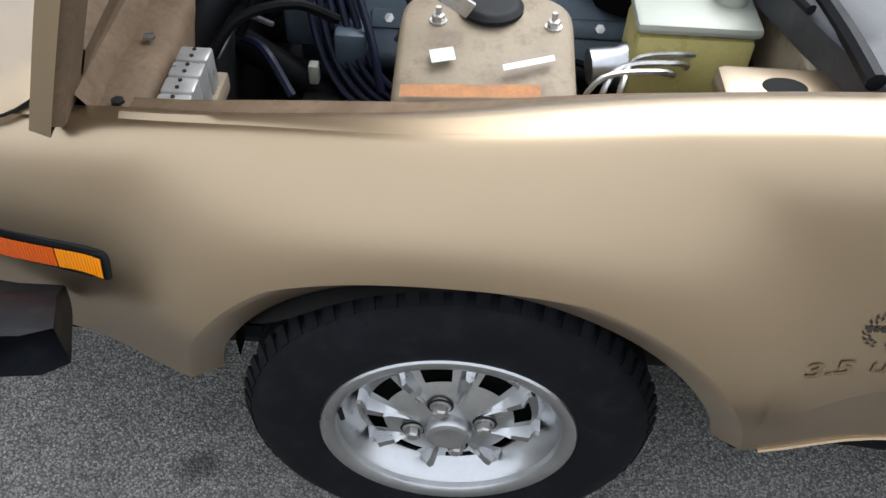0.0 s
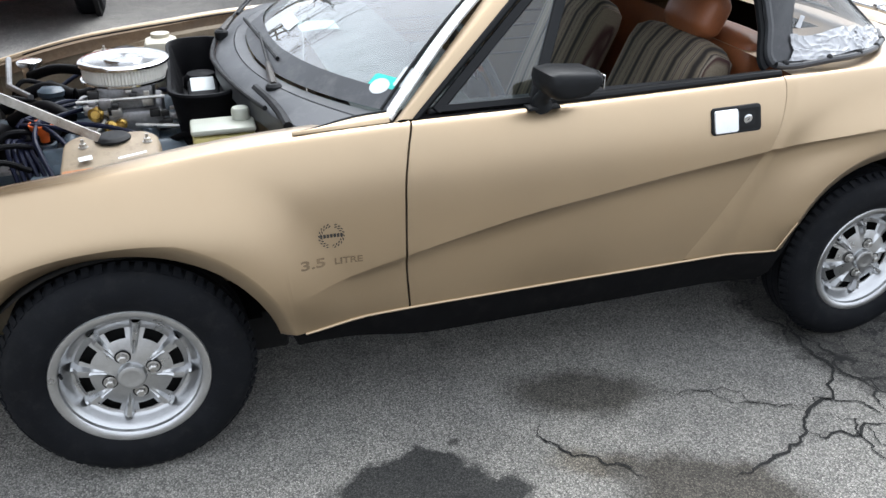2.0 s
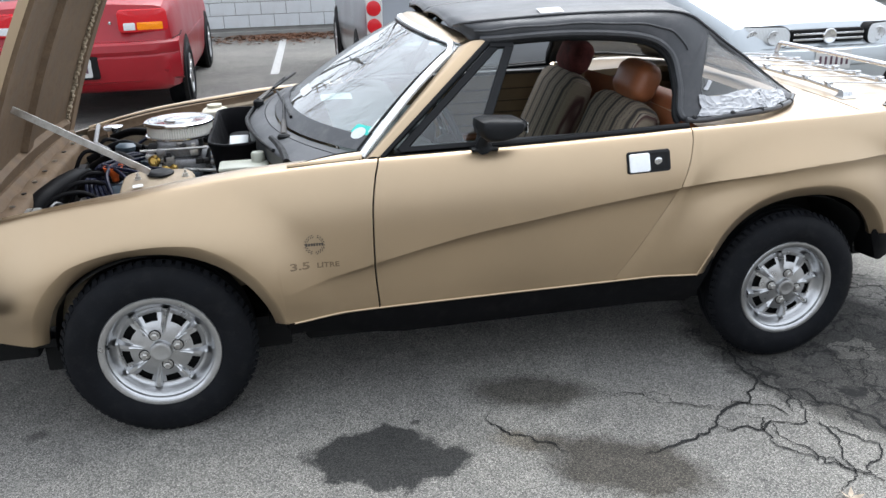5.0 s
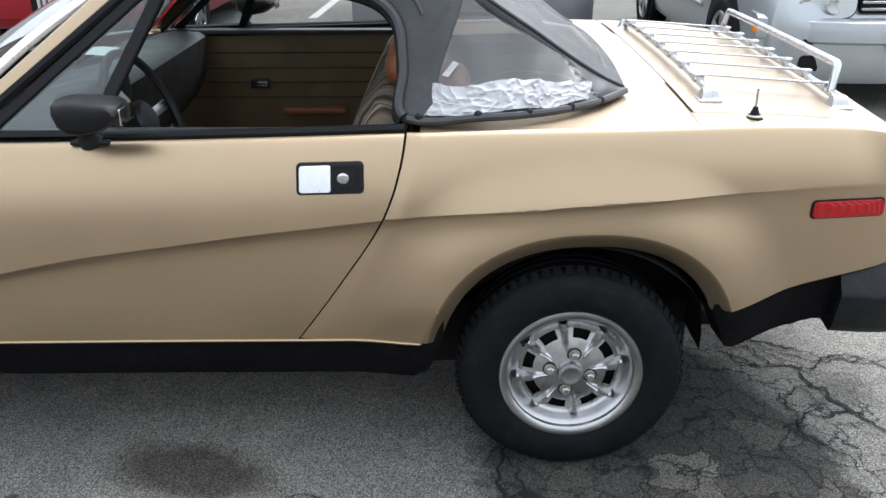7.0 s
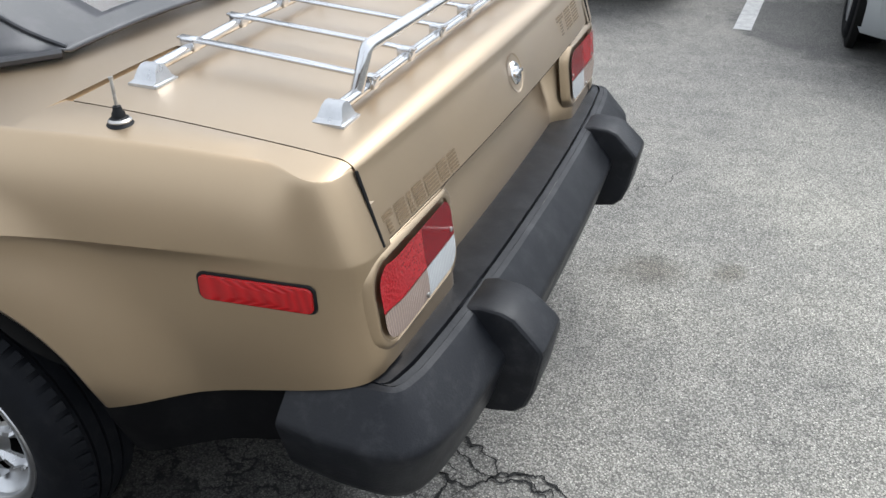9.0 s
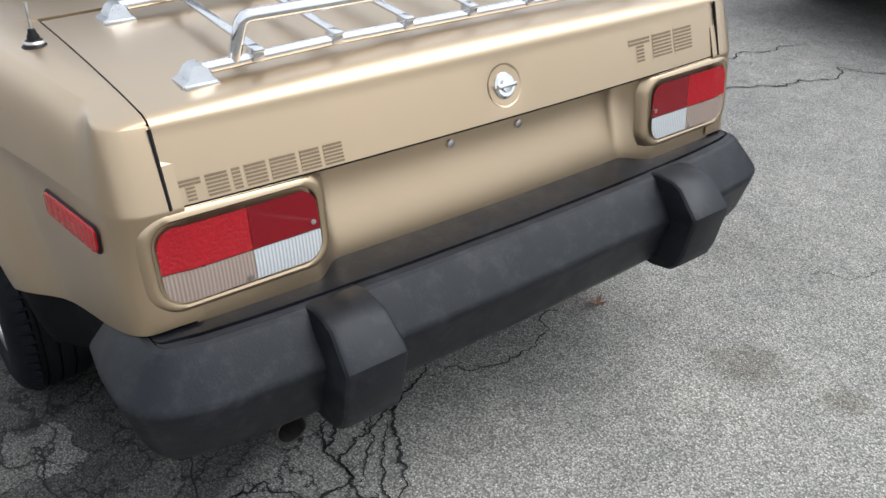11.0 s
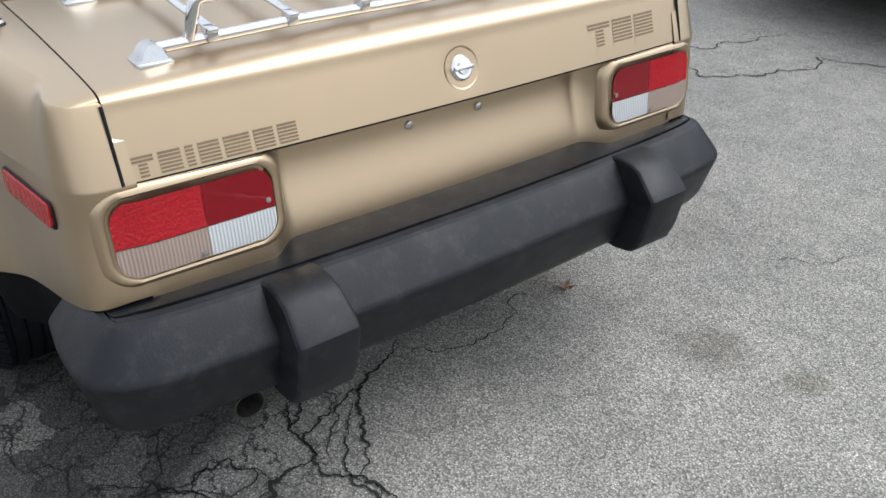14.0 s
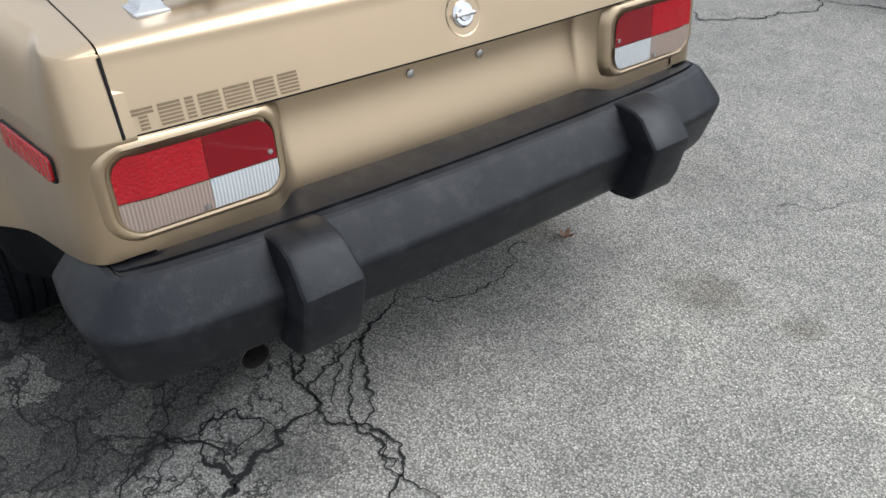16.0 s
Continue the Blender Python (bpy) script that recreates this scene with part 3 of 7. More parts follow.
# ---- lamps ----
def lens_mat(name, colour, rib_scale, rough=0.15, axis="Y", dots=False):
    m, t, b = nodes_of(name)
    co = t.nodes.new("ShaderNodeTexCoord")
    if dots:
        v = t.nodes.new("ShaderNodeTexVoronoi")
        v.inputs["Scale"].default_value = rib_scale
        t.links.new(co.outputs["Object"], v.inputs["Vector"])
        h = v.outputs["Distance"]
    else:
        v = t.nodes.new("ShaderNodeTexWave")
        v.bands_direction = axis
        v.inputs["Scale"].default_value = rib_scale
        t.links.new(co.outputs["Object"], v.inputs["Vector"])
        h = v.outputs["Fac"]
    r = ramp(t, h, [(0.0, tuple(c * .82 for c in colour)), (1.0, tuple(min(1, c * 1.1) for c in colour))])
    t.links.new(r.outputs[0], b.inputs["Base Color"])
    b.inputs["Roughness"].default_value = rough
    b.inputs["Coat Weight"].default_value = 0.15
    b.inputs["Specular IOR Level"].default_value = 0.35
    b.inputs["Subsurface Weight"].default_value = 0.0
    bump(t, b, h, 0.5, 0.002)
    return m


RED_DOT = lens_mat("red_reflector", (.30, .005, .010), 190, .15, "Y", True)
RED = lens_mat("red_lens", (.20, .003, .008), 300, .12, "Y")
MARK_RED = lens_mat("red_marker_lens", (.36, .006, .008), 120, .12, "Y")
CLEAR = lens_mat("clear_ribbed_lens", (.42, .43, .43), 52, .2, "Y")
AMBERISH = lens_mat("smoky_ribbed_lens", (.27, .205, .17), 52, .2, "Y")
AMBER = lens_mat("amber_lens", (.95, .27, .005), 60, .12, "X")
AMBER_RED = lens_mat("dark_amber_lens", (.70, .10, .004), 60, .12, "X")


def rounded(w, h, r, n=6):
    """Outline of a rounded rectangle about its middle."""
    pts = []
    for cx, cy, a0 in ((w / 2 - r, h / 2 - r, 0), (-w / 2 + r, h / 2 - r, 90), (-w / 2 + r, -h / 2 + r, 180), (w / 2 - r, -h / 2 + r, 270)):
        for k in range(n + 1):
            a = radians(a0 + 90 * k / n)
            pts.append((cx + r * math.cos(a), cy + r * math.sin(a)))
    return pts


def plate(outline, place, depth, dome=0.0):
    """A slab with the outline, its front set by place(u, v, height)."""
    n = len(outline)
    rows = [[place(u, v, -depth) for u, v in outline], [place(u, v, -.0015) for u, v in outline], [place(u * .985, v * .97, 0) for u, v in outline], [place(u * .5, v * .5, dome) for u, v in outline], [place(u * .02, v * .02, dome) for u, v in outline]]
    s = Shape().grid(rows, True)
    s.f.append(tuple(4 * n + k for k in range(n)))
    return s


for side in (0, 1):
    def on_tail(u, v, h, side=side):
        y, z = .255 + u, .652 + v
        # the outer end of the lamp is the deeper one
        x = tail_x(.17, z) + .010 - .006 * smoothstep(.18, .13, y) + h
        p = Vector((x, y, z))
        return p if side == 0 else Vector((p.x, 2 * YC - p.y, p.z))
    fl = lambda s: s if side == 0 else Shape().add(s.v, [f[::-1] for f in s.f])
    # gold boss round the lamp
    rows = [[on_tail(u * k, v * q, h) for u, v in rounded(.264, .128, .036)] for k, q, h in ((1.20, 1.36, -.020), (1.16, 1.30, -.010), (1.11, 1.20, -.001), (1.06, 1.10, .001), (1.025, 1.045, -.001), (1.0, 1.0, -.014))]
    fl(Shape().grid(rows, True)).to("lamp_surround", GOLD, car, "", 40)
    lamp = fl(plate(rounded(.261, .125, .034), lambda u, v, h: on_tail(u, v, h - .009), .02)).to("tail_lamp", SEAL, car, "tail lamp with red upper and ribbed clear lower lenses")
    out_y, mid_y, in_y = -.1305, .012, .1305
    for name, mat_, ua, ub, va, vb in (("reflector", RED_DOT, out_y, mid_y - .0005, -.009, .0605), ("stop_lens", RED, mid_y + .0005, in_y, -.009, .0605),
                                       ("indicator_lens", AMBERISH, out_y, mid_y - .0005, -.0605, -.0105), ("reversing_lens", CLEAR, mid_y + .0005, in_y, -.0605, -.0105)):
        rows = []
        for v in np.linspace(va, vb, 8):
            # stay inside the rounded outline
            lim = .1305 - (.034 - math.sqrt(max(0, .034 ** 2 - max(0, abs(v) - .0285) ** 2)))
            rows.append([on_tail(min(max(u, -lim), lim), v, .003 + .003 * (1 - (v / .0625) ** 2)) for u in np.linspace(ua, ub, 16)])
        fl(Shape().grid(rows, flip=True)).to(name, mat_, lamp)
    for u, v in ((.0, -.052), (.120, .004)):
        fl(Shape().lathe([(.0045, 0), (.0045, .003), (.0001, .0035)], Matrix.Translation(on_tail(u, v, .005)) @ Matrix.Rotation(radians(90), 4, "Y"), 10)).to("lamp_screw", STEEL, lamp)

    def on_flank(s0, z0, side=side):
        def f(u, v, h):
            p = flank(s0 + u, z0 + v)
            _, inward = plan(s0 + u)
            p = p - inward * h
            return p if side == 0 else Vector((p.x, 2 * YC - p.y, p.z))
        return f
    fr = on_flank(2.798, .684)
    rim = fl(plate(rounded(.181, .047, .012), lambda u, v, h: fr(u, v, h + .003), .008)).to("side_marker", SEAL, car, "red rear side marker lamp")
    fl(plate(rounded(.172, .040, .010), lambda u, v, h: fr(u, v, h + .007), .006, .002)).to("marker_lens", MARK_RED, rim, "red ribbed lens")
    fr = on_flank(-.582, .523)
    rim = fl(plate(rounded(.235, .048, .012), lambda u, v, h: fr(u, v + .12 * (u - .11), h + .003), .008)).to("front_marker", SEAL, car, "amber front side marker lamp")
    for ua, ub, mm in ((-.108, .032, AMBER_RED), (.034, .108, AMBER)):
        rows = [[fr(u, v + .12 * (u - .11), .008) for u in np.linspace(ua, ub, 10)] for v in np.linspace(.0165, -.0165, 4)]
        s = Shape().grid(rows, flip=True)
        fl(s).to("marker_lens", mm, rim)

# ---- boot lock, plate screws, decals ----
lm = Matrix.Translation((tail_x(YC, .79) - .006, YC, .79)) @ Matrix.Rotation(radians(72), 4, "Y")
Shape().lathe([(.040, .006), (.034, .004), (.030, .0), (.026, -.001)], lm, 28).to("lock_dish", GOLD, car)
Shape().lathe([(.024, -.004), (.024, .006), (.020, .010), (.013, .010), (.012, .014), (.0001, .015)], lm, 28).to("boot_lock", CHROME, car, "chrome boot lock barrel")
Shape().box((-.004, -.022, .008), (.004, .022, .016), .002, lm).to("lock_flap", CHROME, car)
for y in (.710, .880):
    Shape().lathe([(.0085, .0), (.0085, .004), (.004, .006), (.0001, .006)], Matrix.Translation((rear_face(y, .682).x, y, .682)) @ Matrix.Rotation(radians(90), 4, "Y"), 14).to("plate_screw", STEEL, car)

DECAL = surface("brown_decal", (.155, .105, .055), .5, 0, .2, 60, 300)
DECAL_DARK = surface("black_decal", (.03, .025, .02), .5, 0, .2, 60, 300)


def striped_block(y0, w, z0, h, n, step_in):
    for k in range(n):
        s = Shape()
        za = z0 + h * k / n
        zb = za + h / n * (.62 if k < n - 2 else .72)
        a, b = y0 + step_in(k / (n - 1))[0] * w, y0 + step_in(k / (n - 1))[1] * w
        s.add([Vector((tail_x(y, z) + .0012, y, z)) for y, z in ((a, za), (b, za), (b, zb), (a, zb))], [(0, 1, 2, 3)])
        s.to("decal_bar", DECAL, boot_lid, "", 0)


widths = [.034, .034, .013, .034, .043, .034, .034]
y = .176
for k, w in enumerate(widths):
    full = lambda q: (0.0, 1.0)
    stem = lambda q: (0.0, 1.0) if q > .66 else (.30, .70)
    striped_block(y, w, .741, .032, 6, stem if k == 0 else full)
    y += w + .0072
y = 1.135
for k, w in enumerate((.066, .062, .062)):
    full = lambda q: (0.0, 1.0)
    stem = lambda q: (0.0, 1.0) if q > .7 else (.34, .70)
    striped_block(y, w, .768, .047, 7, stem if k == 0 else full)
    y += w + .009


def lettering(name, text, size, place, mat, parent, label=""):
    c = bpy.data.curves.new(name, "FONT")
    c.body, c.size, c.resolution_u, c.fill_mode, c.offset = text, size, 3, "BOTH", size * .028
    o = bpy.data.objects.new(name, c)
    me = bpy.data.meshes.new_from_object(o)
    s = Shape().add([place(v.co.x, v.co.y) for v in me.vertices], [tuple(p.vertices) for p in me.polygons])
    bpy.data.objects.remove(o)
    return s.to(name, mat, parent, label, 0)


def wing_at(u, v):
    p = flank(.420 + u * 1.25, .540 + v - .035 * u)
    _, inward = plan(p.x)
    return p - inward * .0015


lettering("engine_size_lettering", "3.5", .031, lambda u, v: wing_at(u * 1.35, v), DECAL, wings["front_wing", 0], "brown 3.5 LITRE lettering")
lettering("engine_size_lettering", "LITRE", .023, lambda u, v: wing_at(u + .067, v), DECAL, wings["front_wing", 0], "brown 3.5 LITRE lettering")
wreath = Shape()
for k in range(20):
    a = 2 * math.pi * (k + .5) / 20
    if k in (4, 14):
        continue
    for da, r in ((.08, .030), (-.02, .0245)):
        c = Vector((r * math.cos(a + da), r * math.sin(a + da)))
        d = Vector((-math.sin(a + .7), math.cos(a + .7))) * .0042
        e = Vector((d.y, -d.x)) * .42
        q = [c - d, c + e, c + d, c - e]
        pts = []
        for w in q:
            p = flank(.502 + w.x, .612 + w.y)
            _, inward = plan(p.x)
            pts.append(p - inward * .0015)
        wreath.add(pts, [(0, 1, 2, 3)])
wreath.to("wreath_emblem", DECAL_DARK, wings["front_wing", 0], "dark leaf wreath emblem", 0)
bar = Shape()
for k in range(7):
    x0 = .474 + k * .0082
    pts = []
    for x, z in ((x0, .608), (x0 + .0062, .608), (x0 + .0062, .617), (x0, .617)):
        p = flank(x, z)
        _, inward = plan(x)
        pts.append(p - inward * .0016)
    bar.add(pts, [(0, 1, 2, 3)])
bar.to("emblem_bar", DECAL_DARK, wings["front_wing", 0], "", 0)

# ---- door furniture ----
PALE = surface("brushed_plate", (.72, .73, .74), .35, .6, .06, 30, 200)
for side in (0, 1):
    fl = lambda s: s if side == 0 else s.mirror(YC)
    def on_door(s0, z0):
        def f(u, v, h):
            p = flank(s0 + u, z0 + v)
            return p + Vector((0, -h, 0))
        return f
    d = on_door(1.600, .789)
    h = fl(plate(rounded(.150, .068, .010), lambda u, v, q: d(u, v + .03 * u, q + .005), .012)).to("door_handle", SEAL, wings["door", side], "black handle escutcheon with bright pull plate")
    fl(Shape().grid([[d(u, v + .03 * u, .0055) for u in (.006, .066)] for v in (.026, -.026)])).to("handle_recess", DARK, h)
    fl(plate(rounded(.070, .056, .006), lambda u, v, q: d(u - .033, v + .03 * (u - .033), q + .010), .006)).to("handle_pull", PALE, h)
    lm = Matrix.Translation(d(.030, .002, .004)) @ Matrix.Rotation(radians(90), 4, "X")
    fl(Shape().lathe([(.013, .0), (.013, .006), (.010, .008), (.003, .008), (.002, .005), (.0001, .005)], lm, 20)).to("door_lock", CHROME, h)
    # mirror on the door top
    mb = Shape()
    arm = [Vector((1.06, .030, .858)), Vector((1.055, .022, .876)), Vector((1.058, .008, .895)), Vector((1.07, -.005, .915))]
    mb.tube(path3(arm, 10), [.030, .027, .023, .02, .018, .017, .017, .017, .018, .02], 12)
    mb.box((1.018, .008, .853), (1.105, .055, .862), .004)
    mir = fl(mb).to("door_mirror", SEAL, wings["door", side], "black door mirror on a stalk")
    sec = rounded(.110, .064, .020)
    # deep at the top, running in to the stalk below
    out = [(1.026, .966), (1.060, .972), (1.150, .966), (1.166, .958), (1.172, .944), (1.160, .926), (1.130, .908), (1.085, .900), (1.050, .902), (1.030, .918), (1.022, .945)]
    cx, cz = 1.092, .938
    rows = []
    for y, k in ((-.092, .55), (-.086, .82), (-.070, .97), (-.030, 1.0), (.010, .97), (.024, .82), (.030, .55)):
        rows.append([Vector((cx + (x - cx) * k - .10 * (y + .03), y, cz + (z - cz) * k)) for x, z in out])
    s = Shape().grid(rows, True)
    n = len(out)
    s.f += [tuple(range(n))[::-1], tuple((len(rows) - 1) * n + i for i in range(n))]
    fl(s).to("mirror_shell", SEAL, mir)
    g = Shape().box((1.1735, -.074, .922), (1.1765, .006, .956), .001)
    fl(g).to("mirror_glass", CHROME, mir)
    # belt seal along the door top
    bs = Shape()
    bs.tube([flank(x, crest_z(x)) + Vector((0, .012, .006)) for x in np.linspace(1.06, 1.765, 30)], .010, 8)
    bs.tube([flank(x, crest_z(x)) + Vector((0, .036, .002)) for x in np.linspace(1.06, 1.765, 30)], .009, 8)
    fl(bs).to("window_seal", SEAL, wings["door", side])
    rows = [[flank(x, crest_z(x)) + Vector((0, o, z)) for o, z in ((-.002, -.004), (.010, .000), (.04, -.004), (.07, -.012), (.045, -.03))] for x in np.linspace(.735, 1.77, 30)]
    fl(Shape().grid(rows, flip=True)).to("door_top", SKIRT, wings["door", side])

# ---- aerial ----
Shape().lathe([(.021, 0), (.021, .005), (.017, .009), (.015, .013), (.010, .017), (.0095, .022), (.007, .026), (.006, .032), (.003, .034)], Matrix.Translation((2.565, .108, .880)), 20).to("aerial_base", SEAL, car)
a = Shape().lathe([(.0165, .008), (.017, .010), (.014, .013)], Matrix.Translation((2.565, .108, .882)), 20).lathe([(.0028, .030), (.0024, .070), (.0034, .071), (.0034, .075), (.0001, .075)], Matrix.Translation((2.565, .108, .880)), 10)
a.to("aerial", STEEL, car, "stub of a broken aerial")

# ---- luggage rack ----
Z1, Z2 = deck_z(2.50, .28), deck_z(2.80, .28) - .004
rk = Shape().tube([(2.502, .27, Z1 + .020), (2.502, .5, Z1 + .030), (2.502, 1.09, Z1 + .030), (2.502, 1.32, Z1 + .020)], .0095, 14)
rack = rk.to("luggage_rack", CHROME, car, "chrome boot luggage rack with a raised rear rail")
Shape().tube([(2.830, .27, Z2 + .018), (2.835, .5, Z2 + .026), (2.835, 1.09, Z2 + .026), (2.830, 1.32, Z2 + .018)], .0095, 14).to("rear_tube", CHROME, rack)
Shape().tube([(2.830, .330, Z2 + .02), (2.836, .336, Z2 + .05), (2.842, .343, Z2 + .082), (2.843, .348, Z2 + .088), (2.844, .356, Z2 + .090), (2.845, .6, Z2 + .091), (2.845, .99, Z2 + .091), (2.844, 1.234, Z2 + .090), (2.843, 1.242, Z2 + .088), (2.842, 1.247, Z2 + .082), (2.836, 1.254, Z2 + .05), (2.830, 1.26, Z2 + .02)], .0105, 14).to("raised_rail", CHROME, rack)
for k in range(7):
    y = .365 + k * (1.225 - .365) / 6
    z1 = Z1 + .032 + .008 * math.sin(math.pi * (k + .6) / 7.2)
    z2 = Z2 + .029 + .008 * math.sin(math.pi * (k + .6) / 7.2)
    s = Shape()
    s.box((-.185, -.0085, -.0025), (.185, .0085, .0025), .001, Matrix.Translation((2.667, y, (z1 + z2) / 2 + .006)) @ Matrix.Rotation(math.atan2(z1 - z2, .33), 4, "Y"))
    for x, z in ((2.502, z1), (2.834, z2)):
        s.box((x - .014, y - .010, z - .014), (x + .014, y + .010, z + .009), .003)
    s.to("slat", CHROME, rack, "bright steel rack slat")
for x, y, z in ((2.502, .262, Z1), (2.826, .268, Z2), (2.502, 2 * YC - .262, Z1), (2.826, 2 * YC - .268, Z2)):
    s = Shape()
    sec = [(-.030, 0), (-.030, .005), (-.020, .009), (-.012, .024), (-.004, .030), (.008, .030), (.014, .024), (.020, .009), (.026, .005), (.026, 0)]
    sg = 1 if y < YC else -1
    rows = [[Vector((x + b * .024 * (1 - .35 * (h / .030)), y + a * sg, z + h - .002)) for a, h in sec] for b in (-1, -.9, .9, 1)]
    s.grid(rows, False, sg < 0)
    for e in (0, 3):
        q = tuple(e * len(sec) + i for i in range(len(sec)))
        s.f.append(q if (e == 0) == (sg < 0) else q[::-1])
    s.box((x - .028, y - .029, z - .004), (x + .028, y + .027, z + .003), .002)
    foot = s.to("rack_foot", ALLOY_DULL, rack, "chrome clamp foot")

# ---- exhaust ----
SOOT = surface("sooty_steel", (.07, .065, .06), .5, .6, .3, 20, 150, .0003, .4, 0, .1, (.01, .01, .01), .7)
pm = Matrix.Translation((3.005, .285, .285)) @ Matrix.Rotation(radians(93), 4, "Y")
Shape().lathe([(.026, -.5), (.026, -.02), (.029, -.015), (.030, .0), (.027, .0), (.024, -.02), (.022, -.12)], pm, 28).to("exhaust_pipe", SOOT, car, "sooty steel tail pipe")
Shape().box((2.34, .36, .20), (2.80, .58, .31), .04, None, 3).to("silencer", SOOT, car, "sooty exhaust silencer")


# ---- windscreen, cowl and pillars ----
def glass(name, tint=(.90, .95, .94), rough=0.0, haze=0.0, gloss=.92, base=.13):
    m, t, b = nodes_of(name)
    out = t.nodes["Material Output"]
    tr = t.nodes.new("ShaderNodeBsdfTransparent")
    tr.inputs[0].default_value = rgb(tint)
    gl = t.nodes.new("ShaderNodeBsdfGlossy")
    gl.inputs["Roughness"].default_value = rough
    lw = t.nodes.new("ShaderNodeLayerWeight")
    lw.inputs[0].default_value = .5
    pw = t.nodes.new("ShaderNodeMath")
    pw.operation = "POWER"
    t.links.new(lw.outputs["Facing"], pw.inputs[0])
    pw.inputs[1].default_value = 3.0
    fr = t.nodes.new("ShaderNodeMath")
    fr.operation = "MULTIPLY_ADD"
    t.links.new(pw.outputs[0], fr.inputs[0])
    fr.inputs[1].default_value, fr.inputs[2].default_value = gloss * (1 - base), base * gloss
    mx = t.nodes.new("ShaderNodeMixShader")
    t.links.new(fr.outputs[0], mx.inputs[0])
    t.links.new(tr.outputs[0], mx.inputs[1])
    t.links.new(gl.outputs[0], mx.inputs[2])
    last = mx.outputs[0]
    if haze:
        d = t.nodes.new("ShaderNodeBsdfDiffuse")
        d.inputs[0].default_value = (.6, .62, .62, 1)
        n = noise_node(t, 7.0, 6.0, .7)
        f = ramp(t, n.outputs["Fac"], [(0.3, haze * .5), (0.75, haze * 1.4)]).outputs[0]
        m2 = t.nodes.new("ShaderNodeMixShader")
        t.links.new(f, m2.inputs[0])
        t.links.new(last, m2.inputs[1])
        t.links.new(d.outputs[0], m2.inputs[2])
        last = m2.outputs[0]
    t.links.new(last, out.inputs[0])
    t.nodes.remove(b)
    return m


GLASS = glass("screen_glass", (.70, .86, .83), 0.0, .08, .95, .27)
PLASTIC = glass("hazy_plastic_window", (.46, .45, .44), .22, .14, .35)
QUARTER = glass("quarter_glass", (.62, .70, .70), 0.0, 0.0, .92, .10)

YB, YT = .060, .262


def screen(u, v):
    """The screen's surface: u across from the near side, v up."""
    k = abs(u * 2 - 1)
    yb, yt = YB + (2 * YC - 2 * YB) * u, YT + (2 * YC - 2 * YT) * u
    xb, zb = .415 + .280 * k ** 2.4, .872 - .010 * k ** 2
    xt, zt = .945 + .093 * k ** 2.4, 1.188 - .034 * k ** 2.2
    w = v
    return Vector((xb + (xt - xb) * w, yb + (yt - yb) * w, zb + (zt - zb) * w + .020 * math.sin(math.pi * w)))


rows = [[screen(u, v) for u in np.linspace(0, 1, 49)] for v in np.linspace(0, 1, 13)]
ws = Shape().grid(rows).to("windscreen", GLASS, car, "raked curved windscreen with stickers", 60)
ws.visible_shadow = False
BRIGHT = surface("bright_trim", (.84, .84, .83), .32, .35, .05, 14, 150)


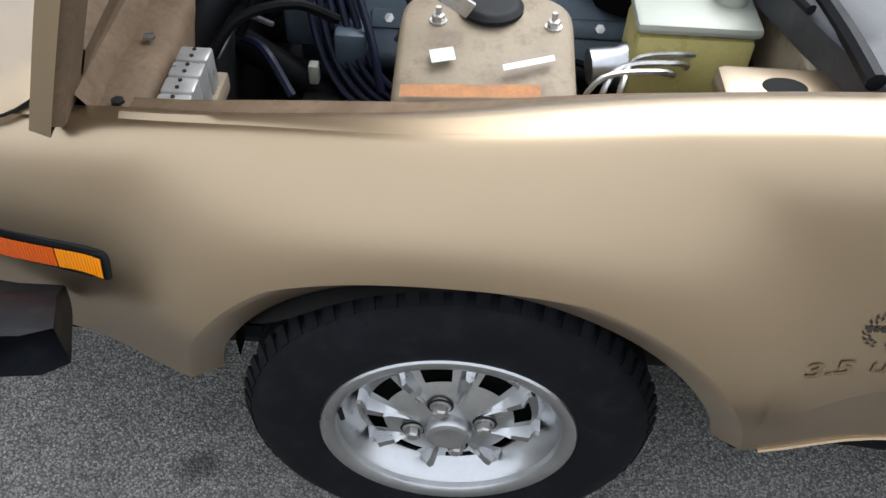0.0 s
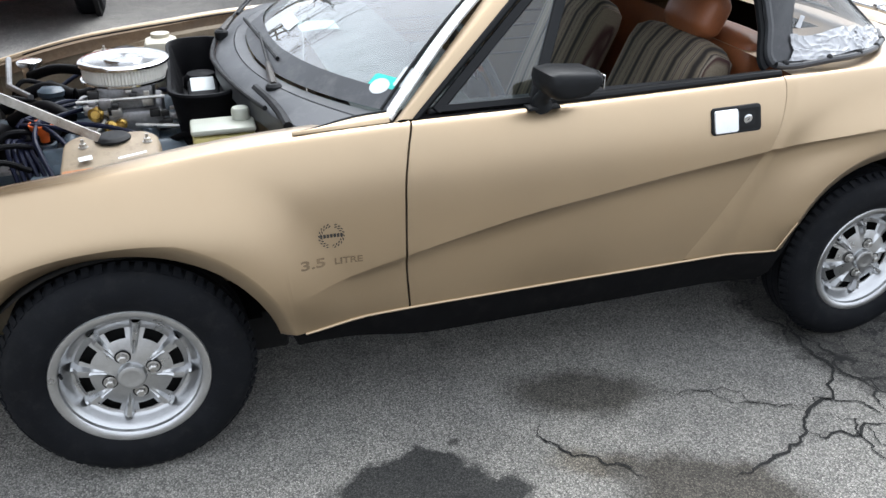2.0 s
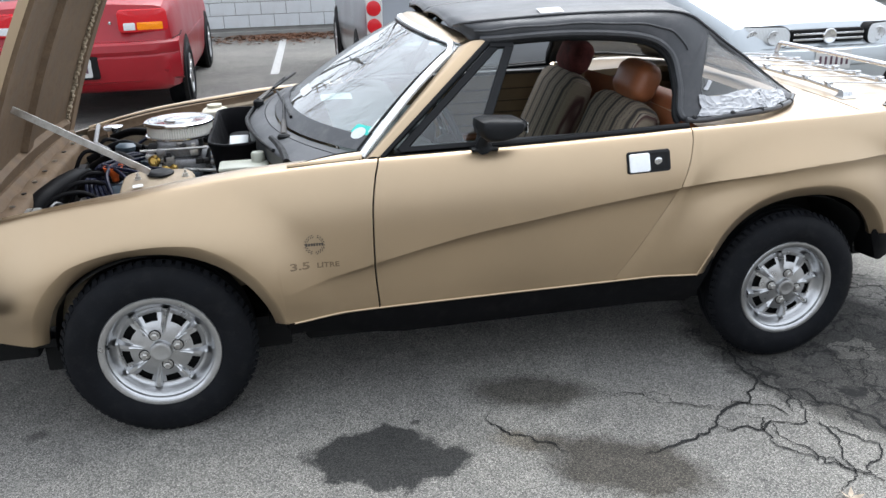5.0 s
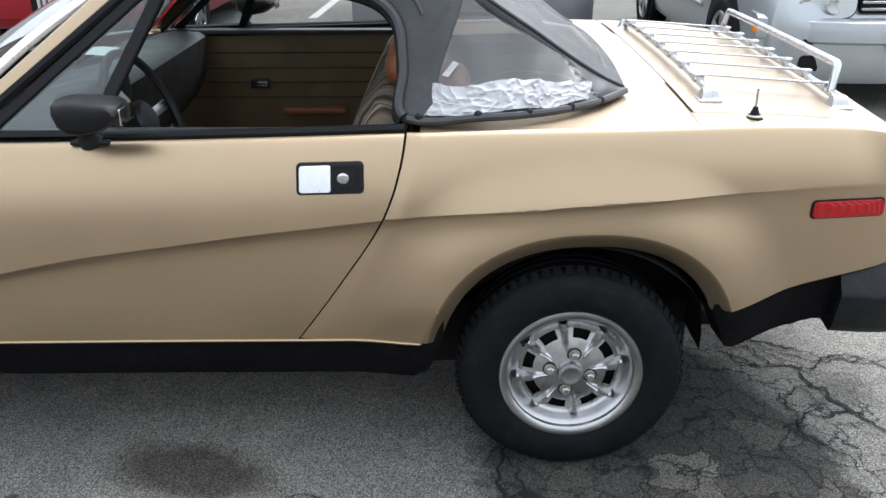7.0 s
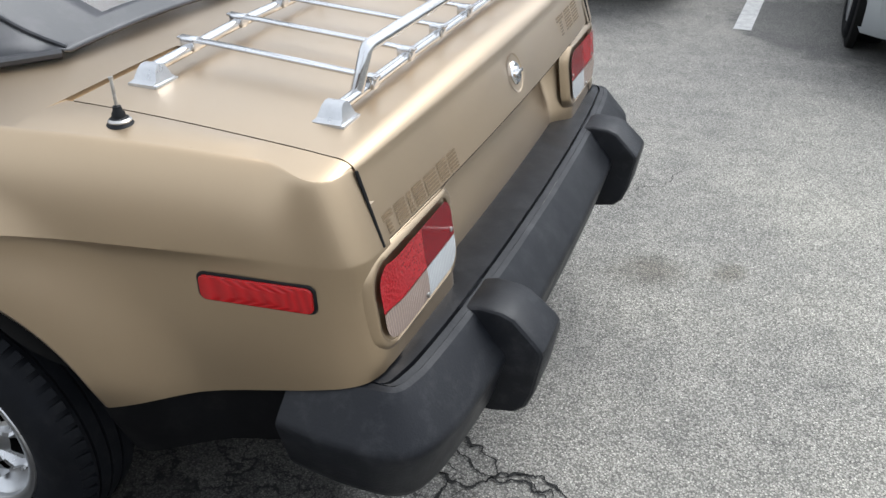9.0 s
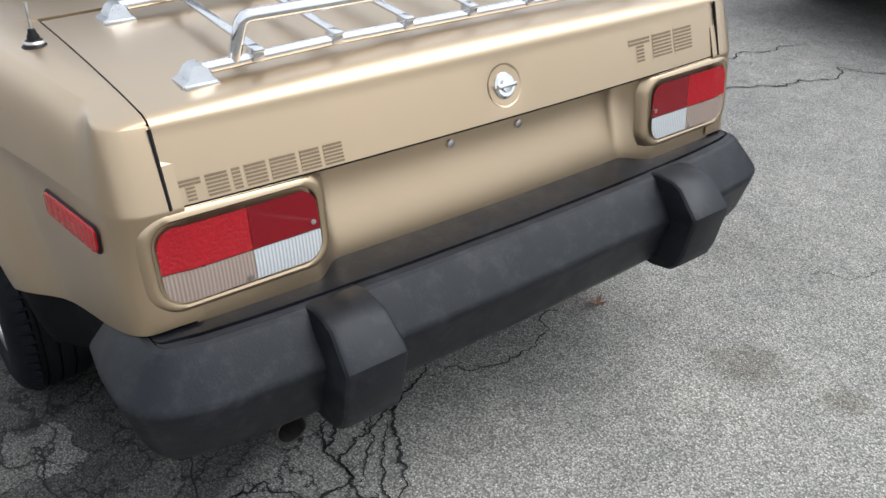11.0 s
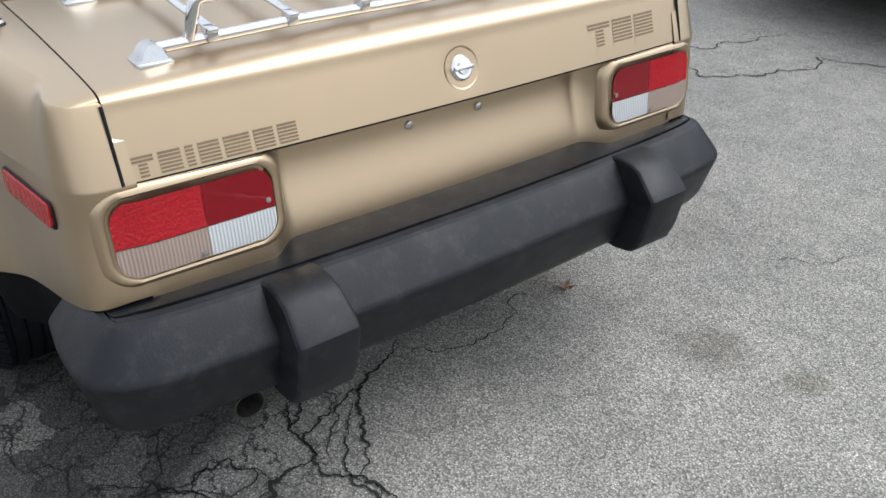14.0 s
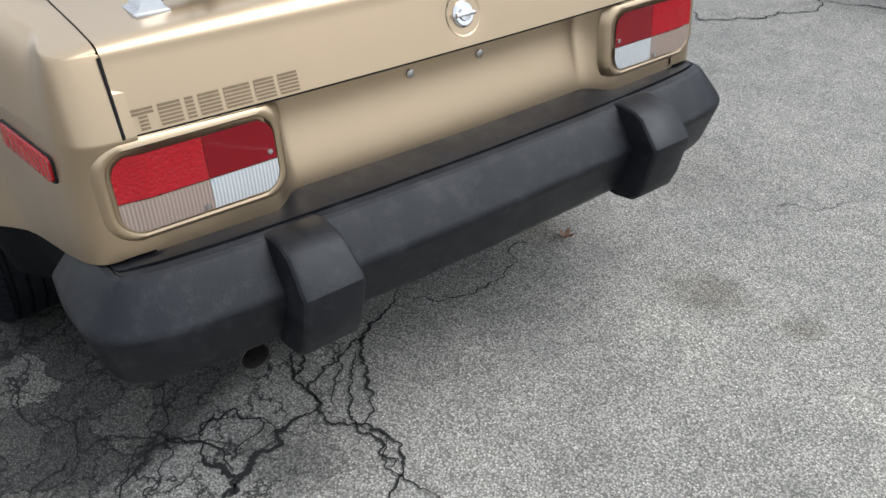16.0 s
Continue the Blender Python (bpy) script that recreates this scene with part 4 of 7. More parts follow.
out_n = lambda q: Vector((-.55, -.35, .75))
out_f = lambda q: Vector((-.55, .35, .75))
for side in (0, 1):
    e = [screen(.008, v) for v in np.linspace(-.03, .90, 24)]
    top = [screen(u, .985 - .09 * (1 - min(1, u / .05)) ** 2) for u in np.linspace(0.006, .5, 30)]
    line = e + top[1:]
    if side:
        line = [Vector((p.x, 2 * YC - p.y, p.z)) for p in line]
    s = Shape().tube(line, .0135, 8)
    s.to("screen_trim", BRIGHT, car, "bright metal windscreen surround")
    # black line inside the trim
    seal_line = [screen(.022, v) + Vector((-.002, -.001, .003)) for v in np.linspace(0, .93, 24)] + [screen(u, .955) + Vector((-.002, 0, .003)) for u in np.linspace(.04, .5, 24)]
    if side:
        seal_line = [Vector((p.x, 2 * YC - p.y, p.z)) for p in seal_line]
    Shape().tube(seal_line, .0045, 6).to("screen_seal", SEAL, car)
    # gold pillar: from the wing's rear top corner up to the header
    a0, a1 = screen(0, -.06), screen(0, .97)
    b0, b1 = Vector((.735, .048, .852)), Vector((1.135, .232, 1.172))
    rows = []
    for k in np.linspace(0, 1, 14):
        p, q = a0.lerp(a1, k) + Vector((.004, -.006, .002)), b0.lerp(b1, k)
        m = p.lerp(q, .5) + Vector((-.006, -.014, .010))
        m2 = p.lerp(q, .85) + Vector((.0, -.012, .004))
        rows.append([p, p.lerp(m, .6) + Vector((0, -.003, .003)), m, m2, q, q + Vector((.01, .03, -.01))])
    s = Shape().grid(rows)
    (s if side == 0 else s.mirror(YC)).to("windscreen_pillar", GOLD, car, "gold windscreen pillar", 50)
    s = Shape().tube([b0.lerp(b1, k) + Vector((.006, .004, .004)) for k in np.linspace(-.02, 1.0, 12)], .013, 8)
    (s if side == 0 else s.mirror(YC)).to("pillar_seal", SEAL, car)
    # quarter light
    A, B, C = Vector((.800, .066, .862)), Vector((1.045, .052, .868)), Vector((1.186, .214, 1.150))
    D = Vector((1.150, .222, 1.152))
    s = Shape()
    s.add([A, B, C, D], [(0, 1, 2, 3)])
    q = (s if side == 0 else s.mirror(YC)).to("quarter_light", QUARTER, car, "small triangular quarter light", 0)
    q.visible_shadow = False
    for name, p0, p1, w in (("quarter_frame", A, D, .013), ("quarter_post", B + Vector((.006, 0, 0)), C + Vector((.008, 0, .0)), .015), ("quarter_sill", A, B, .009), ("quarter_top", D + Vector((-.02, 0, .004)), C + Vector((.02, 0, .004)), .012)):
        s = Shape()
        d = (p1 - p0).normalized()
        nrm = Vector((0, -.87, .5))
        a = d.cross(nrm).normalized()
        rows = []
        for t in np.linspace(-.01, 1.01, 8):
            c = p0.lerp(p1, t)
            rows.append([c + a * x * w + nrm * z for x, z in ((-1, -.008), (-1, .004), (-.8, .007), (.8, .007), (1, .004), (1, -.008))])
        s.grid(rows, True)
        (s if side == 0 else s.mirror(YC)).to(name, SEAL, q)
# header: gold rail over the screen
rows = []
for u in np.linspace(0, 1, 40):
    p = screen(u, 1.0)
    k = abs(2 * u - 1)
    rows.append([p + Vector((-.004, 0, .006)), p + Vector((.02, 0, .016)), p + Vector((.055, 0, .018 - .004 * k)), p + Vector((.085, 0, .008)), p + Vector((.08, 0, -.03))])
Shape().grid(rows, flip=True).to("screen_header", GOLD, car, "", 50)

# cowl: satin black panel between bonnet and screen
def cowl_front(u):
    k = abs(2 * u - 1)
    return Vector((.305 + .13 * k ** 1.5 + .03 * k ** 3, .075 + (2 * YC - .15) * u, .838 + .002 * k))


rows = []
for u in np.linspace(0, 1, 50):
    a, b = cowl_front(u), screen(u, .0) + Vector((-.004, 0, -.006))
    rows.append([a + Vector((.0, 0, -.05)), a + Vector((0, 0, -.006)), a + Vector((.006, 0, 0)), a.lerp(b, .35) + Vector((0, 0, .008)), a.lerp(b, .62) + Vector((0, 0, .010)), a.lerp(b, .64) + Vector((0, 0, .006)), a.lerp(b, .66) + Vector((0, 0, .010)), b])
Shape().grid(rows).to("cowl_panel", COWL, car, "satin black scuttle panel", 30)
band = Shape().grid([[screen(u, v) + Vector((-.002, 0, .003)) for u in np.linspace(0, 1, 40)] for v in (0, .05, .11)])
band.to("screen_base_band", COWL, car)
Shape().tube(path3([Vector((.440, .115, .838)), Vector((.434, .20, .842)), Vector((.420, .30, .846)), Vector((.395, .42, .848))], 24), .012, 8).to("scuttle_seal", SEAL, car)
Shape().tube([cowl_front(u) + Vector((-.004, 0, .006)) for u in np.linspace(.12, .88, 30)], .007, 8).to("bonnet_seal", SEAL, car)


inner = path3([(.44, .072, .849), (.50, .070, .854), (.58, .068, .860), (.672, .064, .868)], 14)
outer = [Vector((.44 + .232 * k, flank(.44 + .232 * k, crest_z(.44 + .232 * k)).y + .002, crest_z(.44 + .232 * k) + .0025)) for k in np.linspace(0, 1, 14)]
inner = [b.lerp(a, .15 + .85 * smoothstep(0, .75, k / 13)) for k, (a, b) in enumerate(zip(inner, outer))]
rows = [[a.lerp(b, k) + Vector((0, 0, .0065 * math.sin(math.pi * k) ** .6 if 0 < k < 1 else 0)) for k in np.linspace(0, 1, 8)] for a, b in zip(outer, inner)]
Shape().grid(rows, flip=True).grid([[r[-1] for r in rows], [r[-1] + Vector((0, .002, -.02)) for r in rows]], flip=True).to("scuttle_corner", GOLD, car, "", 40)
Shape().tube([p + Vector((0, .003, .001)) for p in inner], .004, 6).to("scuttle_edge", SEAL, car)


def wiper(base, tip, blade):
    s = Shape().lathe([(.022, -.01), (.022, .014), (.016, .020), (.0001, .021)], Matrix.Translation(base), 16)
    w = s.to("wiper", SEAL, car, "black windscreen wiper with metal arm")
    mid = base.lerp(tip, .38) + Vector((0, 0, .014))
    Shape().tube([base + Vector((0, 0, .014)), base.lerp(mid, .5) + Vector((0, 0, .006)), mid], [.012, .011, .008], 8).to("wiper_head", SOOT, w)
    Shape().tube([mid, tip + Vector((0, 0, .012))], .0045, 6).to("wiper_arm", SEAL, w)
    Shape().tube([tip - blade, tip + blade], .006, 6).to("wiper_blade", SEAL, w)


wiper(Vector((.438, .366, .853)), Vector((.447, .773, .902)), Vector((-.022, .26, .002)))
wiper(Vector((.345, 1.02, .856)), Vector((.46, 1.30, .905)), Vector((.05, .19, .0)))

# stickers inside the screen
WHITE_STICK = surface("white_sticker", (.50, .53, .53), .5, 0, .06, 40, 200)
GREEN_STICK = surface("turquoise_sticker", (.02, .44, .38), .5, 0, .08, 40, 200)


def sticker(u0, v0, du, dv, n, mat, name, lift=.0015):
    """A square (n = 4) or round sticker that follows the glass."""
    rows = []
    for r in np.linspace(1, .02, 5):
        ring = []
        for k in range(32):
            a = 2 * math.pi * (k + .5) / 32
            q = r / max(abs(math.cos(a)), abs(math.sin(a))) if n == 4 else r
            ring.append(screen(u0 + q * math.cos(a) * du, v0 + q * math.sin(a) * dv) + Vector((-1.3 * lift, 0, lift)))
        rows.append(ring)
    return Shape().grid(rows, True).to(name, mat, ws, "", 0)


sticker(.0480, .115, .022, .062, 4, GREEN_STICK, "square_sticker")
sticker(.0480, .115, .0155, .043, 24, WHITE_STICK, "round_sticker", .0027)
sticker(.020, .190, .011, .055, 4, WHITE_STICK, "sticker_tag")
sticker(.445, .225, .055, .035, 4, WHITE_STICK, "paper_slip")

# ---- soft top ----
E_ = [(1.070, .262, 1.168), (1.160, .222, 1.172), (1.400, .205, 1.180), (1.640, .192, 1.160), (1.738, .165, 1.105), (1.756, .118, 1.000), (1.758, .066, .893), (1.95, .050, .900), (2.09, .085, .904), (2.21, .170, .906), (2.300, .285, .907)]
R_ = [(1.020, .360, 1.203), (1.085, .262, 1.225), (1.400, .240, 1.240), (1.700, .230, 1.238), (1.825, .225, 1.222), (1.905, .222, 1.172), (1.975, .225, 1.122), (2.060, .232, 1.066), (2.145, .246, 1.006), (2.235, .268, .948), (2.305, .300, .910)]
C_ = [(1.012, YC, 1.220), (1.080, YC, 1.240), (1.400, YC, 1.258), (1.750, YC, 1.258), (1.880, YC, 1.244), (1.960, YC, 1.196), (2.040, YC, 1.130), (2.120, YC, 1.072), (2.200, YC, 1.012), (2.265, YC, .958), (2.330, YC, .914)]
NU = 61


def along(pts):
    fs = [smooth_path([(i, p[c]) for i, p in enumerate(pts)]) for c in range(3)]
    return lambda q: Vector([f(q) for f in fs])


eE, eR, eC = along(E_), along(R_), along(C_)


def top_at(q, v):
    """q runs from header to deck, v from the lower edge (0) over the shoulder (1) to the middle (2)."""
    a, r, c = eE(q), eR(q), eC(q)
    if v <= 1:
        p = a.lerp(r, v)
        swell = .014 if q < 5 else .010
        return p + Vector((0, -swell, swell * .5)) * math.sin(math.pi * v) - Vector((0, 0, .004 * math.sin(8 * q) * (1 - v) * v * 2))
    w = v - 1
    p = r.lerp(c, w)
    p.z += .018 * math.sin(math.pi * w) * (1 if q < 5 else .5) + (.006 * math.sin(math.pi * min(1, w * 4)) if q < 5 else 0)
    return p


qs = np.linspace(0, 10, 81)
vs = np.concatenate([np.linspace(0, 1, 15), np.linspace(1, 2, 19)[1:]])
in_side = lambda q, v: 6.35 < q < 9.1 and .17 < v < min(.93, 1.02 - .04 * (q - 6)) and v < .17 + (9.1 - q) * .85
in_rear = lambda q, v: 5.3 < q < 9.4 and v > 1.27
fabric, pane_s, pane_r = Shape(), Shape(), Shape()
hat = lambda q: max(0.0, min((q - 4.2) / 2.15, (8.5 - q) / 2.15, 1.0))
lean = lambda v: min(max(v - .17, 0.0), .80) * 1.75 * (1 - smoothstep(1.0, 1.22, v))
V = [top_at(q - lean(v) * hat(q), v) for q in qs for v in vs]
kk = len(vs)
sets = {"f": [], "s": [], "r": []}
for i in range(len(qs) - 1):
    for j in range(kk - 1):
        q, v = (qs[i] + qs[i + 1]) / 2, (vs[j] + vs[j + 1]) / 2
        f = (i * kk + j, i * kk + j + 1, (i + 1) * kk + j + 1, (i + 1) * kk + j)
        sets["s" if in_side(q, v) else "r" if in_rear(q, v) else "f"].append(f[::-1])


def used(faces):
    idx = sorted({i for f in faces for i in f})
    pos = {i: n for n, i in enumerate(idx)}
    return Shape().add([V[i] for i in idx], [tuple(pos[i] for i in f) for f in faces])


soft_top = None
for side in (0, 1):
    fl = lambda s: s if side == 0 else s.mirror(YC)
    o = fl(used(sets["f"])).to("soft_top", VINYL, car, "black vinyl soft top, patched with silver tape", 40)
    o.modifiers.new("thick", "SOLIDIFY").thickness = .006
    if side == 0:
        soft_top = o
    p1 = fl(used(sets["s"])).to("side_window", PLASTIC, o, "cloudy flexible plastic quarter window", 60)
    p2 = fl(used(sets["r"])).to("rear_window", PLASTIC, o, "cloudy flexible plastic rear window", 60)
    p1.visible_shadow = p2.visible_shadow = False
    # seams and edge welts
    for pts, r in (([top_at(q, 1.0) + Vector((0, -.001, .002)) for q in np.linspace(.3, 9.9, 60)], .0045), ([top_at(q, .40) + Vector((0, -.002, .001)) for q in np.linspace(.6, 4.6, 40)], .004),
                   ([top_at(q, .03) + Vector((0, -.004, 0)) for q in np.linspace(.5, 5.95, 50)], .012), ([top_at(q, .02) + Vector((0, -.004, .002)) for q in np.linspace(6.05, 10, 40)], .009)):
        fl(Shape().tube(pts, r, 8)).to("seam", VINYL, o)
    # window channel under the rail
    fl(Shape().tube([top_at(q, .0) + Vector((0, .018, -.012)) for q in np.linspace(.6, 5.95, 40)], .013, 8)).to("window_channel", SEAL, o)
# silver tape along the near quarter window's lower edge
TAPE = surface("silver_tape", (.40, .405, .42), .50, .12, .10, 30, 120, .0003, .4, 0, .08, (.27, .27, .28), .5)


def tape_strip(qa, qb, high, seed):
    """A crumpled strip of tape along the window's foot, of about the given height."""
    rows = []
    for q in np.linspace(qa, qb, int(70 * (qb - qa))):
        span = (eR(q) - eE(q)).length
        low_v = (.020 + .004 * math.sin(q * 5.3)) / span
        top_v = low_v + (high + .004 * noise.noise(Vector((q * 7, seed, 0)))) / span
        row = []
        for k in np.linspace(0, 1, 22):
            v = low_v + (top_v - low_v) * k
            fold = 1 - abs(noise.noise(Vector((q * 4.5 + 1.2 * k, k * 1.6 - q * 1.5, seed)))) * 2.2
            crease = 1 - abs(noise.noise(Vector((q * 2.2, k * 3.4 + q, seed + 7)))) * 3
            h = .0050 + .0042 * max(0.0, fold) ** 4 + .0035 * max(0.0, crease) ** 4 + .0012 * noise.noise(Vector((q * 17, k * 6, seed)))
            row.append(top_at(q - lean(v) * hat(q), v) + Vector((.1, -.85, .5)) * h)
        rows.append(row)
    Shape().grid(rows, flip=True).to("silver_tape", TAPE, soft_top, "crumpled silver repair tape", 25)


tape_strip(6.24, 7.80, .082, 4)
tape_strip(7.66, 8.34, .078, 9)
tape_strip(8.28, 8.76, .066, 15)
rows = [[top_at(q, v) + Vector((.1, -.85, .5)) * (.005 + .003 * noise.noise(Vector((q * 20, v * 40, 9)))) for v in np.linspace(.38, .50, 5)] for q in np.linspace(6.06, 6.18, 6)]
Shape().grid(rows, flip=True).to("silver_tape", TAPE, soft_top, "", 25)
for q in (6.2, 6.85, 7.6, 8.4, 9.1):
    m = Matrix.Translation(top_at(q, .05) + Vector((0, -.008, .003))) @ Matrix.Rotation(radians(62), 4, "X")
    Shape().lathe([(.010, -.004), (.010, .002), (.007, .005), (.0001, .006)], m, 14).to("snap_fastener", SEAL, soft_top)
# small patch on the roof
rows = [[top_at(q, v) + Vector((0, 0, .004)) for v in np.linspace(1.02, 1.12, 4)] for q in np.linspace(1.74, 1.98, 6)]
Shape().grid(rows, flip=True).to("roof_patch", TAPE, soft_top, "", 25)

# ---- cabin ----
TAN = surface("tan_leather", (.27, .09, .036), .42, 0, .18, 12, 160, .0008, .5)
BROWN = surface("brown_trim", (.085, .06, .035), .6, 0, .2, 8, 200, .0004, .4)
OLIVE = surface("door_card", (.18, .125, .070), .6, 0, .2, 6, 260, .0005, .4)
DASH = surface("black_dashboard", (.022, .023, .025), .5, 0, .2, 12, 300, .0005, .5)


def striped_cloth():
    m, t, b = nodes_of("striped_blanket")
    co = t.nodes.new("ShaderNodeTexCoord")
    w = t.nodes.new("ShaderNodeTexWave")
    w.bands_direction = "Y"
    w.inputs["Scale"].default_value, w.inputs["Distortion"].default_value = 3.6, 1.2
    w.inputs["Detail"].default_value, w.inputs["Detail Scale"].default_value = 2.0, .8
    t.links.new(co.outputs["Object"], w.inputs["Vector"])
    r = ramp(t, w.outputs["Fac"], [(0.0, (.03, .024, .021)), (.18, (.17, .135, .095)), (.42, (.26, .21, .15)), (.58, (.05, .04, .036)), (.70, (.32, .27, .21)), (.78, (.07, .03, .027)), (.9, (.24, .195, .14))])
    r.color_ramp.interpolation = "EASE"
    n = noise_node(t, 260.0, 2.0)
    c = mixed(t, .35, r.outputs[0], ramp(t, n.outputs["Fac"], [(.3, .25), (.7, 1.0)]).outputs[0], "MULTIPLY")
    t.links.new(c, b.inputs["Base Color"])
    b.inputs["Roughness"].default_value = .95
    bump(t, b, n.outputs["Fac"], .5, .002)
    return m


BLANKET = striped_cloth()
MAROON = surface("maroon_knit", (.12, .035, .032), .95, 0, .4, 22, 160, .003, .2)


def cushion(lo, hi, r, m=None, puff=.0):
    bm = bmesh.new()
    bmesh.ops.create_cube(bm, size=1.0)
    bmesh.ops.subdivide_edges(bm, edges=bm.edges[:], cuts=7, use_grid_fill=True)
    lo, hi = Vector(lo), Vector(hi)
    c, h = (lo + hi) / 2, (hi - lo) / 2
    for v in bm.verts:
        q = v.co * 2
        d = Vector([max(abs(q[i]) * h[i] - (h[i] - r), 0) for i in range(3)])
        core = Vector([math.copysign(min(abs(q[i]) * h[i], h[i] - r), q[i]) for i in range(3)])
        off = Vector([math.copysign(d[i], q[i]) for i in range(3)])
        if off.length > 1e-6:
            off = off.normalized() * r
        bulge = puff * (1 - q.x ** 2) * (1 - q.y ** 2) + puff * (1 - q.y ** 2) * (1 - q.z ** 2) * .5
        v.co = c + core + off + Vector((math.copysign(bulge, q.x) if abs(q.x) > .98 else 0, 0, math.copysign(bulge, q.z) if abs(q.z) > .98 else 0))
    return Shape().bm(bm, m)


def seat(yc, rest_mat, rest_label):
    m = Matrix.Translation((1.50, yc, .40)) @ Matrix.Rotation(radians(24), 4, "Y")
    s = cushion((-.055, -.235, 0), (.075, .235, .54), .05, m, .02).to("seat", BLANKET, car, "bucket seat under a striped woven blanket")
    cushion((1.02, yc - .24, .32), (1.54, yc + .24, .45), .05, None, .02).to("seat_cushion", BLANKET, s)
    cushion((-.045, -.120, .555), (.050, .120, .690), .04, m, .012).to("headrest", rest_mat, s, rest_label)
    for o in (-.06, .06):
        Shape().tube([m @ Vector((.01, o, .50)), m @ Vector((.01, o, .60))], .006, 8).to("headrest_post", CHROME, s)


seat(.455, TAN, "tan leather headrest")
seat(1.135, MAROON, "headrest under a maroon knitted cover")
rows = [[Vector((1.80 + .10 * (z - .5) + .02 * math.sin(y * 9), y, z)) for y in np.linspace(.10, 2 * YC - .10, 14)] for z in np.linspace(.36, .90, 8)]
Shape().grid(rows).to("rear_bulkhead", TAN, car, "tan trimmed rear bulkhead", 50)
cushion((1.80, .24, .62), (1.92, .62, .92), .04, None, .01).to("rear_trim_pad", TAN, car)
Shape().box((.60, .10, .34), (1.85, 1.49, .37)).to("cabin_floor", BROWN, car)
Shape().box((.95, .70, .36), (1.75, .89, .52), .03).to("tunnel_console", BROWN, car)
# dashboard
rows = []
for y in np.linspace(.13, 2 * YC - .13, 24):
    rows.append([Vector((.62, y, .83)), Vector((.80, y, .862)), Vector((.90, y, .858)), Vector((.925, y, .842)), Vector((.915, y, .72)), Vector((.87, y, .62)), Vector((.75, y, .50))])
Shape().grid(rows).to("dashboard", DASH, car, "black padded dashboard", 35)
cushion((.86, .26, .80), (.955, .60, .905), .03, None, .004).to("instrument_cowl", DASH, car)
sw = Matrix.Translation((1.045, .43, .80)) @ Matrix.Rotation(radians(68), 4, "Y")
rim = Shape()
rim.tube([sw @ Vector((.185 * math.cos(a), .185 * math.sin(a), 0)) for a in np.linspace(0, 2 * math.pi, 49)], .0125, 8, False)
wheel_rim = rim.to("steering_wheel", DASH, car, "black steering wheel with bright spokes")
for a in (90, 210, 330):
    mm = sw @ Matrix.Rotation(radians(a), 4, "Z")
    Shape().box((.03, -.014, -.016), (.18, .014, -.010), .002, mm).to("spoke", STEEL, wheel_rim)
Shape().lathe([(.05, -.03), (.055, -.005), (.045, .006), (.0001, .008)], sw, 24).to("steering_boss", DASH, wheel_rim)
Shape().tube([(1.03, .43, .795), (.80, .43, .70)], .03, 12).to("steering_column", DASH, car)
Shape().grid([[Vector((x + .02 * (y - 1), y, .868 + .002 * math.sin(40 * x))) for y in np.linspace(.96, 1.10, 6)] for x in np.linspace(.60, .73, 8)], flip=True).to("paper_sheet", WHITE_STICK, car, "white paper lying on the dashboard", 40)
# door cards, shown best on the far side
for side in (0, 1):
    fl = lambda s: s if side == 1 else s.mirror(YC)
    yy = 1.485
    rows = [[Vector((x, yy + .02 * smoothstep(.5, .86, z) - (.006 if .60 < z < .72 else 0), z)) for x in np.linspace(.78, 1.765, 20)] for z in (.37, .45, .52, .595, .60, .66, .715, .72, .76, .80, .84, .852)]
    card = fl(Shape().grid(rows)).to("door_card", OLIVE, wings["door", side], "dark olive door card with a tan armrest", 25)
    for z in (.60, .66, .715, .77):
        fl(Shape().tube([(x, yy + (.016 if z > .75 else -.003), z) for x in np.linspace(.80, 1.74, 10)], .004, 6)).to("card_piping", BROWN, card)
    fl(Shape().box((1.20, yy - .045, .535), (1.45, yy + .01, .562), .011)).to("armrest", TAN, card, "tan armrest")
    fl(Shape().box((1.075, yy - .016, .635), (1.150, yy, .675), .004)).to("handle_bezel", DASH, card)
    fl(Shape().box((1.100, yy - .020, .645), (1.143, yy - .014, .664), .002)).to("inner_handle", CHROME, card)
    fl(Shape().box((.78, yy - .02, .845), (1.765, yy + .03, .864), .006)).to("card_capping", DASH, card)


# ---- engine bay ----
BLUEGREY = surface("blue_grey_engine_paint", (.060, .086, .112), .45, .1, .2, 14, 120, .0004, .5, 0, .1, (.04, .04, .04), .5)
CAST = surface("cast_metal", (.30, .30, .31), .42, .7, .25, 20, 90, .001, .5, 0, .1, (.08, .07, .06), .6)
BRASS = surface("brass", (.55, .36, .10), .3, .9, .2, 40, 200)
HOSE = surface("black_hose", (.005, .005, .006), .55, 0, .25, 12, 200, .0003, .07)
WIRE = surface("blue_plug_lead", (.008, .010, .024), .4, 0, .2, 30, 200, 0, .14)
ORANGE = surface("orange_plastic", (.70, .13, .025), .45, 0, .1, 20, 200)
RELAY = surface("relay_tin", (.50, .50, .49), .35, .6, .12, 30, 150)
CREAM = surface("cream_plastic", (.50, .46, .36), .4, 0, .08, 20, 150)
WHITE_PL = surface("white_plastic", (.31, .32, .27), .4, 0, .06, 20, 150)
YELLOW_PL = surface("amber_fluid_plastic", (.46, .40, .15), .3, 0, .14, 12, 150)
# dusty gold, darkened so that its colour also holds the shade inside the bonnet opening
GOLD_DUST_SHADE = surface("dusty_shaded_gold", (.145, .098, .060), .7, 0, .25, 12, 120, .0006, .3, 0, .1, (.09, .05, .025), .8)
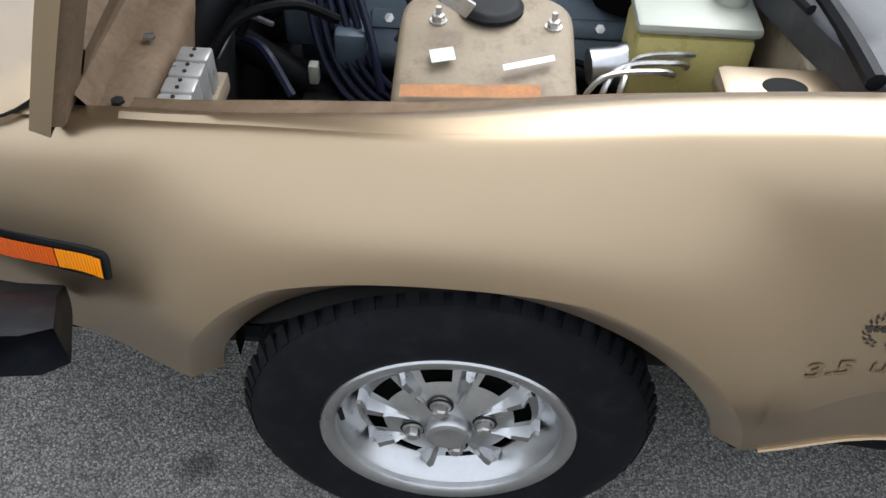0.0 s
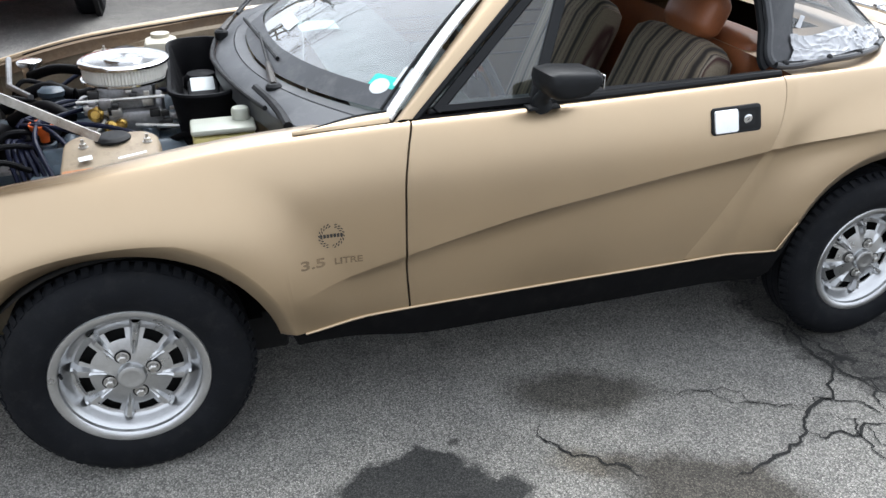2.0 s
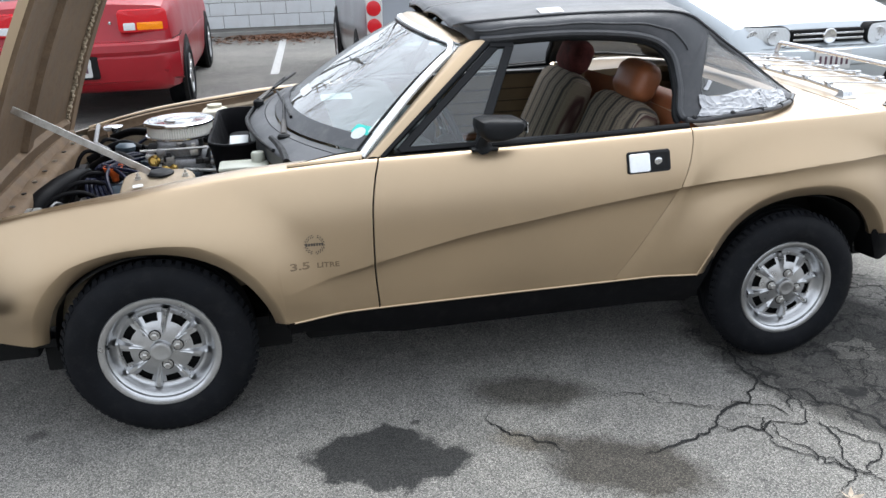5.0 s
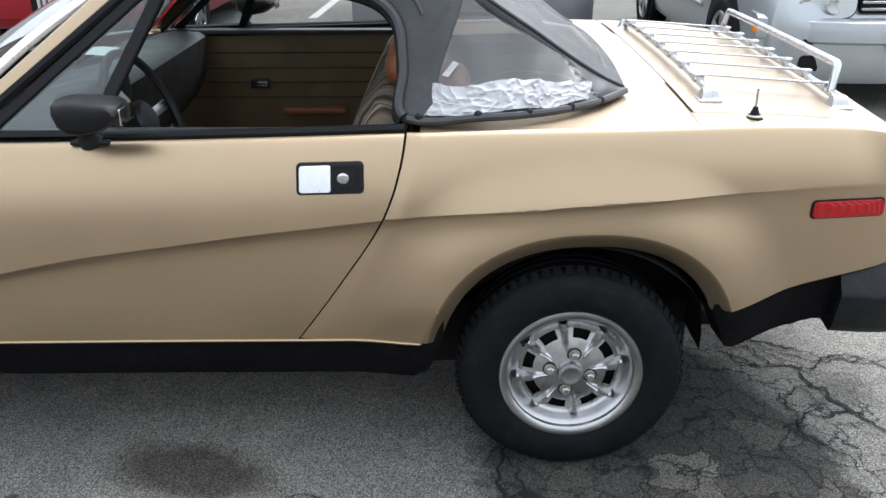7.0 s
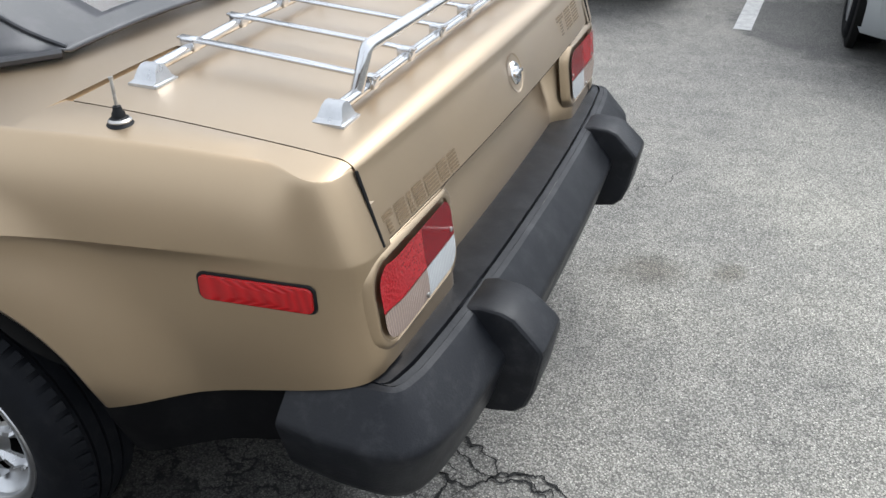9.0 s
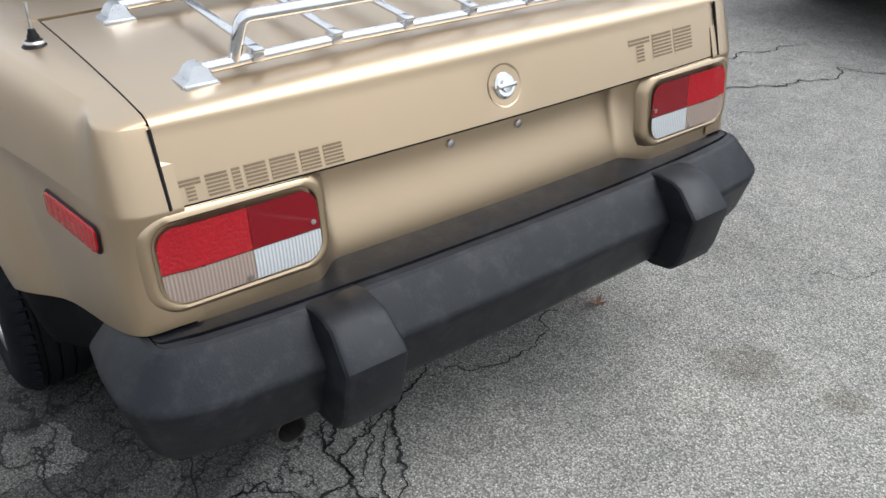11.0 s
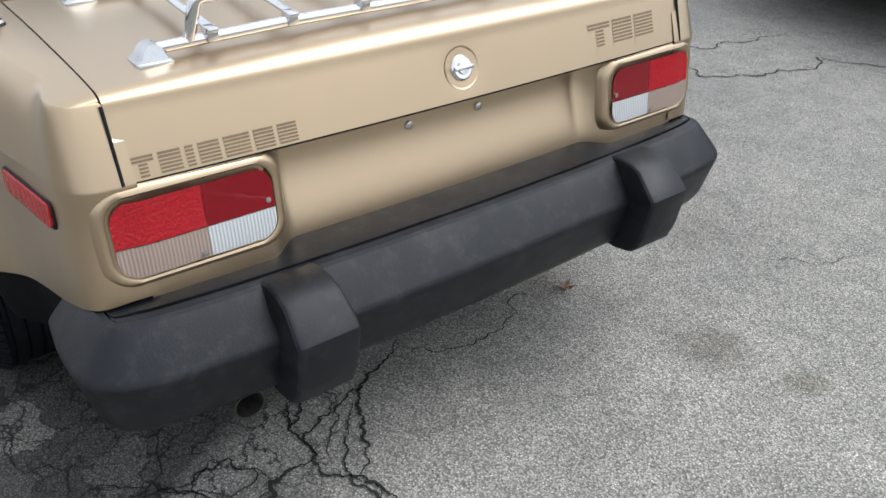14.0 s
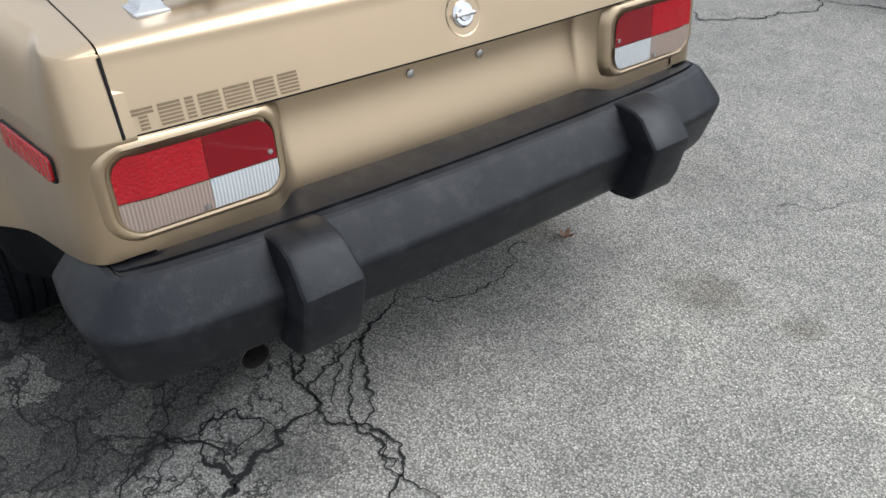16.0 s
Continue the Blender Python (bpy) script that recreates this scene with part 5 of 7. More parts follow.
SEALER = surface("seam_sealer", (.36, .29, .20), .7, 0, .2, 60, 300, .002)
RUST = surface("orange_primer", (.36, .15, .05), .7, 0, .3, 30, 200, .0005)


def bay_edge(x):
    """The wing's inner lip at the bonnet opening."""
    return flank(x, crest_z(x)) + Vector((0, .055 - .044 * smoothstep(.25, -.42, x), .004))


for side in (0, 1):
    fl = lambda s: s if side == 0 else s.mirror(YC)
    rows = []
    for x in np.linspace(-.45, .66, 40):
        a, b = flank(x, crest_z(x)), bay_edge(x)
        rows.append([a + Vector((0, -.001, 0)), a.lerp(b, .5) + Vector((0, 0, .004)), b, b + Vector((0, .003, -.004)), b + Vector((0, .004, -.012))])
    fl(Shape().grid(rows, flip=True)).to("wing_top", GOLD, car, "", 50)
    # ledge inside the lip; its brown holds the shade on that face
    rows = []
    for x in np.linspace(-.45, .50, 30):
        b = bay_edge(x)
        w = .030 * smoothstep(.42, -.30, x) + .006
        rows.append([b + Vector((0, .003, -.010)), b + Vector((0, .004 + w, -.014)), b + Vector((0, .007 + w, -.013)), b + Vector((0, .008 + w, -.03)), b + Vector((0, .02 + w, -.05))])
    fl(Shape().grid(rows, flip=True)).to("wing_flange", GOLD_DUST_SHADE, car, "gold flange inside the wing, coloured in a shaded dusty brown", 40)
    rows = []
    for x in np.linspace(-.45, .40, 20):
        b = bay_edge(x) + Vector((0, .030, -.040))
        rows.append([b, b + Vector((0, .012, -.010)), b + Vector((0, .03, -.16)), b + Vector((0, .05, -.38))])
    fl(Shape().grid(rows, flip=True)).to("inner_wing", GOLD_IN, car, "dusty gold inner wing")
    fl(Shape().tube([bay_edge(x) + Vector((0, .006, -.009)) for x in np.linspace(-.36, .50, 24)], .003, 6)).to("wing_seal", SEAL, car)
    # strut tower
    rows = []
    for z, k in ((.42, 1.12), (.60, 1.06), (.735, 1.0), (.752, .965), (.758, .90)):
        rows.append([Vector((.018 + u * k, .252 + v * k, z + (.018 * (v / .11)))) for u, v in rounded(.235, .245, .05)])
    s = Shape().grid(rows, True)
    n = len(rows[0])
    s.f.append(tuple(len(s.v) - n + i for i in range(n)))
    tower = fl(s).to("strut_tower", GOLD_IN, car, "dusty gold strut tower with a dark cap", 50)
    cap = Shape().lathe([(.044, 0), (.044, .005), (.041, .007), (.038, .010), (.033, .0115), (.026, .012), (.0001, .012)], Matrix.Translation((.022, .338, .7715)), 28)
    fl(cap).to("strut_cap", SEAL, tower, "dark domed strut cap")
    for dx, dy in ((-.072, .035), (.080, .035)):
        b = Shape().lathe([(.012, 0), (.012, .003)], Matrix.Translation((.025 + dx, .272 + dy, .766)), 12, True).lathe([(.0085, .003), (.0085, .011), (.004, .012), (.004, .022), (.0001, .022)], Matrix.Translation((.025 + dx, .272 + dy, .766)), 6)
        fl(b).to("strut_nut", STEEL, tower)
    if side == 0:
        Shape().add([Vector((-.085, .150, .7585)), Vector((.085, .160, .760)), Vector((.085, .185, .7615)), Vector((-.085, .172, .760))], [(0, 1, 2, 3)]).to("primer_streak", RUST, tower, "", 0)
        Shape().add([Vector((.040, .205, .7655)), Vector((.105, .232, .766)), Vector((.103, .243, .767)), Vector((.038, .216, .7665))], [(0, 1, 2, 3)]).to("paper_label", WHITE_STICK, tower, "", 0)
        Shape().add([Vector((-.05, .215, .764)), Vector((-.02, .225, .7645)), Vector((-.025, .250, .7665)), Vector((-.055, .240, .766))], [(0, 1, 2, 3)]).to("overspray_patch", WHITE_STICK, tower, "", 0)

Shape().box((-.42, .14, .27), (.33, 1.45, .30)).to("engine_bay_floor", DARK, car)
Shape().box((.405, .20, .28), (.44, 1.39, .79), .005).to("firewall", GOLD_IN, car, "dusty gold firewall")
Shape().box((-.47, .16, .26), (-.43, 1.43, .62), .005).to("radiator_panel", DARK, car)
Shape().box((-.435, .42, .32), (-.395, 1.17, .62), .004).to("radiator", BLACK, car, "black radiator")
prof = [(-.530, .690), (-.522, .708), (-.508, .722), (-.492, .722), (-.482, .708), (-.476, .692), (-.430, .690), (-.420, .682), (-.416, .668), (-.416, .60)]
rows = [[Vector((x - .015 * math.sin(math.pi * (y - .12) / 1.35), y, z + .004 * math.sin(y * 31) * (x > -.48))) for x, z in prof] for y in np.linspace(.165, 2 * YC - .165, 40)]
slam = Shape().grid(rows, flip=True).to("slam_panel", GOLD_DUST_SHADE, car, "rusty dusty gold front cross channel", 45)
for k in range(9):
    y = .19 + k * .15
    Shape().lathe([(.009, 0), (.009, .004), (.004, .005), (.0001, .005)], Matrix.Translation((-.452 - .012 * math.sin(math.pi * (y - .12) / 1.35), y, .6945)), 6).to("channel_bolt", STEEL if k % 2 else BLACK, slam)

# engine: block, rocker covers, manifold, carburettor, air cleaner
block = Shape().box((-.22, .52, .30), (.32, 1.07, .56), .03).to("engine", BLACK, car, "V8 engine with a chrome air cleaner")
for sgn in (-1, 1):
    m = Matrix.Translation((.035, YC + sgn * .235, .600)) @ Matrix.Rotation(radians(-sgn * 47), 4, "X")
    c = Shape().box((-.24, -.075, -.05), (.26, .075, .045), .022, m, 3)
    rc = c.to("rocker_cover", BLUEGREY, block, "blue-grey rocker cover")
    for k in range(3):
        Shape().lathe([(.008, .044), (.008, .056), (.0001, .057)], m @ Matrix.Translation((-.17 + .17 * k, 0, 0)), 6).to("cover_bolt", STEEL, rc)
    Shape().box((-.20, -.016, .040), (.22, .016, .052), .005, m).to("cover_rib", BLUEGREY, rc)
man = Shape().box((-.16, .66, .58), (.24, .93, .66), .03)
for k in range(4):
    for sgn in (-1, 1):
        x = -.12 + .105 * k
        man.tube([(x, YC + sgn * .09, .655), (x, YC + sgn * .15, .66), (x + .01, YC + sgn * .21, .62)], .028, 10)
man.to("intake_manifold", BLUEGREY, block, "blue-grey intake manifold")
carb = Shape().box((-.06, .69, .66), (.14, .90, .73), .012).box((-.04, .71, .73), (.12, .88, .80), .01)
cb = carb.to("carburettor", CAST, block, "cast carburettor with brass fittings")
for x, y, z, r in ((-.045, .675, .735, .022), (.02, .672, .70, .016), (-.01, .664, .695, .02)):
    Shape().lathe([(r, -.012), (r, .008), (r * .6, .012), (r * .55, .022), (.0001, .022)], Matrix.Translation((x, y, z)) @ Matrix.Rotation(radians(80), 4, "X"), 14).to("brass_fitting", BRASS, cb)
for a, b, r in (((-.09, .665, .775), (.15, .665, .775), .005), ((.06, .65, .70), (.19, .62, .695), .007), ((-.02, .655, .72), (-.06, .62, .68), .006)):
    Shape().tube([a, b], r, 8).to("linkage_rod", STEEL, cb)
rnd = random.Random(3)
for k in range(26):
    x, y, z = rnd.uniform(-.09, .17), rnd.uniform(.645, .70), rnd.uniform(.67, .79)
    r = rnd.uniform(.005, .012)
    Shape().box((x - r, y - r, z - r), (x + r * 1.6, y + r, z + r), .002).to("carb_fitting", rnd.choice([CAST, STEEL, BLACK]), cb)
am = Matrix.Translation((.045, YC + .02, .800)) @ Matrix.Diagonal((.75, .75, .9, 1))
ac = Shape().lathe([(.06, -.01), (.160, -.006), (.172, .0), (.172, .006), (.165, .008)], am, 48).to("air_cleaner", CHROME, block, "round chrome air cleaner with a pleated filter")
FILTER = surface("pleated_filter", (.62, .60, .55), .7, 0, .08, 30, 150)
s = Shape()
rows = []
for h in (.008, .05):
    rows.append([am @ Vector(((.158 + (.005 if k % 2 else 0)) * math.cos(2 * math.pi * k / 160), (.158 + (.005 if k % 2 else 0)) * math.sin(2 * math.pi * k / 160), h)) for k in range(160)])
s.grid(rows, True).to("filter", FILTER, ac, "white pleated filter", 0)
Shape().lathe([(.165, .050), (.174, .052), (.174, .060), (.168, .064), (.140, .066), (.132, .063), (.085, .064), (.075, .060), (.070, .066), (.03, .069), (.0001, .069)], am, 64).to("air_cleaner_lid", CHROME, ac, "polished chrome lid")

# black heater tub behind the engine
tub = []
for d, z in ((.020, .66), (.008, .76), (.002, .800), (-.004, .806), (-.006, .812), (-.003, .818), (.006, .818), (.012, .808), (.020, .77), (.034, .70)):
    tub.append([Vector((.262 + v, .850 + u, z)) for u, v in rounded(.70 - 2 * d, .190 - 2 * d, .085 - d, 8)])
s = Shape().grid(tub, True)
n = len(tub[0])
s.f.append(tuple(len(s.v) - n + i for i in range(n)))
hb = s.to("heater_tub", HOSE, car, "black plastic heater intake tub", 40)
Shape().box((-.036, -.050, -.004), (.036, .050, .004), .003, Matrix.Translation((.262, .80, .758)) @ Matrix.Rotation(radians(12), 4, "X")).to("tub_label", WHITE_STICK, hb)
Shape().box((.215, .70, .698), (.31, .90, .754), .012).to("tub_motor", HOSE, hb)
Shape().lathe([(.060, 0), (.056, .030), (.044, .044), (.0001, .050)], Matrix.Translation((.262, 1.00, .700)), 24).to("tub_fan", HOSE, hb)

# brake cylinder, reservoir, pipes
res = Shape().box((.215, .300, .640), (.375, .400, .765), .012).to("fluid_reservoir", YELLOW_PL, car, "yellowed plastic fluid reservoir with a white lid")
Shape().box((.212, .297, .768), (.378, .403, .785), .008).to("reservoir_lid", WHITE_PL, res)
Shape().lathe([(.024, 0), (.024, .026), (.020, .032), (.0001, .033)], Matrix.Translation((.345, .372, .783)), 20).to("filler_cap", WHITE_PL, res)
Shape().tube([(.165, .335, .690), (.20, .340, .692), (.21, .340, .692), (.30, .350, .690)], [.026, .026, .032, .032], 16).to("brake_cylinder", ALLOY_DULL, car, "cast brake master cylinder")
Shape().lathe([(.0001, -.02), (.075, -.02), (.085, 0), (.075, .03), (.04, .05)], Matrix.Translation((.37, .36, .64)) @ Matrix.Rotation(radians(-90), 4, "Y"), 28).to("brake_servo", BLACK, car)
for k in range(3):
    o = k * .022
    pts = [(.150 + o, .235, .66), (.150 + o, .232, .715 + o * .4), (.175 + o, .245 + o, .738), (.245 + o, .255 + o, .742), (.268 + o, .275 + o, .725), (.258 + o, .325, .695)]
    Shape().tube(path3(pts, 22), .0042, 6).to("brake_pipe", STEEL, car)
# bottle, hoses, leads on the far side
b = Shape().box((.085, 1.215, .62), (.205, 1.345, .805), .03).to("washer_bottle", CREAM, car, "cream plastic washer bottle")
Shape().lathe([(.032, 0), (.032, .018), (.0001, .02)], Matrix.Translation((.145, 1.29, .80)), 20).to("bottle_cap", CREAM, b)
for pts, r in (([(-.46, .40, .56), (-.43, .48, .645), (-.39, .58, .672), (-.355, .70, .675), (-.34, .80, .66), (-.30, .86, .62)], .036), ([(-.40, .55, .56), (-.32, .50, .55), (-.22, .48, .50)], .026), ([(-.30, .85, .68), (-.2, .80, .73), (-.12, .75, .70)], .022), ([(-.36, 1.05, .66), (-.22, 1.05, .72), (-.12, 1.0, .70), (-.04, 1.0, .72)], .02), ([(.10, 1.12, .70), (.20, 1.2, .74), (.32, 1.22, .72)], .016), ([(.20, .62, .70), (.26, .60, .74), (.33, .56, .70)], .014), ([(.14, .60, .66), (.22, .53, .70), (.30, .50, .68)], .010)):
    Shape().tube(path3(pts, 24), r, 12).to("hose", HOSE, car, "black rubber hose")
dm = Matrix.Translation((-.22, .70, .62))
dist = Shape().lathe([(.03, -.1), (.04, 0), (.052, .02), (.052, .05), (.042, .062), (.0001, .064)], dm, 24).to("distributor", HOSE, car, "black distributor with plug leads")
for k in range(8):
    a = 2 * math.pi * k / 8
    p0 = dm @ Vector((.036 * math.cos(a), .036 * math.sin(a), .06))
    sgn = -1 if k % 2 else 1
    end = Vector((-.14 + .105 * (k // 2), YC + sgn * .37, .56))
    mid = p0.lerp(end, .45) + Vector((-.05 + .02 * k, -.02, .085))
    pts = [p0, p0 + Vector((0, 0, .04)), mid, end.lerp(mid, .25) + Vector((0, 0, .02)), end]
    Shape().tube(path3(pts, 26), .0068, 8).to("plug_lead", WIRE, dist, "dark blue plug lead")
Shape().lathe([(.012, 0), (.014, .02), (.034, .040), (.036, .056), (.033, .056), (.030, .042)], Matrix.Translation((-.19, .66, .672)), 20).to("orange_funnel", ORANGE, car, "orange plastic oil funnel cap")
for k in range(4):
    y = .205 + k * .037
    r = Shape().box((-.412, y - .0165, .622), (-.366, y + .0165, .690), .004).to("relay", RELAY, car, "small silver relay can")
    for d in (-.008, .008):
        Shape().lathe([(.003, 0), (.003, .002), (.0001, .002)], Matrix.Translation((-.390, y + d, .69)), 8).to("relay_pin", BLACK, r)
Shape().box((-.43, .19, .60), (-.36, .36, .63), .004).to("relay_bracket", GOLD_IN, car)
for k in range(26):
    rr = random.Random(20 + k)
    a = Vector((rr.uniform(-.38, .1), rr.uniform(.40, 1.25), rr.uniform(.56, .66)))
    b = a + Vector((rr.uniform(-.12, .2), rr.uniform(-.15, .15), rr.uniform(-.04, .06)))
    m = a.lerp(b, .5) + Vector((0, 0, rr.uniform(.02, .07)))
    Shape().tube(path3([a, m, b], 14), rr.uniform(.004, .009), 7).to("cable", rr.choice([HOSE, WIRE, HOSE, CAST]), car)
for k in range(16):
    rr = random.Random(60 + k)
    x, y, z = rr.uniform(-.36, -.18), rr.uniform(.35, 1.2), rr.uniform(.48, .62)
    w = rr.uniform(.02, .05)
    Shape().box((x - w, y - w, z - .05), (x + w, y + w, z + w * .6), .008).to("engine_bracket", rr.choice([CAST, BLACK, BLACK, BLUEGREY]), car)

# filler neck under the funnel, leads hanging before the near cover, thermostat housing, far filler cap
Shape().lathe([(.026, -.06), (.026, 0), (.030, .004), (.030, .012), (.022, .014)], Matrix.Translation((-.19, .66, .655)), 20).to("filler_neck", BLUEGREY, car, "blue-grey oil filler neck")
Shape().lathe([(.034, -.05), (.036, 0), (.044, .006), (.044, .02), (.03, .03), (.0001, .032)], Matrix.Translation((-.20, 1.02, .70)), 20).to("thermostat_housing", BLUEGREY, car)
Shape().lathe([(.030, -.04), (.030, .0), (.042, .003), (.042, .016), (.036, .020), (.0001, .022)], Matrix.Translation((-.30, 1.33, .725)), 24).to("radiator_cap", CHROME, car, "chrome radiator cap")
for k in range(5):
    o = .020 * k
    pts = [(-.26 + o * .6, .66 - o * .3, .675 + .01 * math.sin(k * 2.1)), (-.275 + o * .7, .60 - o * .2, .70 - o * .2), (-.265 + o * .9, .53 - .2 * o, .655), (-.235 + o, .475 - .1 * o, .575), (-.185 + o * 1.3, .44, .525), (-.10 + o * 1.6, .43, .515)]
    Shape().tube(path3(pts, 28), .0066, 8).to("plug_lead", WIRE, dist, "dark blue plug lead")
Shape().box((-.262, .455, .545), (-.246, .475, .580), .003).to("lead_tag", WHITE_PL, dist)
for k, (x, y) in enumerate(((-.33, .40), (-.30, .52), (-.27, .62), (-.33, .95), (-.28, 1.1))):
    pts = [(x - .07, y - .05, .62), (x - .02, y, .69 + .01 * k), (x + .06, y + .04, .70), (x + .12, y + .07, .66)]
    Shape().tube(path3(pts, 20), .008, 8).to("cable", HOSE, car)
Shape().tube(path3([(-.30, 1.28, .70), (-.20, 1.22, .735), (-.08, 1.15, .73), (.0, 1.08, .71)], 24), .017, 10).to("hose", HOSE, car, "black rubber hose")
Shape().tube([(-.38, 1.42, .73), (-.34, 1.12, .715), (-.26, .99, .71)], .010, 8).to("coolant_pipe", CAST, car)
cp = Shape().box((.292, .120, .760), (.440, .205, .796), .012).to("hinge_panel", GOLD, car, "dusty gold corner panel behind the strut tower")
Shape().lathe([(.019, .0), (.012, .0002), (.0001, .0004)], Matrix.Translation((.365, .158, .7965)) @ Matrix.Scale(1.4, 4, (1, 0, 0)), 24).to("panel_hole", DARK, cp)

# ---- open bonnet on its stay ----
HM = Matrix.Translation((-.525, 0, .70)) @ Matrix.Rotation(radians(-66), 4, "Y")


def hood(u, v, h):
    """u from hinge to rear edge, v across; bowed a little."""
    L, y0 = .82, .112 + .012 * smoothstep(0, 1, u)
    y = y0 + (2 * YC - 2 * y0) * v
    return HM @ Vector((L * u, y, .030 * math.sin(math.pi * u) * .6 + .03 * (1 - (2 * v - 1) ** 2) + h))


us, vs2 = np.linspace(0, 1, 20), np.linspace(0, 1, 30)
s = Shape().grid([[hood(u, v, .012) for v in vs2] for u in us], flip=True)
edge = [(u, 0) for u in us] + [(1, v) for v in vs2[1:]] + [(u, 1) for u in us[::-1][1:]] + [(0, v) for v in vs2[::-1][1:-1]]
ring = [hood(u, v, .012) for u, v in edge] + [hood(0, 0, .012)]
low = [hood(u, v, -.014) for u, v in edge] + [hood(0, 0, -.014)]
s.grid([ring, low])
bonnet = s.to("bonnet", GOLD, car, "gold bonnet propped open on a metal stay", 30)
ins = lambda a, lo, hi: lo + (hi - lo) * a
Shape().grid([[hood(ins(u, .06, .94), ins(v, .05, .95), -.004) for v in vs2] for u in us]).to("bonnet_lining", GOLD_DUST_SHADE, bonnet)
for va, vb, ua, ub in ((.004, .07, .01, .99), (.93, .996, .01, .99), (.07, .93, .01, .10), (.07, .93, .88, .99), (.46, .54, .10, .88)):
    rows = []
    for q in np.linspace(0, 1, 16):
        rows.append([hood(ua + (ub - ua) * q, v, h) if vb - va < .3 else hood(u2, va + (vb - va) * q, h) for v, u2, h in zip((va, va + .15 * (vb - va), vb - .15 * (vb - va), vb), (ua, ua + .15 * (ub - ua), ub - .15 * (ub - ua), ub), (-.004, -.026, -.026, -.004))])
    Shape().grid(rows, flip=vb - va < .3).to("bonnet_rib", GOLD_DUST_SHADE, bonnet, "dusty gold bonnet frame", 30)
for v in (.072, .928):
    Shape().tube([hood(u, v + .004 * math.sin(u * 70), -.010 + .003 * math.sin(u * 210)) for u in np.linspace(.06, .95, 160)], [.009 + .003 * math.sin(k * 1.7) for k in range(160)], 7).to("seam_sealer", SEALER, bonnet, "rope-like seam sealer")
st = Shape()
a, b = Vector((-.005, .295, .792)), Vector((-.385, .30, 1.022))
d = (b - a).normalized()
n1 = d.cross(Vector((0, 1, 0))).normalized()
rows = [[a.lerp(b, t) + n1 * p + Vector((0, q, 0)) for p, q in ((-.011, -.003), (.011, -.003), (.011, .003), (-.011, .003))] for t in np.linspace(0, 1, 4)]
st.grid(rows, True)
st.f += [(0, 1, 2, 3)[::-1], tuple(12 + i for i in range(4))]
st.to("bonnet_stay", STEEL, car, "flat steel bonnet stay", 30)

# nose with its lamp lids
def nose(x, y):
    e = flank(x, crest_z(x))
    u = (y - e.y) / (2 * (YC - e.y))
    return Vector((x, y, e.z + .020 * max(0.0, math.sin(math.pi * u)) ** .6))


rows = []
for x in np.linspace(-1.0, -.532, 20):
    e = flank(x, crest_z(x)).y
    rows.append([nose(x, e + (2 * YC - 2 * e) * u) for u in np.linspace(0, 1, 40)])
Shape().grid(rows, flip=True).to("nose_panel", GOLD, car, "", 40)
Shape().box((-1.0, .42, .30), (-.90, 1.17, .52), .02).to("nose_front", GOLD, car)
for yc in (.36, 2 * YC - .36):
    o = rounded(.30, .40, .06)
    P = lambda u, v, h: nose(-.70 + u, yc + v) + Vector((0, 0, h))
    s = Shape().grid([[P(u * 1.0, v * 1.0, -.01) for u, v in o], [P(u, v, .004) for u, v in o], [P(u * .97, v * .97, .008) for u, v in o], [P(u * .5, v * .5, .010) for u, v in o], [P(u * .02, v * .02, .010) for u, v in o]], True)
    s.to("headlamp_lid", GOLD, car, "gold pop-up headlamp lid")
    Shape().tube([P(u * 1.015, v * 1.012, .0035) for u, v in o] + [P(o[0][0] * 1.015, o[0][1] * 1.012, .0035)], .0025, 5, False).to("lid_gap", DARK, car)


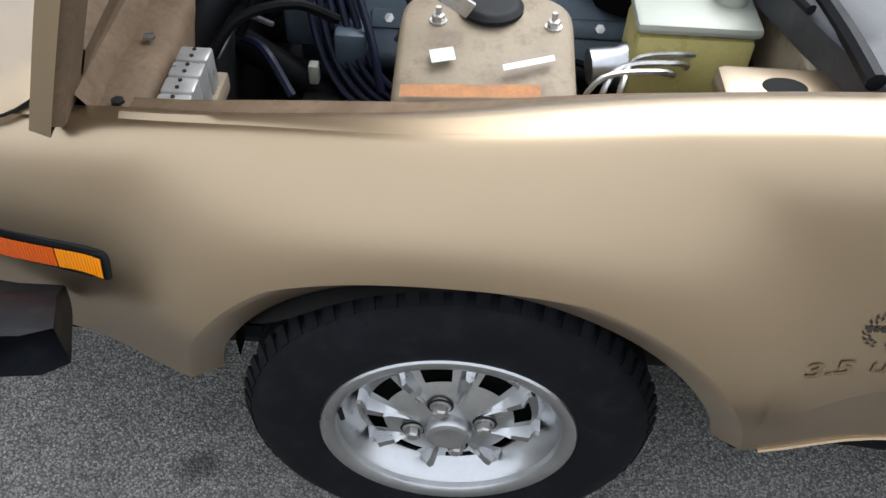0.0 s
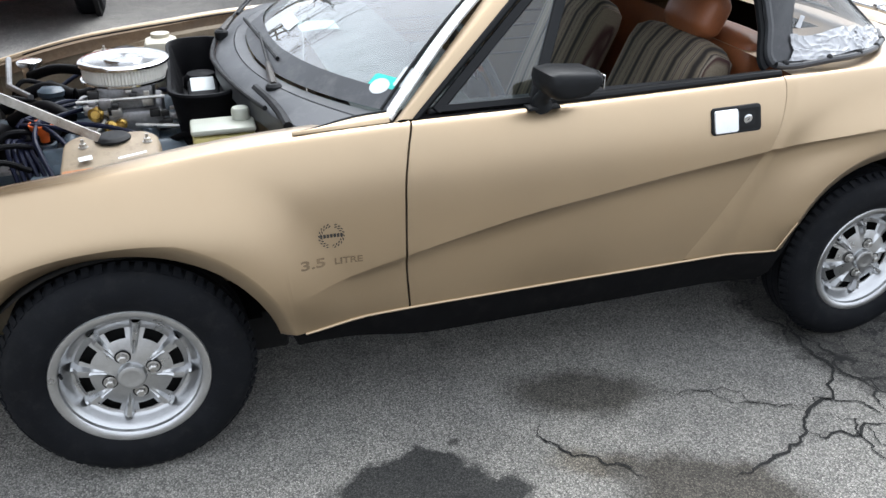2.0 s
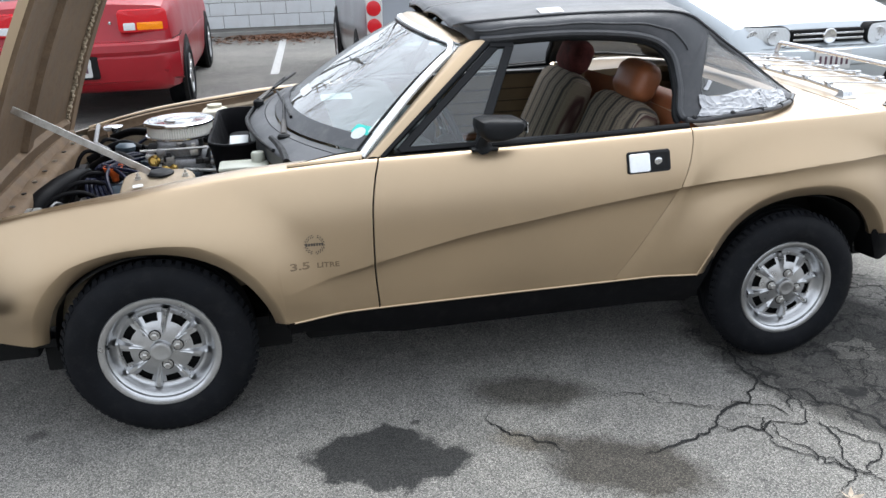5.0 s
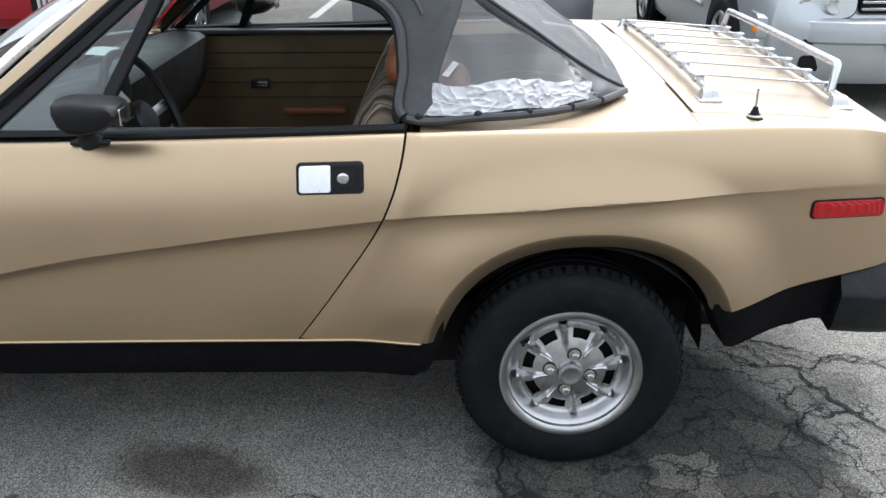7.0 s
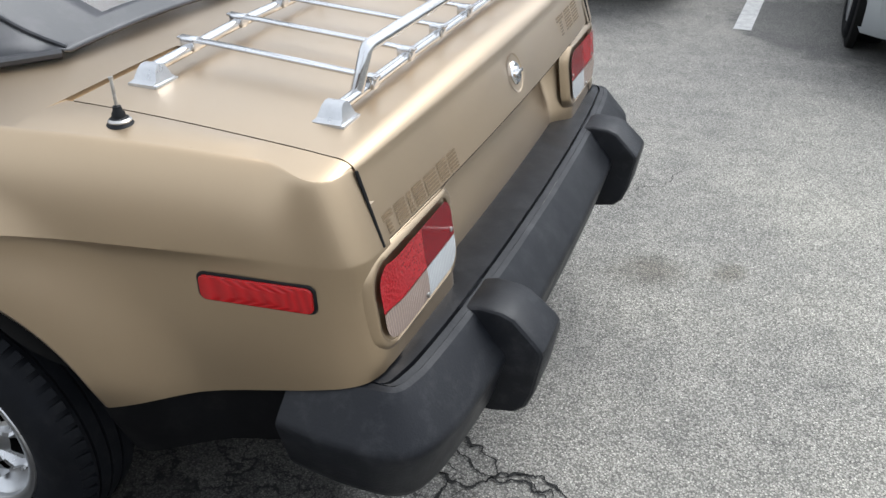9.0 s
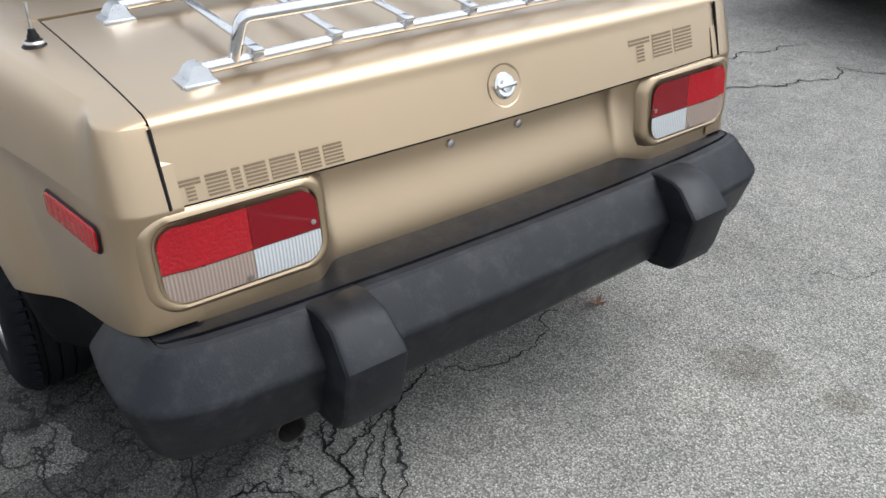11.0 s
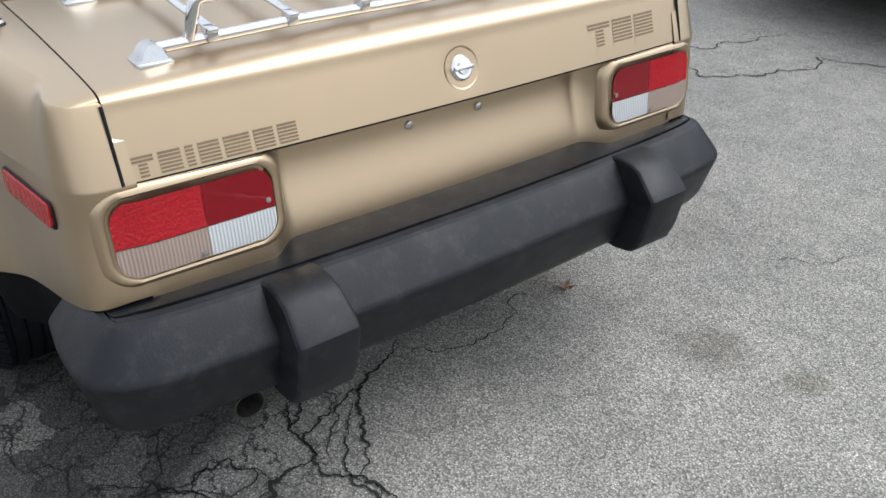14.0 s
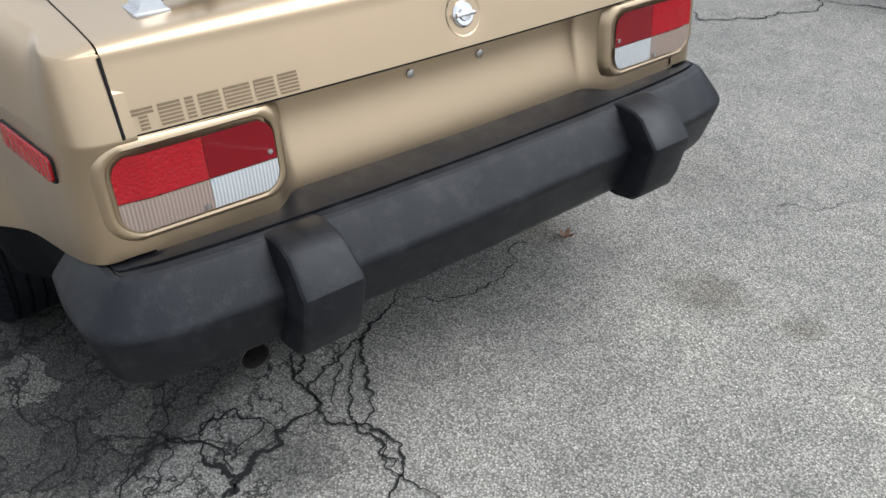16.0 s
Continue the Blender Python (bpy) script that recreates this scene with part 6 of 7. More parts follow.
# ---- ground ----
def asphalt_material():
    m, t, b = nodes_of("asphalt")
    L = t.links.new
    co = t.nodes.new("ShaderNodeTexCoord")
    P = co.outputs["Object"]
    wob = t.nodes.new("ShaderNodeTexNoise")
    wob.inputs["Scale"].default_value, wob.inputs["Detail"].default_value, wob.inputs["Roughness"].default_value = 7.0, 6.0, .65
    L(P, wob.inputs["Vector"])
    sub = t.nodes.new("ShaderNodeVectorMath")
    sub.operation = "SUBTRACT"
    L(wob.outputs["Color"], sub.inputs[0])
    sub.inputs[1].default_value = (.5, .5, .5)

    def warped(k):
        ma = t.nodes.new("ShaderNodeVectorMath")
        ma.operation = "MULTIPLY_ADD"
        L(sub.outputs[0], ma.inputs[0])
        ma.inputs[1].default_value = (k, k, 0)
        L(P, ma.inputs[2])
        return ma.outputs[0]

    def blob(x, y, rx, ry, turn, k, soft):
        """1 inside a ragged oval, 0 outside."""
        mp = t.nodes.new("ShaderNodeMapping")
        mp.vector_type = "TEXTURE"
        mp.inputs["Location"].default_value = (x, y, 0)
        mp.inputs["Rotation"].default_value = (0, 0, radians(turn))
        mp.inputs["Scale"].default_value = (rx, ry, 1)
        L(warped(k), mp.inputs[0])
        ln = t.nodes.new("ShaderNodeVectorMath")
        ln.operation = "LENGTH"
        L(mp.outputs[0], ln.inputs[0])
        return ramp(t, ln.outputs["Value"], [(max(0.0, 1 - soft), 1.0), (1.0, 0.0)]).outputs[0]

    # stones in the binder
    v1 = t.nodes.new("ShaderNodeTexVoronoi")
    v1.inputs["Scale"].default_value = 205
    L(P, v1.inputs["Vector"])
    bw = t.nodes.new("ShaderNodeSeparateColor")
    L(v1.outputs["Color"], bw.inputs[0])
    v2 = t.nodes.new("ShaderNodeTexVoronoi")
    v2.inputs["Scale"].default_value = 340
    L(P, v2.inputs["Vector"])
    bw2 = t.nodes.new("ShaderNodeSeparateColor")
    L(v2.outputs["Color"], bw2.inputs[0])
    stones = ramp(t, bw.outputs[0], [(0.0, (.11, .11, .108)), (.14, (.23, .23, .225)), (.5, (.305, .303, .295)), (.88, (.36, .356, .345)), (.985, (.50, .49, .47))]).outputs[0]
    fines = ramp(t, bw2.outputs[1], [(0.0, (.12, .12, .118)), (.3, (.24, .238, .232)), (.9, (.33, .326, .318))]).outputs[0]
    edge = ramp(t, v1.outputs["Distance"], [(.30, 0.0), (.62, 1.0)]).outputs[0]
    col = mixed(t, edge, stones, fines)
    pits = ramp(t, v1.outputs["Distance"], [(.36, 1.0), (.68, .50)]).outputs[0]
    col = mixed(t, 1.0, col, pits, "MULTIPLY")
    grit = noise_node(t, 330.0, 2.0, .7)
    col = mixed(t, 1.0, col, ramp(t, grit.outputs["Fac"], [(.34, .72), (.58, 1.10)]).outputs[0], "MULTIPLY")
    big = noise_node(t, 1.3, 6.0, .6)
    col = mixed(t, 1.0, col, ramp(t, big.outputs["Fac"], [(.3, (.86, .86, .87)), (.7, (1.2, 1.19, 1.16))]).outputs[0], "MULTIPLY")
    mid = noise_node(t, 9.0, 5.0, .65)
    col = mixed(t, 1.0, col, ramp(t, mid.outputs["Fac"], [(.30, (.82, .82, .81)), (.58, (1.08, 1.07, 1.05))]).outputs[0], "MULTIPLY")
    # darker, broken patch of older asphalt by the rear wheel
    patch = blob(2.42, -.02, .50, .80, 14, .24, .14)
    # a second darker area, between the grey and silver cars
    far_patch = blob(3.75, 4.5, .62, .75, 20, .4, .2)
    net = blob(2.72, .02, .50, .72, -10, .3, .4)
    cell = t.nodes.new("ShaderNodeTexVoronoi")
    cell.feature = "DISTANCE_TO_EDGE"
    cell.inputs["Scale"].default_value = 8.5
    L(warped(.26), cell.inputs["Vector"])
    lines = ramp(t, cell.outputs["Distance"], [(.010, 1.0), (.040, 0.0)]).outputs[0]
    cellc = t.nodes.new("ShaderNodeTexVoronoi")
    cellc.inputs["Scale"].default_value = 8.5
    L(warped(.26), cellc.inputs["Vector"])
    sepc = t.nodes.new("ShaderNodeSeparateColor")
    L(cellc.outputs["Color"], sepc.inputs[0])
    tone = ramp(t, sepc.outputs[0], [(.15, (.25, .25, .25)), (.86, (.32, .317, .31)), (.96, (.68, .67, .65))]).outputs[0]
    col = mixed(t, patch, col, mixed(t, 1.0, col, tone, "MULTIPLY"))
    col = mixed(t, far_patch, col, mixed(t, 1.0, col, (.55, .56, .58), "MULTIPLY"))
    lm = mixed(t, 1.0, mixed(t, 1.0, lines, mixed(t, 1.0, patch, net, "LIGHTEN"), "MULTIPLY"), ramp(t, mid.outputs["Fac"], [(.34, 0.0), (.46, .95)]).outputs[0], "MULTIPLY")
    col = mixed(t, lm, col, (.008, .008, .008))
    col = mixed(t, 1.0, col, (.83, .815, .785), "MULTIPLY")
    # oil and damp stains; also a broad lighter area past the tail, a darker one between parked cars
    for x, y, rx, ry, turn, k, soft, c in ((1.20, -.06, .27, .135, -14, .16, .45, (.33, .32, .30)), (.66, -.33, .27, .155, -20, .22, .16, (.17, .175, .18)), (1.36, -.54, .30, .17, -32, .26, .4, (.34, .32, .29)),
                                           (1.10, -.36, .16, .06, -28, .2, .6, (.62, .58, .52)), (3.03, .34, .17, .13, 20, .2, .8, (.55, .55, .55)), (3.20, 1.44, .15, .10, 30, .2, .8, (.62, .60, .57)), (3.42, 1.52, .07, .05, 30, .15, .8, (.66, .64, .60)), (2.62, 1.30, .20, .13, 0, .2, .8, (.70, .66, .60)),
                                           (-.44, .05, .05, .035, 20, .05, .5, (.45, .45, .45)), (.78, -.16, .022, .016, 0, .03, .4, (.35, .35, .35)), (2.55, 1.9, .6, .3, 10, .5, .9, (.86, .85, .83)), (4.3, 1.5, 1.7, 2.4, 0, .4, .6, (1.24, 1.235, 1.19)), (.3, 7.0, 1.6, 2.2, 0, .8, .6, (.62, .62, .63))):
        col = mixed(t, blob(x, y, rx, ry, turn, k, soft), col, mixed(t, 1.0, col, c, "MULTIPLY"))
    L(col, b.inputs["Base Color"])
    b.inputs["Roughness"].default_value = .85
    b.inputs["Specular IOR Level"].default_value = .35
    h = mixed(t, .35, ramp(t, v1.outputs["Distance"], [(0.0, 1.0), (.7, 0.0)]).outputs[0], ramp(t, v2.outputs["Distance"], [(0.0, 1.0), (.7, 0.0)]).outputs[0])
    h = mixed(t, lm, h, (-3.0, -3.0, -3.0))
    bump(t, b, h, .7, .0035)
    return m


ASPHALT = asphalt_material()
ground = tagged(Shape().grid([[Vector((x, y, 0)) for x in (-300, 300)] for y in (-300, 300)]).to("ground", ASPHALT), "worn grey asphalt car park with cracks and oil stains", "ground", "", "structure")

CRACK = surface("crack_dirt", (.007, .007, .0065), .95, 0, .4, 30, 200)
rnd = random.Random(11)


def jagged(pts):
    """Breaks a line again and again at its middles, each time by less."""
    k = .17
    while len(pts) < 9 or (pts[1] - pts[0]).length > .009 and len(pts) < 400:
        out = [pts[0]]
        for a, b in zip(pts, pts[1:]):
            d = b - a
            out += [a.lerp(b, rnd.uniform(.38, .62)) + Vector((-d.y, d.x, 0)) * rnd.gauss(0, k), b]
        pts, k = out, k * .93
    return pts


def crack(w, *pts):
    """A ragged dark crack of about the given width along a line on the ground."""
    line = jagged([Vector((x, y, 0)) for x, y in pts])
    ph = rnd.uniform(0, 50)
    left, right = [], []
    for i, p in enumerate(line):
        d = (line[min(i + 1, len(line) - 1)] - line[max(i - 1, 0)]).normalized()
        nrm = Vector((-d.y, d.x, 0))
        q = p
        k = w * .42 * (.35 + .9 * abs(noise.noise(Vector((i * .11, ph, 0)))) + rnd.uniform(0, .35)) * min(1, .25 + 4 * i / len(line), .25 + 4 * (len(line) - 1 - i) / len(line))
        left.append(q + nrm * k + Vector((0, 0, .004)))
        right.append(q - nrm * k * rnd.uniform(.6, 1.3) + Vector((0, 0, .004)))
    Shape().grid([left, right]).to("crack", CRACK, ground, "", 0)


crack(0.01, (1.03, -0.16), (1.03, -0.24), (1.09, -0.31), (1.17, -0.37), (1.21, -0.44))
crack(0.016, (1.43, -0.5), (1.51, -0.48), (1.59, -0.46), (1.71, -0.41), (1.775, -0.335), (1.97, -0.205), (1.99, -0.09), (2.0, 0.03), (2.03, 0.14))
crack(0.01, (1.73, -0.4), (1.74, -0.435), (1.9, -0.42), (2.01, -0.45), (2.06, -0.33), (2.03, -0.24), (1.985, -0.205))
crack(0.01, (1.9, -0.42), (1.89, -0.53), (1.93, -0.66), (2.03, -0.73), (2.11, -0.67), (2.08, -0.5), (2.01, -0.45))
crack(0.005, (1.45, -0.15), (1.59, -0.17), (1.71, -0.28), (1.775, -0.335))
crack(0.012, (2.03, -0.24), (2.11, -0.26), (2.18, -0.39), (2.16, -0.65), (2.13, -0.8))
crack(0.009, (2.62, 0.56), (2.73, 0.53), (2.83, 0.435), (2.94, 0.43), (3.02, 0.47), (3.15, 0.5), (3.22, 0.42), (3.33, 0.36))
crack(0.017, (2.94, 0.43), (2.945, 0.35), (2.97, 0.28), (3.0, 0.22), (3.03, 0.17), (3.06, 0.06))
crack(0.011, (2.7, 0.81), (2.755, 0.75), (2.79, 0.665), (2.8, 0.64), (2.89, 0.59), (2.95, 0.55), (3.02, 0.47))
crack(0.006, (2.75, 0.76), (2.81, 0.87), (2.83, 1.01), (2.815, 1.08), (2.74, 1.17), (2.7, 1.3))
crack(0.01, (2.8, 0.65), (2.82, 0.58), (2.835, 0.51), (2.86, 0.455), (2.94, 0.43))
crack(0.012, (2.75, 0.52), (2.8, 0.47), (2.83, 0.435))
crack(0.009, (3.0, 0.22), (2.955, 0.215), (2.88, 0.2), (2.83, 0.15), (2.83, 0.1), (2.9, 0.02), (2.93, -0.1))
crack(0.007, (2.83, 0.15), (2.8, 0.14), (2.72, 0.18), (2.6, 0.15))
crack(0.006, (2.83, 0.3), (2.84, 0.22), (2.83, 0.15))
crack(0.006, (2.66, 0.56), (2.79, 0.58), (2.87, 0.54), (2.94, 0.43))
crack(0.004, (2.94, 0.44), (3.09, 0.51), (3.23, 0.48), (3.36, 0.52))
crack(0.006, (2.88, 0.32), (2.96, 0.23))
crack(0.012, (1.64, 3.2), (1.93, 3.13), (2.07, 3.45), (2.22, 3.93), (2.5, 4.3))
crack(0.012, (1.45, 3.3), (1.64, 3.46), (1.71, 3.8), (1.75, 4.1))
crack(0.004, (3.05, 1.95), (3.15, 2.05), (3.2, 2.2))
crack(0.009, (2.88, 0.20), (2.83, 0.22), (2.83, 0.29), (2.94, 0.32))
crack(0.008, (2.88, 0.20), (2.80, 0.14), (2.82, 0.11), (2.86, 0.05), (2.90, 0.01))
crack(0.016, (2.88, 0.20), (2.95, 0.20), (3.00, 0.21), (3.03, 0.20), (3.03, 0.18))
crack(0.006, (2.82, -0.10), (2.75, -0.01), (2.63, -0.01), (2.62, -0.06), (2.50, -0.05), (2.43, -0.05))
crack(0.005, (2.63, -0.01), (2.58, 0.06), (2.52, 0.13))
crack(0.006, (2.75, -0.01), (2.75, 0.06), (2.80, 0.14))
crack(0.005, (2.83, 0.19), (2.88, 0.11), (2.96, 0.05))
crack(0.008, (2.75, -0.02), (2.78, -0.08), (2.82, -0.13))
crack(0.007, (2.82, 0.60), (2.91, 0.54), (2.99, 0.48), (3.09, 0.49), (3.19, 0.46))
crack(0.01, (2.00, 0.04), (2.02, -0.15), (2.02, -0.32), (2.00, -0.39))
crack(0.008, (1.81, -0.30), (1.95, -0.33), (1.98, -0.40))
crack(0.009, (1.81, -0.36), (1.85, -0.48), (1.89, -0.60), (2.00, -0.72), (2.06, -0.79))
crack(0.005, (1.41, -0.10), (1.57, -0.17), (1.70, -0.27), (1.81, -0.30))
crack(0.008, (2.04, -0.41), (2.05, -0.55), (2.00, -0.69), (1.88, -0.79))
crack(0.005, (2.43, 0.06), (2.37, -0.12), (2.34, -0.29), (2.41, -0.40))
crack(0.005, (2.60, 0.07), (2.48, -0.12), (2.36, -0.30), (2.26, -0.46))
crack(0.005, (2.36, 0.05), (2.34, -0.20), (2.29, -0.47), (2.32, -0.59))

# painted bay lines
LINE = surface("worn_white_paint", (.42, .42, .41), .8, 0, .2, 14, 90, .001, .3, 0, .1, (.25, .25, .25), .85)
for k, (x0, y0, x1, y1) in enumerate(((.36, 7.4, .52, 11.0), (3.25, 4.25, 3.34, 6.6))):
    pts = [Vector((x0 - .05, y0, .004)), Vector((x0 + .05, y0, .004)), Vector((x1 + .05, y1, .004)), Vector((x1 - .05, y1, .004))]
    tagged(Shape().add(pts, [(0, 1, 2, 3)]).to("bay_line", LINE, None, "", 0), "worn white painted parking bay line on asphalt", "road marking", "bay lines", "structure")

# ---- white block wall with its footing, pipe and leaves ----
WALLY = 11.6
WHITE_WALL = surface("white_painted_block", (.56, .58, .59), .75, 0, .06, 3, 60, .001, .3, 0, .1, (.45, .44, .42), .35)
FOOT = surface("stained_concrete", (.22, .215, .20), .9, 0, .2, 5, 80, .002)
wall = tagged(Shape().box((-14, WALLY + .02, -.3), (14, WALLY + .3, 2.0)).to("wall_north", FOOT), "white painted concrete block wall", "wall", "", "structure")
bm_block = Shape().box((.004, -.012, .004), (.396, .02, .196), .004, None, 1)
blk = bpy.data.meshes.new("block")
blk.from_pydata(bm_block.v, [], bm_block.f)
blk.materials.append(WHITE_WALL)
for r in range(6):
    for c in range(26):
        o = new("block", blk)
        o.parent = wall
        o.location = (-3.2 + c * .4 - (.2 if r % 2 else 0), WALLY + .014, .12 + r * .2)
blk2 = bpy.data.meshes.new("upper_wall_face")
big = Shape().box((-14, -.012, 1.32), (14, .02, 2.0)).box((-14, -.012, .12), (-3.4, .02, 1.32)).box((7.2, -.012, .12), (14, .02, 1.32))
blk2.from_pydata(big.v, [], big.f)
blk2.materials.append(WHITE_WALL)
o = new("wall_face", blk2)
o.parent = wall
o.location = (0, WALLY + .014, 0)
tagged(Shape().box((-14, WALLY - .10, -.1), (14, WALLY + .03, .07), .01).to("wall_footing", FOOT), "stained concrete footing along the wall", "footing", "", "structure")
pipe = tagged(Shape().tube([(4.05, WALLY - .08, 1.95), (4.05, WALLY - .08, .42), (4.05, WALLY - .14, .34), (4.05, WALLY - .24, .28)], .045, 16, False).to("downpipe", WHITE_PL), "white plastic downpipe fixed to the block wall", "pipe")
for z in (1.0, 1.7):
    Shape().box((3.98, WALLY - .05, z), (4.12, WALLY + .0, z + .04), .005).to("pipe_clip", WHITE_PL, pipe)
LEAF = surface("dead_leaf", (.16, .075, .04), .85, 0, .45, 4, 60)
rnd = random.Random(8)
s = Shape()
for k in range(2600):
    if k < 1500:
        x, y = rnd.gauss(.55, .55), WALLY - .25 - abs(rnd.gauss(0, .42))
    else:
        x, y = rnd.uniform(3.0, 7.0), WALLY - .12 - abs(rnd.gauss(0, .25))
    a, r, zz = rnd.uniform(0, 6.28), rnd.uniform(.018, .045), rnd.uniform(.006, .035)
    c, sn = math.cos(a) * r, math.sin(a) * r
    s.add([(x - c, y - sn, zz), (x + sn * .6, y - c * .6, zz + rnd.uniform(0, .02)), (x + c, y + sn, zz), (x - sn * .6, y + c * .6, zz + rnd.uniform(0, .02))], [(0, 1, 2, 3)])
tagged(s.to("dead_leaves", LEAF, None, "", 0), "drift of brown dead leaves along the wall", "leaves", "", "stuff")


def loose_leaf(x, y, k, mat, label):
    s = Shape()
    for i in range(5):
        a = i * 1.25 + x
        s.add([(x + k * .018 * math.cos(a), y + k * .018 * math.sin(a), .008), (x + k * .03 * math.cos(a + .4), y + k * .03 * math.sin(a + .4), .02), (x + k * .012 * math.cos(a + .9), y + k * .012 * math.sin(a + .9), .010), (x, y, .006)], [(0, 1, 2, 3)])
    tagged(s.to("dry_leaf", mat, None, "", 0), label, "leaf", "loose leaves")


PALE_LEAF = surface("bleached_leaf", (.45, .37, .28), .85, 0, .3, 20, 80)
loose_leaf(2.79, 1.33, 1.0, LEAF, "single curled brown leaf on the asphalt")
loose_leaf(1.90, -.82, 1.2, PALE_LEAF, "torn bleached leaf on the cracked asphalt")


# ---- added unseen wall behind the camera and bare trees that the glass mirrors ----
# invented low wall, never in view; it cuts low sky light and dulls reflections
UNSEEN_WALL = surface("unseen_wall_dark", (.085, .06, .05), .85, 0, .25, 8, 60, .002)
tagged(Shape().box((-22, -12.4, -.2), (14, -12.0, 1.3)).to("unseen_wall_south", UNSEEN_WALL), "added low dark wall behind the camera, out of view", "wall", "", "structure")
BARK = surface("bare_bark", (.060, .050, .042), .9, 0, .3, 6, 60, .003)


def bare_tree(x, y, h, seed):
    rnd = random.Random(seed)
    trunk, limbs = Shape(), Shape()

    def grow(p, d, length, r, depth):
        n = 5
        pts, rs = [p], [r]
        for i in range(n):
            d = (d + Vector((rnd.gauss(0, .16), rnd.gauss(0, .16), rnd.gauss(.03, .10)))).normalized()
            p = p + d * length / n
            pts.append(p)
            rs.append(max(.006, r * (1 - .45 * (i + 1) / n)))
        (trunk if depth == 0 else limbs).tube(pts, rs, 8 if depth < 2 else 4)
        if depth < 4:
            for k in range(4 if depth == 0 else 3):
                q = pts[rnd.randint(2, n)]
                e = (d + Vector((rnd.gauss(0, .55), rnd.gauss(0, .55), rnd.gauss(.05, .3)))).normalized()
                grow(q, e, length * rnd.uniform(.55, .8), rs[-1] * rnd.uniform(.55, .85), depth + 1)

    grow(Vector((x, y, -.1)), Vector((0, 0, 1)), h * .38, h * .016, 0)
    tree = tagged(trunk.to("bare_tree", BARK, None, "", 60), "tall bare tree with forked branches in winter", "tree", "bare trees")
    limbs.to("branches", BARK, tree, "", 60)


for k, (x, y, h) in enumerate(((-5.5, 4.2, 12.0), (-6.5, 8.8, 13.0), (-2.6, 14.5, 12.0), (1.4, 15.5, 11.0), (4.6, 14.6, 10.0), (2.6, -13.5, 12.0), (-4.6, 13.0, 12.5), (-.8, 13.0, 10.5), (2.9, 13.2, 11.5), (6.8, 14.2, 11.0), (-8.5, 11.5, 12.0), (-2.0, -14.5, 11.0), (6.0, -14.0, 12.0))):
    bare_tree(x, y, h, 40 + k)


# ---- parked cars ----
RED_PAINT = surface("red_car_paint", (.27, .004, .011), .36, 0, .08, 2, 300, 0, .35, .25, .05, (.33, .010, .016), .2)
SILVER_PAINT = surface("silver_car_paint", (.40, .43, .45), .34, .55, .05, 2, 300, 0, .5, .6, .05)
GREY_PAINT = surface("grey_car_paint", (.17, .18, .195), .32, .5, .06, 2, 300, 0, .5, .6, .05)
PLATE = surface("plate_white", (.50, .50, .49), .4, 0, .04, 20, 200)
REFLECTOR = surface("dull_reflector", (.50, .51, .52), .3, .6, .1, 30, 150)
PLATE_INK = surface("plate_ink", (.10, .05, .07), .5, 0, .1, 20, 200)
DARK_GLASS = surface("dark_car_glass", (.03, .036, .04), .06, 0, .1, 3, 100, 0, .6)
LAMP_GLASS = lens_mat("clear_headlamp", (.62, .64, .65), 30, .08, "X")
RED_LENS = lens_mat("bright_red_lens", (.55, .012, .02), 40, .15, "X")


